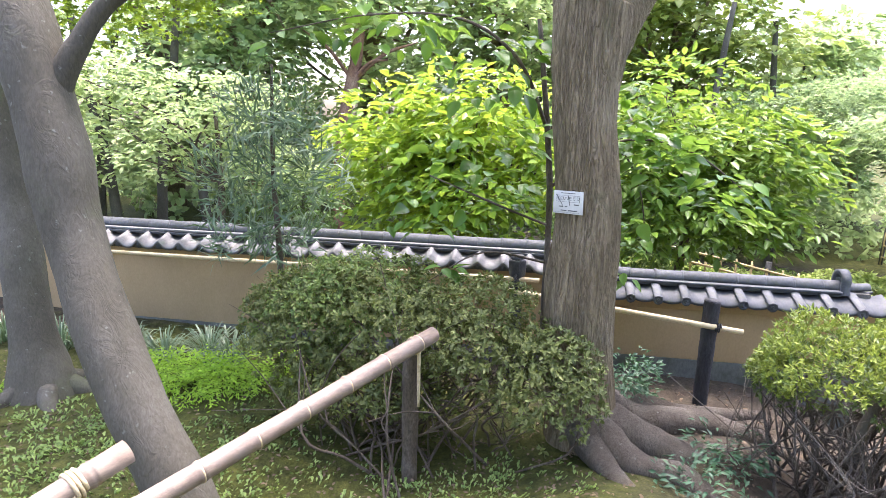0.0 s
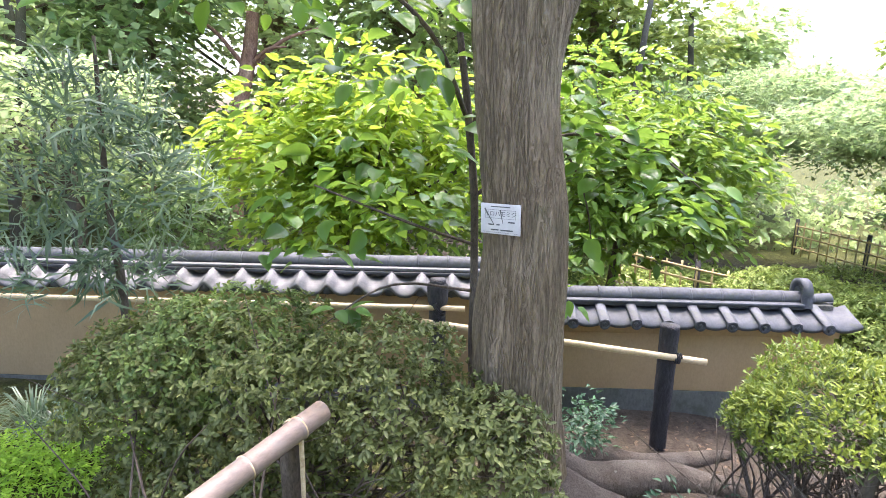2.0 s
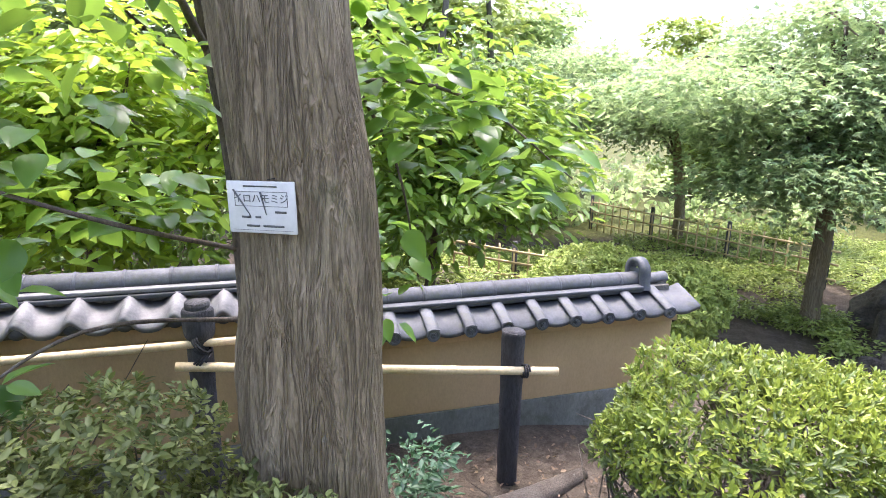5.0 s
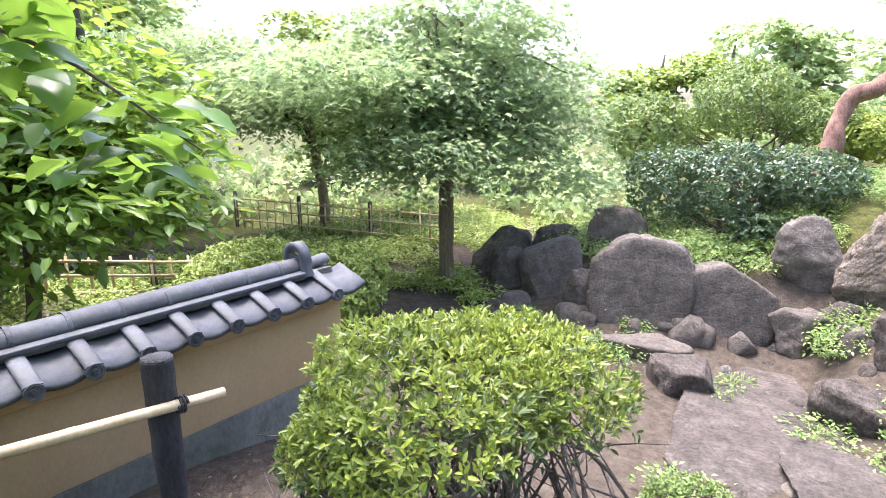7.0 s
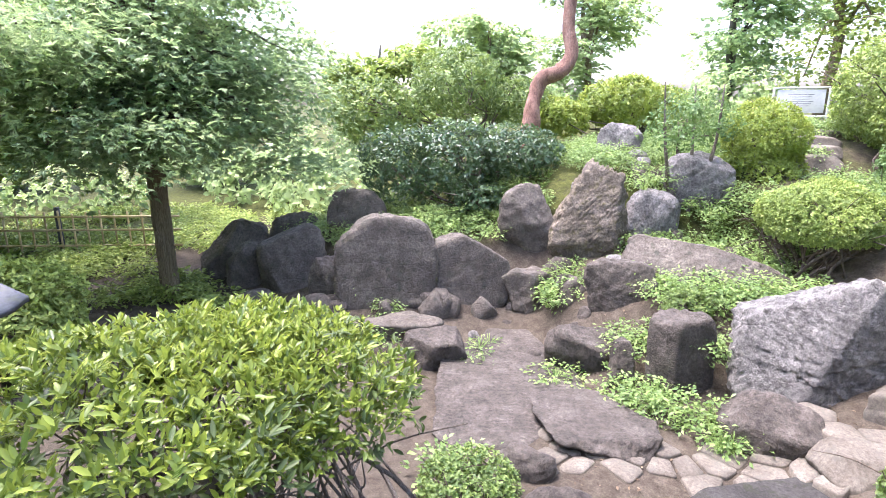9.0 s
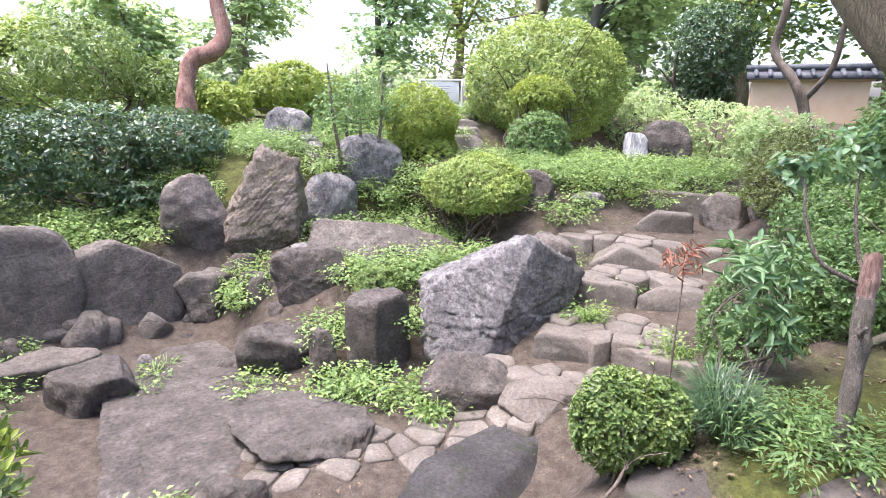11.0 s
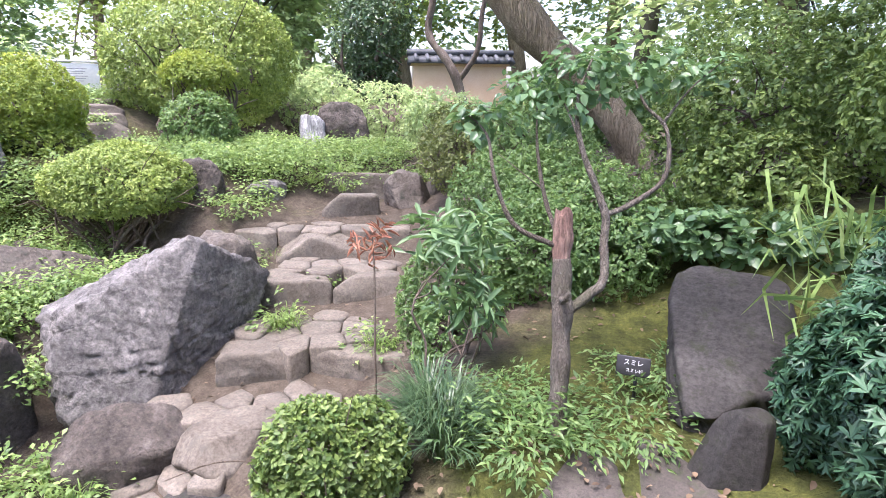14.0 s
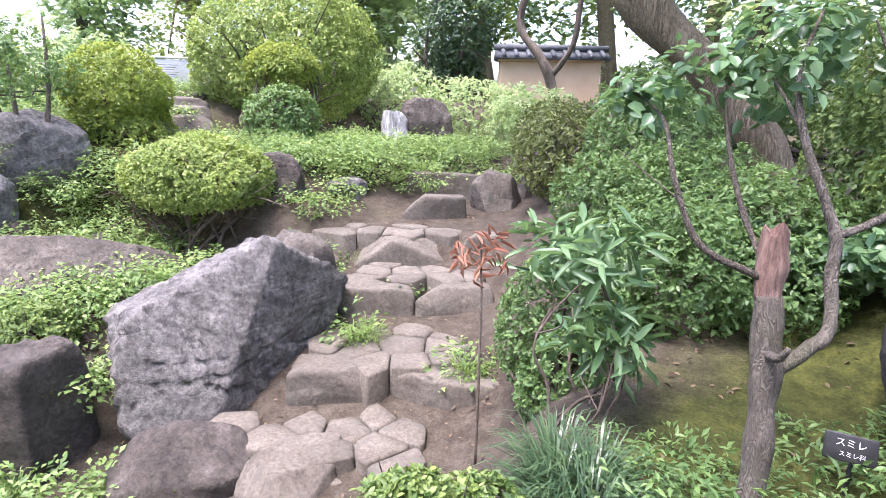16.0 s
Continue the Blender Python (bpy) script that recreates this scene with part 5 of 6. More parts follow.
shrub("low_bush", [(3.3, -2.2, -0.35, 0.6, 0.5, 0.35), (3.9, -2.6, -0.35, 0.6, 0.5, 0.5), (3.2, -1.7, -0.5, 0.4, 0.3, 0.25), (3.65, -1.55, -0.5, 0.45, 0.35, 0.4)], LEAF_MID, 5600, 6, (0.034, 0.018), 108, "small-leaved bush behind the broken tree", "bush", (3.5, -2.3), 16, 0.014, shell=0.5)
shrub("low_bush", [(5.3, -3.7, -0.15, 0.5, 0.5, 0.45), (5.7, -4.3, 0.0, 0.5, 0.5, 0.4)], LEAF_HEDGE, 1900, 6, (0.04, 0.02), 109, "brownish clipped azalea above the steps", "bush", (5.5, -4.0), 16, 0.016, shell=0.4)
shrub("low_bush", [(4.5, -2.9, -0.4, 0.45, 0.4, 0.4), (4.4, -3.5, 0.0, 0.6, 0.6, 0.5)], LEAF_MID, 3000, 6, (0.038, 0.02), 110, "loose green bush beside the steps", "bush", (4.4, -3.2), 14, 0.014, shell=0.5)
# dark slope plants under the hedge
shrub("ground_cover", [(2.5, -1.75, -0.3, 0.5, 0.2, 0.12), (3.0, -1.9, -0.35, 0.4, 0.2, 0.12), (1.9, -1.5, -0.2, 0.4, 0.2, 0.12)], LEAF_WHORL, 420, 6, (0.07, 0.045), 111, "dark leafy ground cover at the hedge's foot", "ground cover", (2.5, -1.75), 0)
# ivy on a mound
shrub("ivy", [(1.88, -0.2, -0.42, 0.3, 0.32, 0.34), (1.75, -0.6, -0.3, 0.35, 0.35, 0.35), (2.02, -0.4, -0.5, 0.24, 0.26, 0.3)], LEAF_IVY, 1900, 4, (0.06, 0.066), 112, "mound of dark blue-green ivy leaves", "ivy", (1.85, -0.35), 12, 0.006, shell=0.4, open_up=0.1, droop=0.3, lump=0.4, shape="maple", lump_scale=5.0)
shrub("lily_plant", [(2.0, -0.85, -0.2, 0.28, 0.2, 0.16)], LEAF_CREEPER, 14, 6, (0.26, 0.014), 113, "long arching strap leaves above the ivy", "plant", (1.98, -0.85), 0, shape="blade", shell=0.9, open_up=0.5, droop=0.4)

# small broken tree in the bed
st = thing("small_tree", 2.96, -0.25, ground(2.96, -0.25), "small grey-barked tree with a snapped reddish top", "tree")
part("trunk", tube([(2.95, -0.22, -1.0, 0.042), (2.955, -0.24, -0.6, 0.036), (2.97, -0.27, -0.4, 0.04), (2.985, -0.29, -0.28, 0.044), (3.0, -0.31, -0.15, 0.036)], 28, 12, 0.12, 0.08, 120), BARK_OLD, st, "rough grey trunk")
snag = tube([(3.0, -0.31, -0.16, 0.036), (3.01, -0.33, -0.06, 0.036), (3.02, -0.35, 0.02, 0.03)], 28, 8, 0.15, 0.2, 121)
top = snag[0][:, 2] > -0.01
snag[0][top, 2] += 0.035 * np.abs(waves(snag[0][top], 60, 5))
part("broken_top", snag, STUMP_WOOD, st, "splintered reddish-brown wood")
rows = [[(2.98, -0.27, -0.38, 0.02), (2.9, -0.34, -0.3, 0.019), (2.855, -0.4, -0.24, 0.018), (2.875, -0.44, -0.1, 0.017), (2.88, -0.46, 0.0, 0.017), (2.92, -0.46, 0.1, 0.014), (3.0, -0.46, 0.28, 0.011), (3.04, -0.5, 0.45, 0.007), (3.02, -0.6, 0.62, 0.004)],
        [(2.88, -0.46, 0.01, 0.012), (2.79, -0.55, 0.06, 0.011), (2.7, -0.62, 0.16, 0.01), (2.72, -0.66, 0.34, 0.008), (2.82, -0.68, 0.44, 0.006), (2.9, -0.7, 0.6, 0.003)],
        [(3.03, -0.3, -0.1, 0.011), (3.18, -0.24, -0.02, 0.01), (3.27, -0.24, 0.16, 0.008), (3.34, -0.3, 0.32, 0.005), (3.5, -0.35, 0.42, 0.003)],
        [(3.03, -0.32, -0.06, 0.01), (3.12, -0.4, 0.08, 0.009), (3.2, -0.5, 0.26, 0.006), (3.25, -0.6, 0.45, 0.003)],
        [(2.74, -0.66, 0.36, 0.006), (2.66, -0.75, 0.5, 0.004), (2.55, -0.85, 0.62, 0.002)], [(3.0, -0.46, 0.28, 0.006), (3.1, -0.55, 0.42, 0.004), (3.2, -0.65, 0.5, 0.002)], [(2.98, -0.27, -0.3, 0.014), (2.94, -0.2, -0.28, 0.012), (2.92, -0.18, -0.24, 0.006)]]
for i, row in enumerate(rows):
    part("branch", tube(row, 10, 6, 0.12, 0.02, 122 + i), BARK_OLD, st)
part("crown", sprigs([(3.2, -0.6, 0.45, 0.26, 0.24, 0.14), (3.02, -0.65, 0.58, 0.26, 0.22, 0.12), (2.82, -0.75, 0.55, 0.24, 0.22, 0.14), (3.42, -0.38, 0.36, 0.16, 0.16, 0.1), (2.62, -0.85, 0.55, 0.16, 0.16, 0.1)], 250, 4, 0.05, 0.03, 130, shell=0.95, open_up=0.15, upward=0.8, droop=0.2), LEAF_WHORL, st, "sparse soft green leaves")
# leaning big trunk at the top of the slope
lt = thing("leaning_tree", 3.8, -4.6, ground(3.8, -4.6), "stout smooth-barked tree leaning over the bank", "tree")
part("trunk", tube([(3.55, -4.72, -0.5, 0.24), (3.85, -4.57, 0.1, 0.18), (4.25, -4.45, 0.6, 0.17), (4.65, -4.3, 0.98, 0.18), (5.0, -4.15, 1.4, 0.19), (5.5, -4.0, 2.1, 0.16), (6.2, -3.9, 3.2, 0.13)], 32, 12, 0.14, 0.03, 131), BARK, lt)
part("limb", tube([(4.6, -4.35, 1.0, 0.14), (5.0, -4.4, 1.25, 0.12), (5.2, -4.5, 1.7, 0.1), (5.3, -4.6, 2.6, 0.08)], 18, 8, 0.1, 0.03, 132), BARK, lt)
# crown carried out of view over the bed, added to shade it
part("crown", fans([(6.0, -4.4, 4.8, 2.2, 2.0, 0.7), (4.0, -3.6, 4.9, 2.4, 2.0, 0.7), (2.4, -3.0, 5.0, 2.2, 2.2, 0.7), (2.0, -1.2, 5.2, 1.8, 1.6, 0.6)], 1400, 9, 0.12, 0.09, 133, 0.4), LEAF_MID, lt)
# dark crooked tree by the far wall
ct = thing("crooked_tree", 7.2, -7.2, ground(7.2, -7.2), "dark crooked slender tree before the far wall", "tree")
part("trunk", tube([(7.0, -7.3, -0.6, 0.09), (7.3, -7.2, 0.5, 0.08), (7.5, -7.1, 1.0, 0.075), (7.9, -7.1, 1.5, 0.06), (7.8, -7.1, 2.2, 0.06), (8.0, -7.2, 3.5, 0.05)], 12, 8, 0.12, 0.04, 134), BARK_DARK, ct)
part("limb", tube([(7.35, -7.2, 0.7, 0.05), (7.0, -7.2, 1.2, 0.045), (6.9, -7.2, 1.9, 0.04), (6.6, -7.2, 2.8, 0.03)], 10, 8, 0.12, 0.04, 135), BARK_DARK, ct)
shrub("evergreen_tree", [(10.3, -8.6, 1.8, 0.85, 0.8, 0.9), (10.4, -8.7, 0.8, 0.7, 0.7, 0.6)], LEAF_DARK, 1500, 6, (0.1, 0.05), 136, "dark evergreen tree near the far wall", "tree", (10.3, -8.6), 8, 0.06, shell=0.5, gaps=0.1)
shrub("low_bush", [(8.6, -6.9, 0.1, 1.2, 0.6, 0.6), (7.2, -6.4, 0.0, 0.8, 0.5, 0.5), (10.2, -6.8, 0.2, 0.9, 0.7, 0.7)], LEAF_WOODS, 2200, 6, (0.08, 0.035), 137, "light green bushes around the little waterfall", "bush", (8.6, -6.8), 10, 0.02, shell=0.5)
shrub("tall_hedge", [(3.0, -6.6, 0.45, 2.0, 0.9, 0.7), (0.5, -6.0, 0.55, 1.8, 1.0, 0.75), (5.2, -6.8, 0.25, 1.2, 0.8, 0.7)], LEAF_MID, 3800, 6, (0.09, 0.045), 138, "dark tall hedge at the back of the slope", "hedge", (2.8, -6.5), 14, 0.04, shell=0.5)


# ---- rocks of the dry garden ----
def facing(x, y):
    """The turn that sets a stone's width across the line from the path to it."""
    return math.degrees(math.atan2(x - 1.6, -(y - 2.4))) + 0.0


def row_rock(x, y, w, d, h, material, seed, label, **kw):
    return rock("rock", x, y, w, d, h, material, seed, label, turn=kw.pop("turn", facing(x, y) + 0), **kw)


row_rock(9.35, 5.15, 1.0, 0.7, 0.9, ROCK_DARK, 1, "dark upright boulder in the row of rocks", rough=0.05, cuts=3, planes=((0.1, 1, 0.3, 0.5), (0.3, 0, 1, 0.75)), boxy=0.6)
row_rock(9.0, 4.5, 0.7, 0.5, 0.5, ROCK_DARK, 2, "dark low boulder in the row of rocks")
row_rock(8.85, 3.7, 1.4, 0.7, 1.1, ROCK_DARK, 3, "large dark rounded boulder in the row of rocks", cuts=1, rough=0.05, planes=((0.05, 1, 0.2, 0.5), (0.6, 0.1, 0.8, 0.95)), boxy=0.62)
row_rock(9.05, 2.55, 1.1, 0.6, 0.88, ROCK_DARK, 4, "dark rounded boulder in the row of rocks", cuts=1, rough=0.05, planes=((-0.05, 1, 0.18, 0.5), (0.2, 0, 1, 0.92)), boxy=0.55)
row_rock(8.95, 1.75, 0.75, 0.5, 0.5, ROCK_DARK, 5, "small dark boulder at the foot of the row")
row_rock(9.75, 1.7, 0.85, 0.6, 0.8, ROCK_DARK, 6, "grey boulder behind the row of rocks")
row_rock(9.4, 0.85, 1.15, 0.8, 1.22, ROCK_LICHEN, 7, "tall lichened upright rock on the bank", cuts=5, rough=0.1, level=6, planes=((0.15, 1, 0.4, 0.5), (0.85, 0.1, 0.5, 0.7), (-0.8, 0.3, 0.15, 0.75)), roll=-6, boxy=0.6)
row_rock(11.5, 0.0, 0.8, 0.5, 0.6, ROCK_GREY, 8, "rounded grey rock on the bank")
row_rock(9.6, -0.05, 0.75, 0.5, 0.6, ROCK_GREY, 9, "grey rock on the bank")
row_rock(9.9, -0.75, 0.95, 0.6, 0.55, ROCK_GREY, 10, "pale grey rock beside the slim tree")
row_rock(8.05, -0.25, 1.9, 0.9, 0.6, ROCK_DARK, 11, "long dark sloping rock on the bank", roll=-10, cuts=3, rough=0.05, planes=((0.45, 0.8, 0.6, 0.42), (-0.5, 0.5, 0.7, 0.55), (0, -0.6, 0.8, 0.5)), level=6)
row_rock(8.0, 0.75, 0.9, 0.5, 0.45, ROCK_WARM, 12, "low grey rock on the bank")
row_rock(10.2, 6.3, 1.1, 0.7, 0.85, ROCK_DARK, 13, "dark rock at the end of the row")
row_rock(9.6, 5.95, 0.7, 0.5, 0.7, ROCK_DARK, 14, "dark rock with pale marks")
row_rock(10.5, 4.4, 1.0, 0.6, 0.6, ROCK_DARK, 15, "dark rock on the bank")
row_rock(10.4, 5.4, 0.9, 0.6, 0.65, ROCK_DARK, 16, "dark rock on the bank")
# slabs by the dry stream
row_rock(6.75, 2.15, 1.55, 2.7, 0.34, ROCK_WARM, 20, "broad flat brown-grey slab", category="slab", flat_top=0.3, cuts=5, level=6, rough=0.05, tip=5, boxy=0.5, cracks=0.012, edge=24)
row_rock(5.95, 1.45, 1.1, 1.2, 0.28, ROCK_WARM, 21, "flat brown-grey slab beside the path", category="slab", flat_top=0.4, cuts=5, level=6, rough=0.05, tip=7, boxy=0.6, edge=24)
row_rock(5.25, 2.1, 0.5, 0.4, 0.22, ROCK_WARM, 22, "small grey stone beside the slab")
row_rock(7.55, 2.95, 0.75, 0.6, 0.5, ROCK_WARM, 23, "squared block at the slab's end", flat_top=0.6, boxy=0.5)
row_rock(8.2, 3.45, 1.1, 0.5, 0.35, ROCK_DARK, 24, "dark low block by the stream", flat_top=0.5, boxy=0.5)
row_rock(7.95, 1.9, 1.6, 0.9, 0.2, ROCK_WARM, 25, "flat stone behind the slab", flat_top=0.4, boxy=0.6)
row_rock(6.7, 0.5, 0.7, 0.5, 0.85, ROCK_WARM, 26, "stump-like upright stone by the weeds", flat_top=0.8, cuts=3, boxy=0.55, rough=0.06, planes=((0.55, 0.8, 0.05, 0.7), (-0.75, 0.7, 0, 0.62)), edge=26)
row_rock(6.95, 0.95, 0.34, 0.3, 0.45, ROCK_WARM, 27, "small upright stone by the weeds")
row_rock(7.4, 1.25, 0.85, 0.5, 0.45, ROCK_WARM, 28, "grey stone among weeds")
row_rock(6.22, -0.7, 1.75, 1.15, 1.12, ROCK_GREY, 29, "large grey cracked boulder beside the steps", cuts=2, level=6, cracks=0.06, rough=0.06, boxy=0.5, edge=60, planes=((0.15, 1, 0.45, 0.46), (-0.8, 0.75, 0.02, 0.36), (0.6, 0, 1, 0.62), (0.95, 0.3, 0.3, 0.85), (-0.5, -0.4, 1, 0.78)))
row_rock(5.65, 0.1, 0.78, 0.58, 0.42, ROCK_WARM, 30, "smooth rounded stone by the path", boxy=0.6, cuts=6, rough=0.07, planes=((0.1, 0.5, 1, 0.66), (0.3, 1, 0.2, 0.7)))
row_rock(5.1, -0.25, 0.62, 0.5, 0.24, STONE_STEP, 31, "angular stone by the steps", flat_top=0.5, cuts=8, boxy=0.45, rough=0.05, edge=55, planes=((-0.2, 0.7, 0.8, 0.55), (0.6, 0.6, 0.6, 0.65)))
row_rock(5.0, -0.5, 0.5, 0.4, 0.1, STONE_STEP, 32, "low stone by the steps", flat_top=0.2, cuts=4, boxy=0.6)
row_rock(4.72, 0.5, 1.7, 0.72, 0.16, SLATE, 33, "dark flat slab set in the path", category="slab", flat_top=0.72, turn=-78, boxy=0.4, cuts=3, rough=0.02, level=6, edge=26)
row_rock(4.6, 1.95, 0.5, 0.3, 0.3, ROCK_WARM, 34, "grey stone under the azalea")
row_rock(6.3, -1.25, 0.6, 0.5, 0.7, ROCK_DARK, 43, "dark flank stone against the cracked boulder", turn=35, cuts=4, boxy=0.6)
# smaller stones packed between the large ones
fill = random.Random(12)
for i in range(26):
    a = fill.uniform(0, 1)
    x, y = 8.75 + fill.uniform(-0.25, 0.55), 1.2 + 4.9 * a
    w = fill.uniform(0.22, 0.5)
    row_rock(x, y, w, w * 0.8, w * fill.uniform(0.35, 0.7), (ROCK_DARK, ROCK_WARM)[i % 3 == 0], 500 + i, "small dark stone packed between the boulders", turn=fill.uniform(0, 180), level=3)
for i in range(22):
    x, y = fill.uniform(7.3, 9.0), fill.uniform(0.7, 3.0)
    w = fill.uniform(0.1, 0.3)
    row_rock(x, y, w, w * 0.8, w * fill.uniform(0.15, 0.45), (ROCK_WARM, ROCK_GREY)[i % 3 == 0], 540 + i, "small brown-grey stone on the stream bed", turn=fill.uniform(0, 180), level=3)
for i in range(16):
    x, y = fill.uniform(8.4, 11.0), fill.uniform(-1.2, 1.0)
    w = fill.uniform(0.2, 0.5)
    row_rock(x, y, w, w * 0.8, w * fill.uniform(0.3, 0.6), (ROCK_GREY, ROCK_WARM)[i % 2], 580 + i, "small grey stone on the bank", turn=fill.uniform(0, 180), level=3)
# slab stones in the bed
shape = placed(rock_shape((0.27, 0.5, 0.085), 35, cuts=1, level=6, rough=0.05, boxy=0.35, edge=30, planes=((0, 0.1, 1, 0.8), (-0.55, 1, 0.05, 0.82), (0.9, 0.35, 0.1, 0.9))), 2.41, -0.95, -0.62, 6, -21)
lean_slab = new("rock", mesh_of("rock", shape[0] - [2.41, -0.95, -0.8], shape[1]))
lean_slab.data.materials.append(SLATE)
lean_slab.location = (2.41, -0.95, -0.8)
tagged(lean_slab, "flat grey slab leaning on the mossy bed", "rock", "garden rocks")
row_rock(2.3, -0.22, 0.3, 0.2, 0.26, SLATE, 36, "small grey upright stone in the bed", turn=20, cuts=2, boxy=0.5, edge=26, rough=0.05, planes=((0.2, 1, 0.5, 0.5), (0.9, 0.2, 0.6, 0.55), (-0.8, 0.4, 0.1, 0.7)))
# waterfall stones
row_rock(8.75, -5.75, 0.85, 0.6, 0.75, ROCK_WARM, 37, "pale rock of the little waterfall", cuts=9)
row_rock(8.95, -5.2, 0.5, 0.35, 0.55, WATER_ROCK, 38, "wet white-streaked rock of the little waterfall", cuts=8)
row_rock(6.2, -3.95, 0.65, 0.5, 0.4, ROCK_DARK, 39, "dark rock beside the top steps")
row_rock(6.0, -4.4, 0.45, 0.4, 0.25, ROCK_DARK, 40, "dark rock beside the top steps")
row_rock(7.6, -3.0, 0.5, 0.4, 0.15, ROCK_GREY, 41, "grey stone at the landing")
row_rock(7.9, -2.3, 0.55, 0.4, 0.3, ROCK_WARM, 42, "stone under the domed bush")

# ---- stone steps and paving ----
def step_stone(x, y, w, d, h, turn, seed, label="worn brown-grey stone step", up=0.0):
    return rock("step_stone", x, y, w, d, h, STONE_STEP, seed, label, turn=turn, category="step", group="stone steps", flat_top=0.62, cuts=8, rough=0.025, lift=up)


def step_block(x0, y0, x1, y1, top, d, seed):
    """A squared stone step with its upper front edge between two points."""
    w = math.hypot(x1 - x0, y1 - y0)
    ux, uy = (x1 - x0) / w, (y1 - y0) / w
    cx, cy = (x0 + x1) / 2 - uy * d / 2, (y0 + y1) / 2 + ux * d / 2
    half = 0.26
    v, f = placed(rock_shape((w / 2 + 0.02, d / 2 + 0.03, half), seed, cuts=3, level=5, rough=0.045, boxy=0.3, edge=40, planes=((0, 0.03, 1, 0.95), (0, -1, 0.12, 0.9), (0.2, -1, 0.3, 0.97))), cx, cy, top - half + 0.012, math.degrees(math.atan2(uy, ux)))
    ob = new("step_stone", mesh_of("step_stone", v - [cx, cy, top - half], f))
    ob.data.materials.append(STONE_STEP)
    ob.location = (cx, cy, top - half)
    return tagged(ob, "squared worn brown-grey stone step", "step", "stone steps")


step_block(5.69, -0.65, 5.15, -1.07, -1.38, 0.31, 50)
step_block(5.1, -1.03, 4.36, -1.46, -1.4, 0.27, 51)
step_block(6.16, -1.52, 5.66, -1.87, -1.14, 0.29, 52)
step_block(5.62, -1.9, 5.15, -2.3, -1.14, 0.31, 53)
step_block(6.62, -2.15, 5.9, -2.62, -0.92, 0.27, 54)
step_block(6.72, -3.0, 6.22, -3.36, -0.64, 0.29, 55)
step_block(5.8, -2.72, 5.5, -2.95, -0.86, 0.31, 56)
step_block(7.3, -3.7, 6.4, -4.3, -0.5, 0.27, 57)
for i in range(5):
    step_stone(10.6 + i * 0.55, -2.65 - i * 0.3, 1.0, 0.45, 0.22, 60, 60 + i, "reddish far stone step")

paving = thing("paving", 5.2, 0.5, ground(5.2, 0.5), "crazy paving of flat pale stones set in soil", "paving", kind="structure")


def cell_of(p, others, reach):
    """The polygon of points nearer to p than to any other."""
    poly = [np.array(p) + reach * np.array(c) for c in ((-1, -1), (1, -1), (1, 1), (-1, 1))]
    for o in others:
        n, m = np.array(o) - p, (np.array(o) + p) / 2
        out = []
        for a, b in zip(poly, poly[1:] + poly[:1]):
            da, db = (a - m) @ n, (b - m) @ n
            if da <= 0:
                out.append(a)
            if da * db < 0:
                out.append(a + (b - a) * da / (da - db))
        poly = out
        if len(poly) < 3:
            return None
    return np.array(poly)


def crazy_stone(poly, joint, lift, base=None):
    """A flat stone with softened corners and edges on the given outline."""
    c = poly.mean(0)
    rad = np.linalg.norm(poly - c, axis=1).mean()
    k = max(0.3, 1 - joint / rad)
    e = c + (poly - c) * k
    n = len(e)
    ring = np.concatenate([[e[i] * 0.9 + e[i - 1] * 0.1, e[i] * 0.9 + e[(i + 1) % n] * 0.1] for i in range(n)])
    m = len(ring)
    g = np.array([ground(x, y) for x, y in ring]) if base is None else np.full(m, base)
    level = 0.5 * g + 0.5 * g.mean()
    rings = [np.column_stack([c + (ring - c) * s, level + z]) for s, z in ((1.01, -0.3 if base is not None else -0.07), (1.0, lift - 0.014), (0.95, lift), (0.5, lift + 0.004))]
    v = np.concatenate(rings + [np.array([[*c, g.mean() + lift + 0.004]])])
    j = np.arange(m)
    k2 = (j + 1) % m
    return v, [np.concatenate([np.stack([i * m + j, i * m + k2, (i + 1) * m + k2, (i + 1) * m + j], 1) for i in range(3)]), np.column_stack([3 * m + j, 3 * m + k2, np.full(m, 4 * m)])]


def pave(cx, cy, ux, uy, length, width, size, seed, joint=0.014, lift=0.03, base=None, material=None):
    """Close-set irregular flat stones over a strip."""
    q = np.random.default_rng(seed)
    pts = []
    for _ in range(3000):
        s, o = q.uniform(-0.75, 0.75) * length, q.uniform(-0.75, 0.75) * width
        p = np.array([cx + ux * s - uy * o, cy + uy * s + ux * o])
        gap = size * (1.0 + 0.75 * math.sin(p[0] * 7.1 + p[1] * 5.3 + seed) ** 2)
        if all(np.linalg.norm(p - o2) > gap for o2, *_ in pts):
            pts.append((p, s, o))
    for i, (p, s, o) in enumerate(pts):
        if abs(s) > length / 2 or abs(o) > width / 2:
            continue
        near = [o2 for k, (o2, *_) in enumerate(pts) if k != i and np.linalg.norm(o2 - p) < size * 5]
        poly = cell_of(p, near, size * 1.2)
        if poly is not None:
            part("paving_stone", crazy_stone(poly, joint * q.uniform(0.7, 1.8), lift + q.uniform(-0.008, 0.01), base), material or STONE_STEP, paving)


pave(5.35, 0.75, 0.15, 1.0, 2.6, 0.55, 0.17, 200)
pave(5.2, -0.5, 0.61, -0.79, 0.5, 1.1, 0.18, 300, 0.007, 0.045, base=-1.63)
pave(5.4, -1.55, 0.61, -0.79, 0.8, 1.3, 0.19, 400, 0.006, 0.03, base=-1.41)
pave(5.97, -2.28, 0.61, -0.79, 0.55, 1.25, 0.19, 500, 0.006, 0.03, base=-1.165)
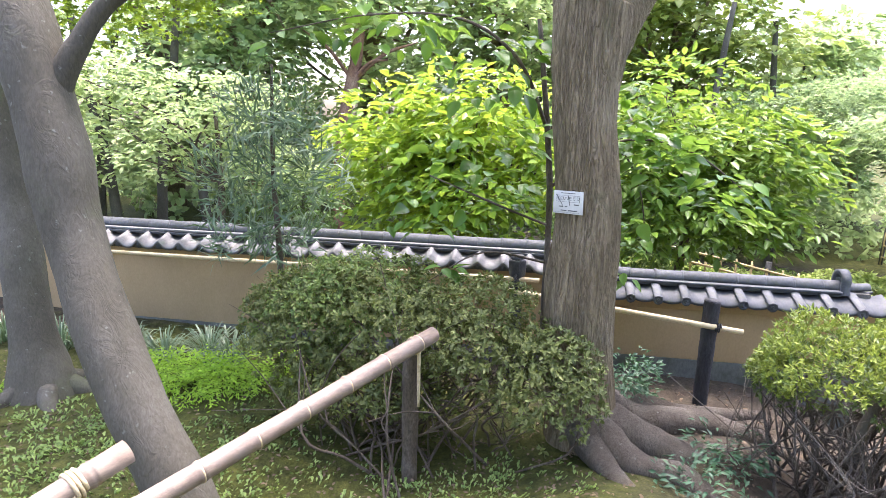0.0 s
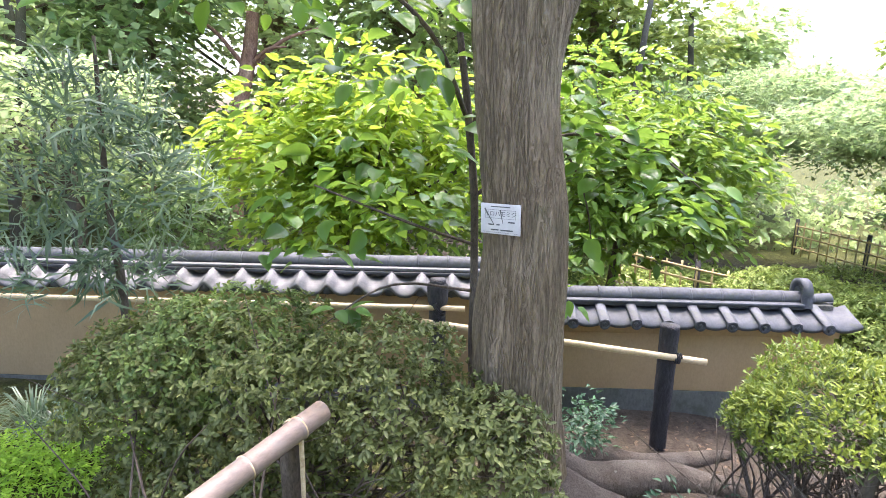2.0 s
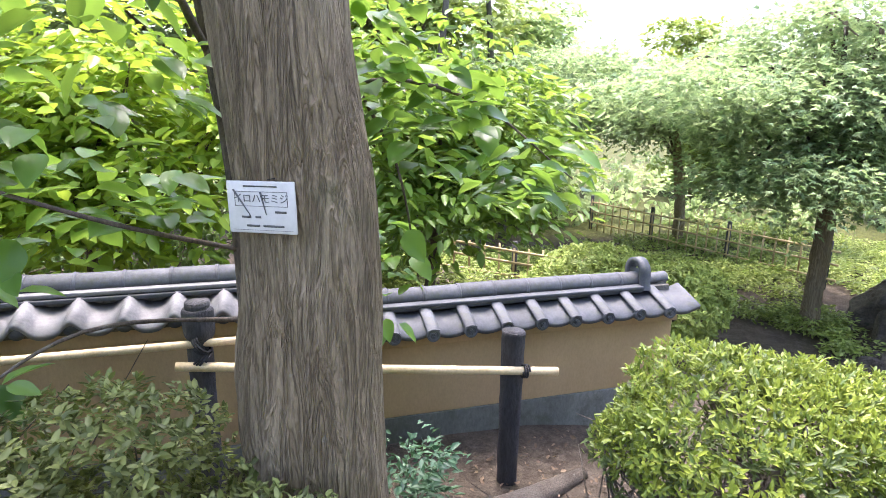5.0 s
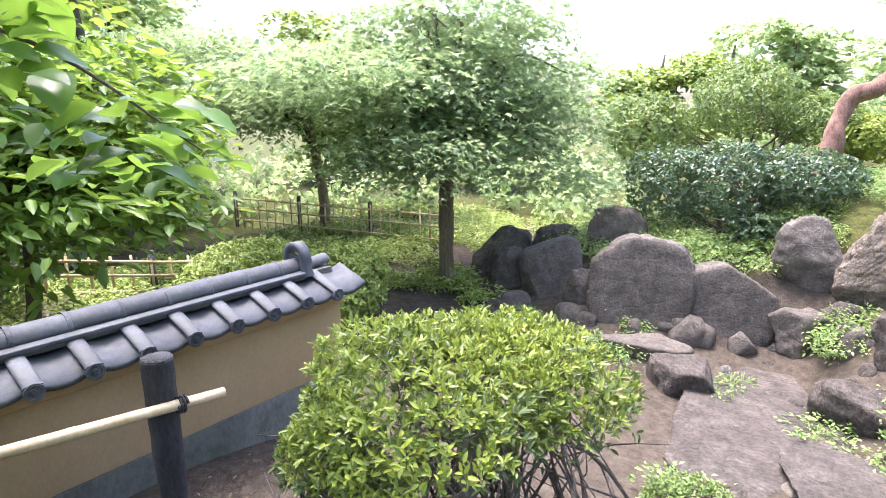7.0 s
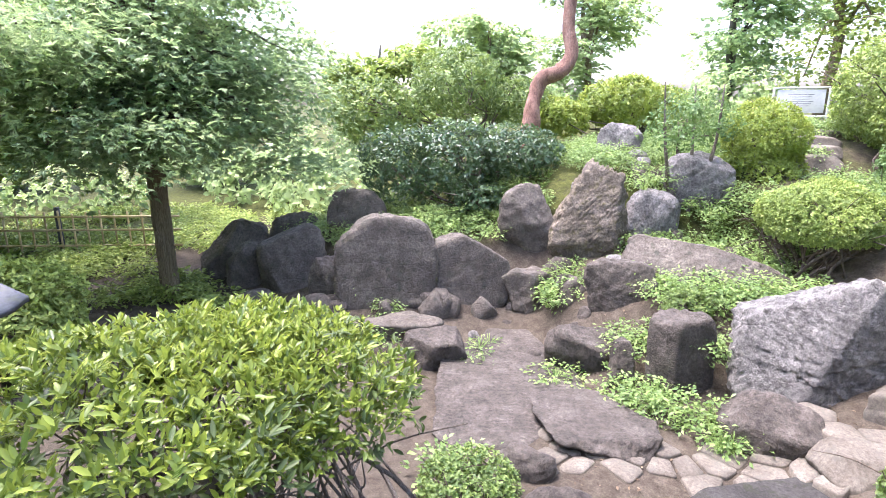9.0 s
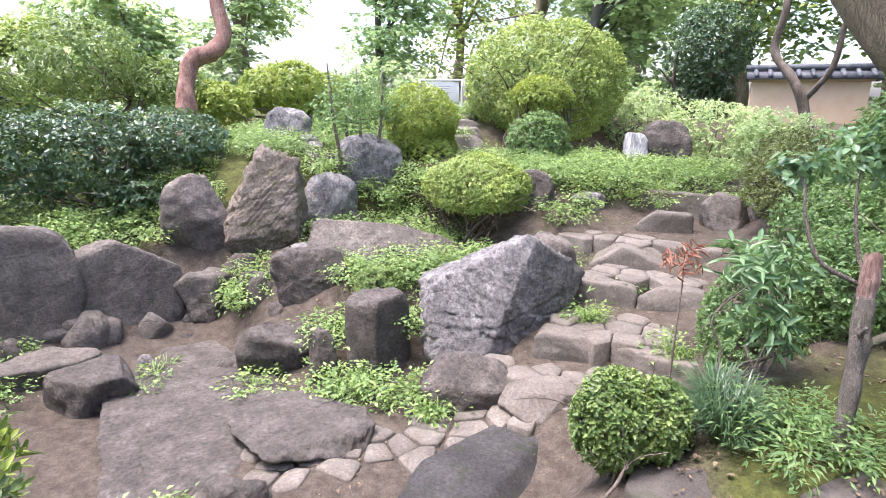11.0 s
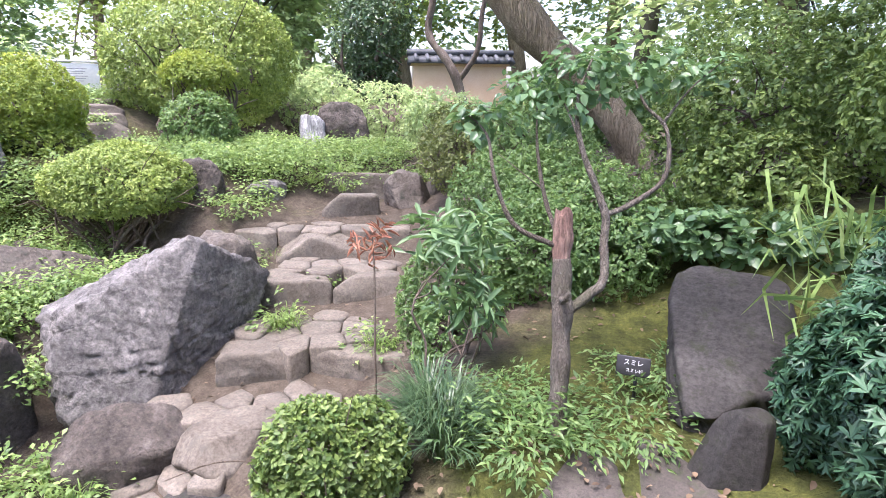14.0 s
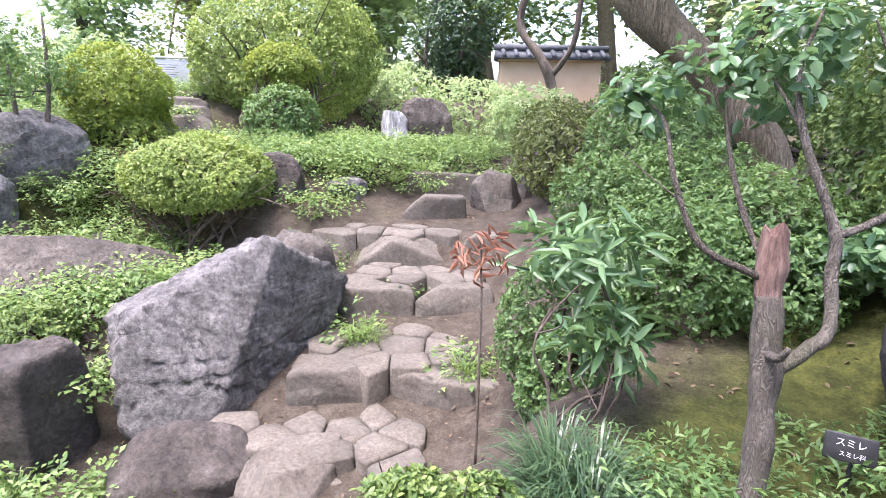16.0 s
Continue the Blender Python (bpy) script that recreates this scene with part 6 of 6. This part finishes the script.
pave(6.6, -2.85, 0.61, -0.79, 0.75, 1.3, 0.2, 600, 0.006, 0.03, base=-0.94)
pave(2.85, 0.3, 0.95, 0.3, 1.4, 0.5, 0.3, 700, 0.016, 0.004, None, SLAB_DARK)


# ---- far woods ----
def far_tree(name, x, y, h, spread, material, seed, label, bark, sprays=True, count=700, low=0.25, leaf=(0.3, 0.22), lean=0.0):
    g = ground(x, y)
    r = np.random.default_rng(seed)
    t = thing(name, x, y, g, label, "tree", "far trees")
    rad = 0.05 + h * 0.014
    sway = r.normal(size=4) * h * 0.035
    part("trunk", tube([(x, y, g - 0.3, rad * 1.3), (x + sway[0], y + sway[1], g + h * 0.3, rad), (x + sway[2] + lean, y + sway[3], g + h * 0.62, rad * 0.75), (x + lean * 1.5, y, g + h * 0.95, rad * 0.25)], 12, 6, 0.08, 0.04, seed), bark, t)
    blobs = []
    for i in range(9):
        f = low + (1 - low) * (i + 0.5) / 9
        a = r.uniform(0, 6.28)
        w = spread * (1.15 - 0.75 * abs(f - 0.6))
        blobs.append((x + math.cos(a) * w * 0.5, y + math.sin(a) * w * 0.5, g + h * f, w * 0.65, w * 0.65, h * 0.1))
    B = np.array(blobs)
    for piece in [tube([(x + sway[0], y + sway[1], g + h * r.uniform(0.3, 0.6), rad * 0.5), (*((b[:3] + [x, y, g + h * 0.5]) / 2 + r.normal(size=3) * 0.2), rad * 0.3), (*(b[:3] + b[3:] * r.normal(size=3) * 0.4), rad * 0.1)], 6, 4) for b in B]:
        part("branch", piece, bark, t)
    part("crown", fans(B, count, 13, leaf[0], leaf[1], seed, spread * 0.28, "diamond", 0.35, 0.2, 0.9), material, t)
    return t


q = random.Random(5)
spots = [(-9, 12, 9), (-7, 15, 10), (-4.5, 14, 9), (-6, 19, 12), (-2, 18, 11), (1, 15, 8), (3, 19, 11), (5.5, 15, 8), (7, 20, 11), (10, 17, 6), (14, 20, 6.5), (18, 17, 6), (20, 11, 5),
         (-11, 8, 8), (-12, 14, 10), (24, 6, 5), (22, 2, 4.2), (26, -2, 6), (24, -7, 6.5), (27, -12, 11), (21, -13, 10), (17, -13, 9), (13, -14, 10), (9.5, -15, 11), (6, -14, 10), (3, -13, 10), (0, -12, 9), (16, -18, 13), (8, -20, 13), (22, -19, 13), (2, -18, 12), (-3, -10, 8), (29, 4, 6), (14.5, -9.5, 6)]
for i, (x, y, h) in enumerate(spots):
    mat_i = (LEAF_WOODS, LEAF_WOODS, LEAF_MAPLE, LEAF_LIGHT)[i % 4]
    far_tree("woodland_tree", x, y, h, h * 0.32, mat_i, 300 + i, "tall woodland tree with a light green crown", BARK if i % 3 else BARK_SMOOTH, count=640 if y > 5 else 420, low=0.1 if y > 8 or x > 18 else 0.2, leaf=(0.25, 0.17))
# undergrowth that nobody could count
under = []
for i in range(70):
    a = q.uniform(-2.2, 2.4)
    d = q.uniform(13, 24)
    x, y = 3 + d * math.sin(a + 0.55), 1 + d * math.cos(a + 0.55)
    if 12 < x < 20 and -7 < y < 3:
        continue
    under.append((x, y, ground(x, y) + q.uniform(0.1, 0.7), q.uniform(1.0, 2.2), q.uniform(1.0, 2.2), q.uniform(0.6, 1.3)))
u_ob = new("undergrowth", mesh_of("undergrowth", *sprigs(under, 9000, 6, 0.2, 0.12, 77, shell=0.5, gaps=0.1)))
u_ob.data.materials.append(LEAF_WOODS)
tagged(u_ob, "light green undergrowth of the surrounding woods", "undergrowth", kind="stuff")

# a far red pine and slim pale trunks behind the wall
fp = thing("pine_tree", -2.2, 11.9, ground(-2.2, 11.9), "far pine with a pale reddish bare trunk", "tree", "far trees")
part("trunk", tube([(-2.2, 11.9, -1.2, 0.13), (-2.2, 11.95, -0.2, 0.12), (-2.15, 12.2, 1.2, 0.12), (-1.95, 12.4, 2.2, 0.13), (-1.8, 12.5, 3.2, 0.1)], 14, 8, 0.08, 0.06, 401), BARK_PINE, fp)
for i, e in enumerate(((-0.6, 12.6, 3.0), (-3.0, 12.6, 3.2), (-1.2, 12.2, 2.6))):
    part("branch", tube([(-1.95, 12.4, 2.2, 0.05), (*((np.array(e) + [-1.95, 12.4, 2.2]) / 2 + [0, 0, 0.15]), 0.035), (*e, 0.015)], 8, 5, 0.1, 0, 402 + i), BARK_PINE, fp)
for i, (x, y, lean_x) in enumerate(((-6.6, 11.5, -0.4), (-5.6, 11.2, 0.5), (-4.9, 11.8, -0.5), (-7.4, 12.2, 0.6), (5.2, 12.6, 0.4), (7.9, 13.6, -0.4))):
    g = ground(x, y)
    t = thing("slim_tree", x, y, g, "slim pale bare trunk among the woods", "tree", "slim trunks")
    part("trunk", tube([(x, y, g - 0.2, 0.1), (x + lean_x * 0.3, y, g + 1.5, 0.09), (x + lean_x, y, g + 3.2, 0.075), (x + lean_x * 1.6, y, g + 5.5, 0.05)], 12, 7, 0.08, 0.03, 410 + i), BARK_SMOOTH, t)


# ---- writing, plates and signs ----
def lettering(text, size, material, parent, place, name="lettering", spacing=1.0):
    """Flat raised characters from the built-in font, centred at a pose."""
    cu = bpy.data.curves.new(name, "FONT")
    cu.body, cu.size, cu.align_x, cu.align_y, cu.extrude, cu.space_character = text, size, "CENTER", "CENTER", 0.0006, spacing
    tmp = new(name, cu)
    bpy.context.view_layer.update()
    me = bpy.data.meshes.new_from_object(tmp.evaluated_get(bpy.context.evaluated_depsgraph_get()))
    bpy.data.objects.remove(tmp)
    me.materials.clear()
    ob = part(name, me, material, parent)
    ob.matrix_basis = place
    return ob


def slab_at(place, w, h, d, bevel=0.004):
    v, f = box_shape(-w / 2, w / 2, -h / 2, h / 2, -d, 0, bevel)
    m = np.array(place)
    return v @ m[:3, :3].T + m[:3, 3], f


def bars(parent, place, rows, material, name="print_line"):
    for cx, cy, w, h in rows:
        part(name, slab_at(place @ pose(cx, cy, 0.001), w, h, 0.0015, 0.0), material, parent)


plate_at = look((0.812, 3.715, 0.985), (0.812 + 0.3, 3.715 + 0.35, 0.985)) @ pose(0, 0, 0, 0, 0, 1.5)
plate = thing("name_plate", 0.8, 3.725, 0.985, "white plastic tree name plate wired to the maple trunk", "sign")
face = part("plate", slab_at(plate_at, 0.215, 0.149, 0.005), PLATE, plate)
lettering("イロハモミジ", 0.029, INK, face, plate_at @ pose(0.0, 0.024, 0.0012))
bars(face, plate_at, [(0, 0.0445, 0.165, 0.0012), (0, 0.0035, 0.165, 0.0012), (-0.0825, 0.024, 0.0012, 0.041), (0.0825, 0.024, 0.0012, 0.041), (0, 0.06, 0.105, 0.004), (-0.05, -0.028, 0.03, 0.006), (-0.012, -0.028, 0.018, 0.006), (0.06, -0.012, 0.035, 0.006), (-0.03, -0.053, 0.042, 0.006), (0.035, -0.053, 0.066, 0.006), (0, -0.0655, 0.19, 0.0008)], INK)
part("wire", tube([(0.83, 3.7, 1.065, 0.0015), (0.92, 3.69, 1.08, 0.0015), (0.98, 3.71, 1.085, 0.0015)], 5, 5), ROPE, plate)
for a, b in (((-0.085, 0.05), (-0.035, -0.025)), ((0.0, 0.045), (0.015, -0.02))):
    pa, pb = plate_at @ Vector((*a, 0.002)), plate_at @ Vector((*b, 0.002))
    part("smear", tube([(*pa, 0.003), (*((pa + pb) / 2), 0.0022), (*pb, 0.0012)], 5, 3), INK, plate, "dark smear across the plate")

lab_at = look((2.745, -0.6, -0.672), (2.745 + 0.1, -0.6 - 0.6, -0.672 - 0.22))
lab = thing("plant_label", 2.74, -0.63, ground(2.74, -0.63), "small black plant label with white letters on a stake", "sign")
face = part("plate", slab_at(lab_at, 0.142, 0.085, 0.006), LABEL_DARK, lab)
lettering("スミレ", 0.028, LABEL_INK, face, lab_at @ pose(0, 0.014, 0.001))
lettering("スミレ科", 0.018, LABEL_INK, face, lab_at @ pose(0.006, -0.02, 0.001))
part("stake", tube([(2.735, -0.625, -1.0, 0.008), (2.735, -0.625, -0.68, 0.008)], 8, 2), LABEL_DARK, lab)

board = thing("notice_board", 18.2, -6.5, ground(18.2, -6.5), "white notice board in a white tube frame on the bank", "sign")
bd = look((18.2, -6.5, 0.88), (18.2 + 1.5, -6.5 - 0.85, 0.88))
face = part("panel", slab_at(bd, 1.15, 0.62, 0.02, 0.01), PLATE, board)
bars(face, bd, [(0, 0.18 - 0.06 * i, 0.62 - 0.1 * (i % 3), 0.018) for i in range(6)], POST_TOP)
for sx in (-0.66, 0.66):
    foot, head = bd @ Vector((sx, -0.75, 0)), bd @ Vector((sx, 0.36, 0))
    part("leg", tube([(*foot, 0.03), (*((foot + head) / 2), 0.03), (*head, 0.03)], 10, 3), PLATE, board)
pa, pb = bd @ Vector((-0.66, 0.36, 0)), bd @ Vector((0.66, 0.36, 0))
part("top_tube", tube([(*pa, 0.03), (*((pa + pb) / 2), 0.03), (*pb, 0.03)], 10, 3), PLATE, board)
pa, pb = bd @ Vector((-0.66, -0.4, 0)), bd @ Vector((0.66, -0.4, 0))
part("lower_tube", tube([(*pa, 0.03), (*((pa + pb) / 2), 0.03), (*pb, 0.03)], 10, 3), PLATE, board)

# ---- far piece of ochre wall with a tiled roof ----
hut = thing("wall_end", 8.4, -8.65, ground(8.4, -8.65), "far end of a pale ochre wall under grey roof tiles", "wall")
hx = math.degrees(math.atan2(-0.77, -1.0))
def hut_box(x0, x1, y0, y1, z0, z1, b=0.01):
    return placed(box_shape(x0, x1, y0, y1, z0, z1, b), 8.98, -8.25, 0, hx)
part("plaster_face", hut_box(0, 1.9, 0, 0.4, -0.8, 1.05), PLASTER_PALE, hut)
part("cornice", hut_box(-0.05, 1.95, -0.05, 0.45, 1.05, 1.12), PLASTER_PALE, hut)
for i in range(9):
    for k, y0 in enumerate((-0.14, 0.54)):
        pts = [(0.05 + i * 0.235, y0, 1.13, 0.045), (0.05 + i * 0.235, 0.2, 1.26, 0.045)]
        part("roll_tile", placed(tube(pts, 8, 2), 8.98, -8.25, 0, hx), TILE, hut)
part("roof_bed", placed((np.array([(-0.1, -0.16, 1.1), (2.05, -0.16, 1.1), (2.05, 0.2, 1.25), (-0.1, 0.2, 1.25), (-0.1, 0.56, 1.1), (2.05, 0.56, 1.1), (-0.1, 0.2, 1.05), (2.05, 0.2, 1.05)]), [np.array([[0, 1, 2, 3], [3, 2, 5, 4], [0, 6, 7, 1], [6, 4, 5, 7]]), np.array([[0, 3, 6], [3, 4, 6], [1, 7, 2], [2, 7, 5]])]), 8.98, -8.25, 0, hx), TILE, hut)
part("ridge_tile", placed(tube([(-0.12, 0.2, 1.31, 0.06), (2.07, 0.2, 1.31, 0.06)], 10, 2), 8.98, -8.25, 0, hx), TILE, hut)

# ---- bamboo trellis fences in the distance ----
def trellis(a, b, height, label):
    a, b = np.array(a, float), np.array(b, float)
    n = np.linalg.norm(b - a)
    u = (b - a) / n
    t = thing("bamboo_fence", a[0], a[1], ground(a[0], a[1]), label, "fence", "bamboo fences")
    k = 0
    while k * 0.24 < n:
        p = a + u * k * 0.24
        g = ground(p[0], p[1])
        part("upright", tube([(p[0], p[1], g - 0.1, 0.017), (p[0], p[1], g + height * (1.0 + 0.04 * math.sin(k * 2.1)), 0.017)], 7, 1), BAMBOO_FENCE, t)
        if k % 8 == 0:
            part("post", tube([(p[0] + 0.03, p[1] + 0.03, g - 0.2, 0.045), (p[0] + 0.03, p[1] + 0.03, g + height + 0.08, 0.045)], 10, 1), POST, t, "dark log post")
        k += 1
    for f in (0.25, 0.6, 0.9):
        pts = [a + u * n * q for q in np.linspace(0, 1, 9)]
        part("crossbar", tube([(p[0] - 0.02, p[1] - 0.02, ground(p[0], p[1]) + height * f, 0.02) for p in pts], 8, 1), BAMBOO_FENCE, t)
    return t


trellis((10.6, 13.6), (11.1, 7.7), 0.8, "low bamboo trellis fence with dark posts")
trellis((3.6, 9.9), (6.8, 9.0), 0.62, "low bamboo fence behind the wall")

# ---- grasses, ferns and ground plants ----
def tufts(name, spots, count, length, width, material, seed, label, category="grass", lean=0.6, group=""):
    for i, (x, y) in enumerate(spots):
        z = ground(x, y)
        ob = new(name, mesh_of(name, *tuft(0, 0, 0, count, length, width, seed + i, lean, length * 0.25)))
        ob.data.materials.append(material)
        ob.location = (x, y, z - 0.01)
        tagged(ob, label, category, group)


tufts("grass_tuft", [(3.42, 0.0), (3.5, -0.12), (3.36, -0.1), (3.3, 0.08)], 230, 0.3, 0.006, LEAF_DARK, 900, "dense dark green grass tuft in the bed", lean=0.9, group="dark grass tufts")
tufts("grass_tuft", [(-2.5, 4.85), (-2.15, 5.0), (-2.85, 4.9), (-3.6, 5.1), (-1.9, 4.9), (-4.2, 5.2)], 120, 0.42, 0.012, LEAF_NARROW, 920, "arching bluish grass tuft at the wall's foot", lean=1.0, group="bluish grass tufts")


def fern_patch(name, blobs, count, per, length, width, material, seed, label, category="fern"):
    B = np.asarray(blobs, float)
    x, y = B[:, 0].mean(), B[:, 1].mean()
    v, f = fans(B, count, per, length, width, seed, 0.14, "diamond", 0.0, 0.2, 3)
    ob = new(name, mesh_of(name, v - [x, y, ground(x, y)], f))
    ob.data.materials.append(material)
    ob.location = (x, y, ground(x, y))
    return tagged(ob, label, category, kind="stuff")


def low(x, y, rx, ry, rz):
    return (x, y, ground(x, y) + rz * 0.6, rx, ry, rz)


fern_patch("fern_patch", [low(-2.0, 4.3, 0.5, 0.3, 0.2), low(-1.75, 4.55, 0.4, 0.28, 0.16), low(-2.3, 4.45, 0.4, 0.25, 0.16), low(-1.35, 4.7, 0.25, 0.2, 0.14), low(-3.7, 4.0, 0.3, 0.3, 0.14)], 620, 12, 0.045, 0.014, LEAF_FERN, 930, "bright fresh green ferns on the mossy lawn")
fern_patch("fern_patch", [low(3.0, -0.05, 0.28, 0.2, 0.12), low(2.75, -0.35, 0.25, 0.22, 0.1), low(2.65, -0.8, 0.25, 0.2, 0.1), low(3.2, -0.3, 0.2, 0.2, 0.1)], 330, 10, 0.042, 0.014, LEAF_MID, 931, "soft green ferns round the small tree")
fern_patch("weeds", [low(1.95, 3.55, 0.25, 0.2, 0.16), low(1.6, 3.2, 0.2, 0.2, 0.12), low(1.55, 4.35, 0.2, 0.2, 0.3)], 180, 8, 0.06, 0.025, LEAF_IVY, 932, "dark leafy weeds among the maple roots", "weeds")
weeds = []
for x, y, r in ((7.0, 0.15, 0.5), (6.2, 0.75, 0.35), (7.2, 0.7, 0.4), (7.6, -0.4, 0.5), (7.0, 1.6, 0.3), (5.9, 0.45, 0.3), (5.6, 0.4, 0.2), (8.6, 1.3, 0.4), (8.4, 0.4, 0.4), (7.3, -1.0, 0.5), (8.6, -0.9, 0.5), (8.5, -2.6, 0.6), (7.9, -3.4, 0.6), (8.2, -4.2, 0.7), (7.4, -4.6, 0.6), (9.4, -4.6, 0.6), (9.2, -0.5, 0.4), (10.4, -1.3, 0.5), (10.9, 0.4, 0.7), (12.2, 0.2, 0.9), (13.4, -0.6, 1.0), (13.2, -2.0, 1.0), (12.0, -1.6, 0.8), (10.3, 3.0, 0.7), (10.6, 4.9, 0.7), (11.4, 4.0, 0.8), (9.9, 2.2, 0.4), (10.0, 3.8, 0.4), (6.6, -4.6, 0.5), (9.6, -2.6, 0.5), (14.3, -3.6, 1.0), (12.6, -3.6, 0.8), (5.0, 2.6, 0.3), (4.8, -1.5, 0.2), (6.6, -1.3, 0.25), (5.75, -1.35, 0.15), (7.5, -0.1, 0.5), (6.5, 1.0, 0.3), (8.9, 1.2, 0.4), (9.3, 0.2, 0.5), (8.9, -1.7, 0.5), (7.0, -1.9, 0.4), (9.7, 4.2, 0.4), (9.6, 3.1, 0.4), (10.9, 2.0, 0.6), (11.6, -0.6, 0.6), (7.9, 0.3, 0.4), (7.5, -2.5, 0.4), (7.7, -3.1, 0.4), (8.2, -3.0, 0.5), (8.9, -2.3, 0.3), (9.4, -1.5, 0.5), (9.6, -0.9, 0.5), (9.2, -1.1, 0.4), (7.3, -3.9, 0.4), (8.6, -3.7, 0.5), (9.0, -4.1, 0.5), (8.0, -5.0, 0.5), (7.4, -5.2, 0.5), (6.75, -1.7, 0.25), (10.1, -0.2, 0.5), (10.8, -2.6, 0.4), (5.9, -2.0, 0.12)):
    weeds.append(low(x, y, r, r, 0.13 + 0.08 * r))
scatter = random.Random(77)
for _ in range(70):
    x, y, r = scatter.uniform(7.4, 13.5), scatter.uniform(-5.0, 5.5), scatter.uniform(0.12, 0.35)
    weeds.append(low(x, y, r, r, 0.09 + 0.08 * r))
undergrowth = []
for _ in range(60):
    x, y, r = scatter.uniform(8.6, 15.0), scatter.uniform(5.6, 12.0), scatter.uniform(0.25, 0.6)
    undergrowth.append(low(x, y, r, r, 0.12 + 0.1 * r))
for _ in range(45):
    x, y, r = scatter.uniform(2.5, 8.5), scatter.uniform(8.3, 11.5), scatter.uniform(0.25, 0.55)
    undergrowth.append(low(x, y, r, r, 0.12 + 0.1 * r))
fern_patch("undergrowth", undergrowth, 14000, 7, 0.08, 0.034, LEAF_LIGHT, 934, "low green undergrowth beneath the maples by the fence", "ground cover")
fern_patch("ground_cover", weeds, 20000, 8, 0.05, 0.028, LEAF_CREEPER, 933, "light green weeds and creepers between the rocks", "ground cover")
grasses = join(*[tuft(x + q.gauss(0, r * 0.5), y + q.gauss(0, r * 0.5), ground(x, y), 26, 0.22, 0.008, i, 0.9, 0.05) for i, (x, y, r) in enumerate([(a, b, c) for a, b, c, *_ in [(w[0], w[1], w[3]) for w in weeds] for _ in range(4)])])
ob = new("wild_grass", mesh_of("wild_grass", *grasses))
ob.data.materials.append(LEAF_GRASS)
tagged(ob, "thin wild grass blades between rocks", "grass", kind="stuff")

shrub("broad_leaf_plant", [(3.58, -0.52, -0.55, 0.17, 0.17, 0.17), (3.6, -0.62, -0.2, 0.16, 0.16, 0.1), (4.0, -1.0, -0.35, 0.24, 0.2, 0.12)], LEAF_WHORL, 46, 8, (0.13, 0.03), 940, "evergreen plant with whorls of long glossy leaves", "plant", (3.62, -0.6), 7, 0.01, shell=0.9, open_up=0.3, droop=0.3)
sap = thing("red_sapling", 3.98, -0.36, ground(3.98, -0.36), "thin bare sapling with withered reddish leaves", "sapling")
part("stem", tube([(3.98, -0.36, -1.15, 0.007), (4.02, -0.42, -0.75, 0.006), (4.06, -0.48, -0.45, 0.005), (4.1, -0.52, -0.2, 0.003)], 7, 6, 0.1, 0, 941), BARK_DARK, sap)
part("leaf_whorl", sprigs([(4.08, -0.5, -0.27, 0.1, 0.1, 0.09)], 14, 5, 0.07, 0.014, 942, shell=0.9, droop=0.5), LEAF_RED, sap)

# dry leaves on the lawn and under the hedge
def litter(n, x0, x1, y0, y1, seed):
    r = np.random.default_rng(seed)
    x, y = r.uniform(x0, x1, n), r.uniform(y0, y1, n)
    p = np.column_stack([x, y, ground_array(x, y) + 0.012 + 0.012 * r.random(n)])
    d = unit(np.column_stack([r.normal(size=(n, 2)), r.normal(size=n) * 0.25]))
    nn = unit(np.column_stack([r.normal(size=(n, 2)) * 0.4, np.ones(n)]))
    L = r.uniform(0.018, 0.045, n)
    return leaves(p, d, nn, L, L * 0.5, "oval", 0.2)


ob = new("leaf_litter", mesh_of("leaf_litter", *join(litter(4600, -4.5, 1.5, 1.8, 5.2, 1), litter(700, 1.2, 3.2, 3.0, 4.8, 2), litter(700, 1.6, 3.5, -1.6, 0.5, 3), litter(1300, 4.2, 8, -4.5, 2.8, 4))))
ob.data.materials.append(LITTER)
tagged(ob, "scattered dry brown fallen leaves", "leaf litter", kind="stuff")
clover = fans([(-2.2, 3.3, -0.62, 2.0, 1.3, 0.03), (0.2, 3.2, -0.85, 0.8, 0.5, 0.03)], 900, 6, 0.03, 0.02, 955, 0.08, "diamond", 0.35)
cx = clover[0]
cx[:, 2] = ground_array(cx[:, 0], cx[:, 1]) + 0.015 + 0.02 * (np.arange(len(cx)) % 4 > 0)
ob = new("moss_plants", mesh_of("moss_plants", *clover))
ob.data.materials.append(LEAF_GRASS)
tagged(ob, "tiny green plants growing through the moss", "ground cover", kind="stuff")
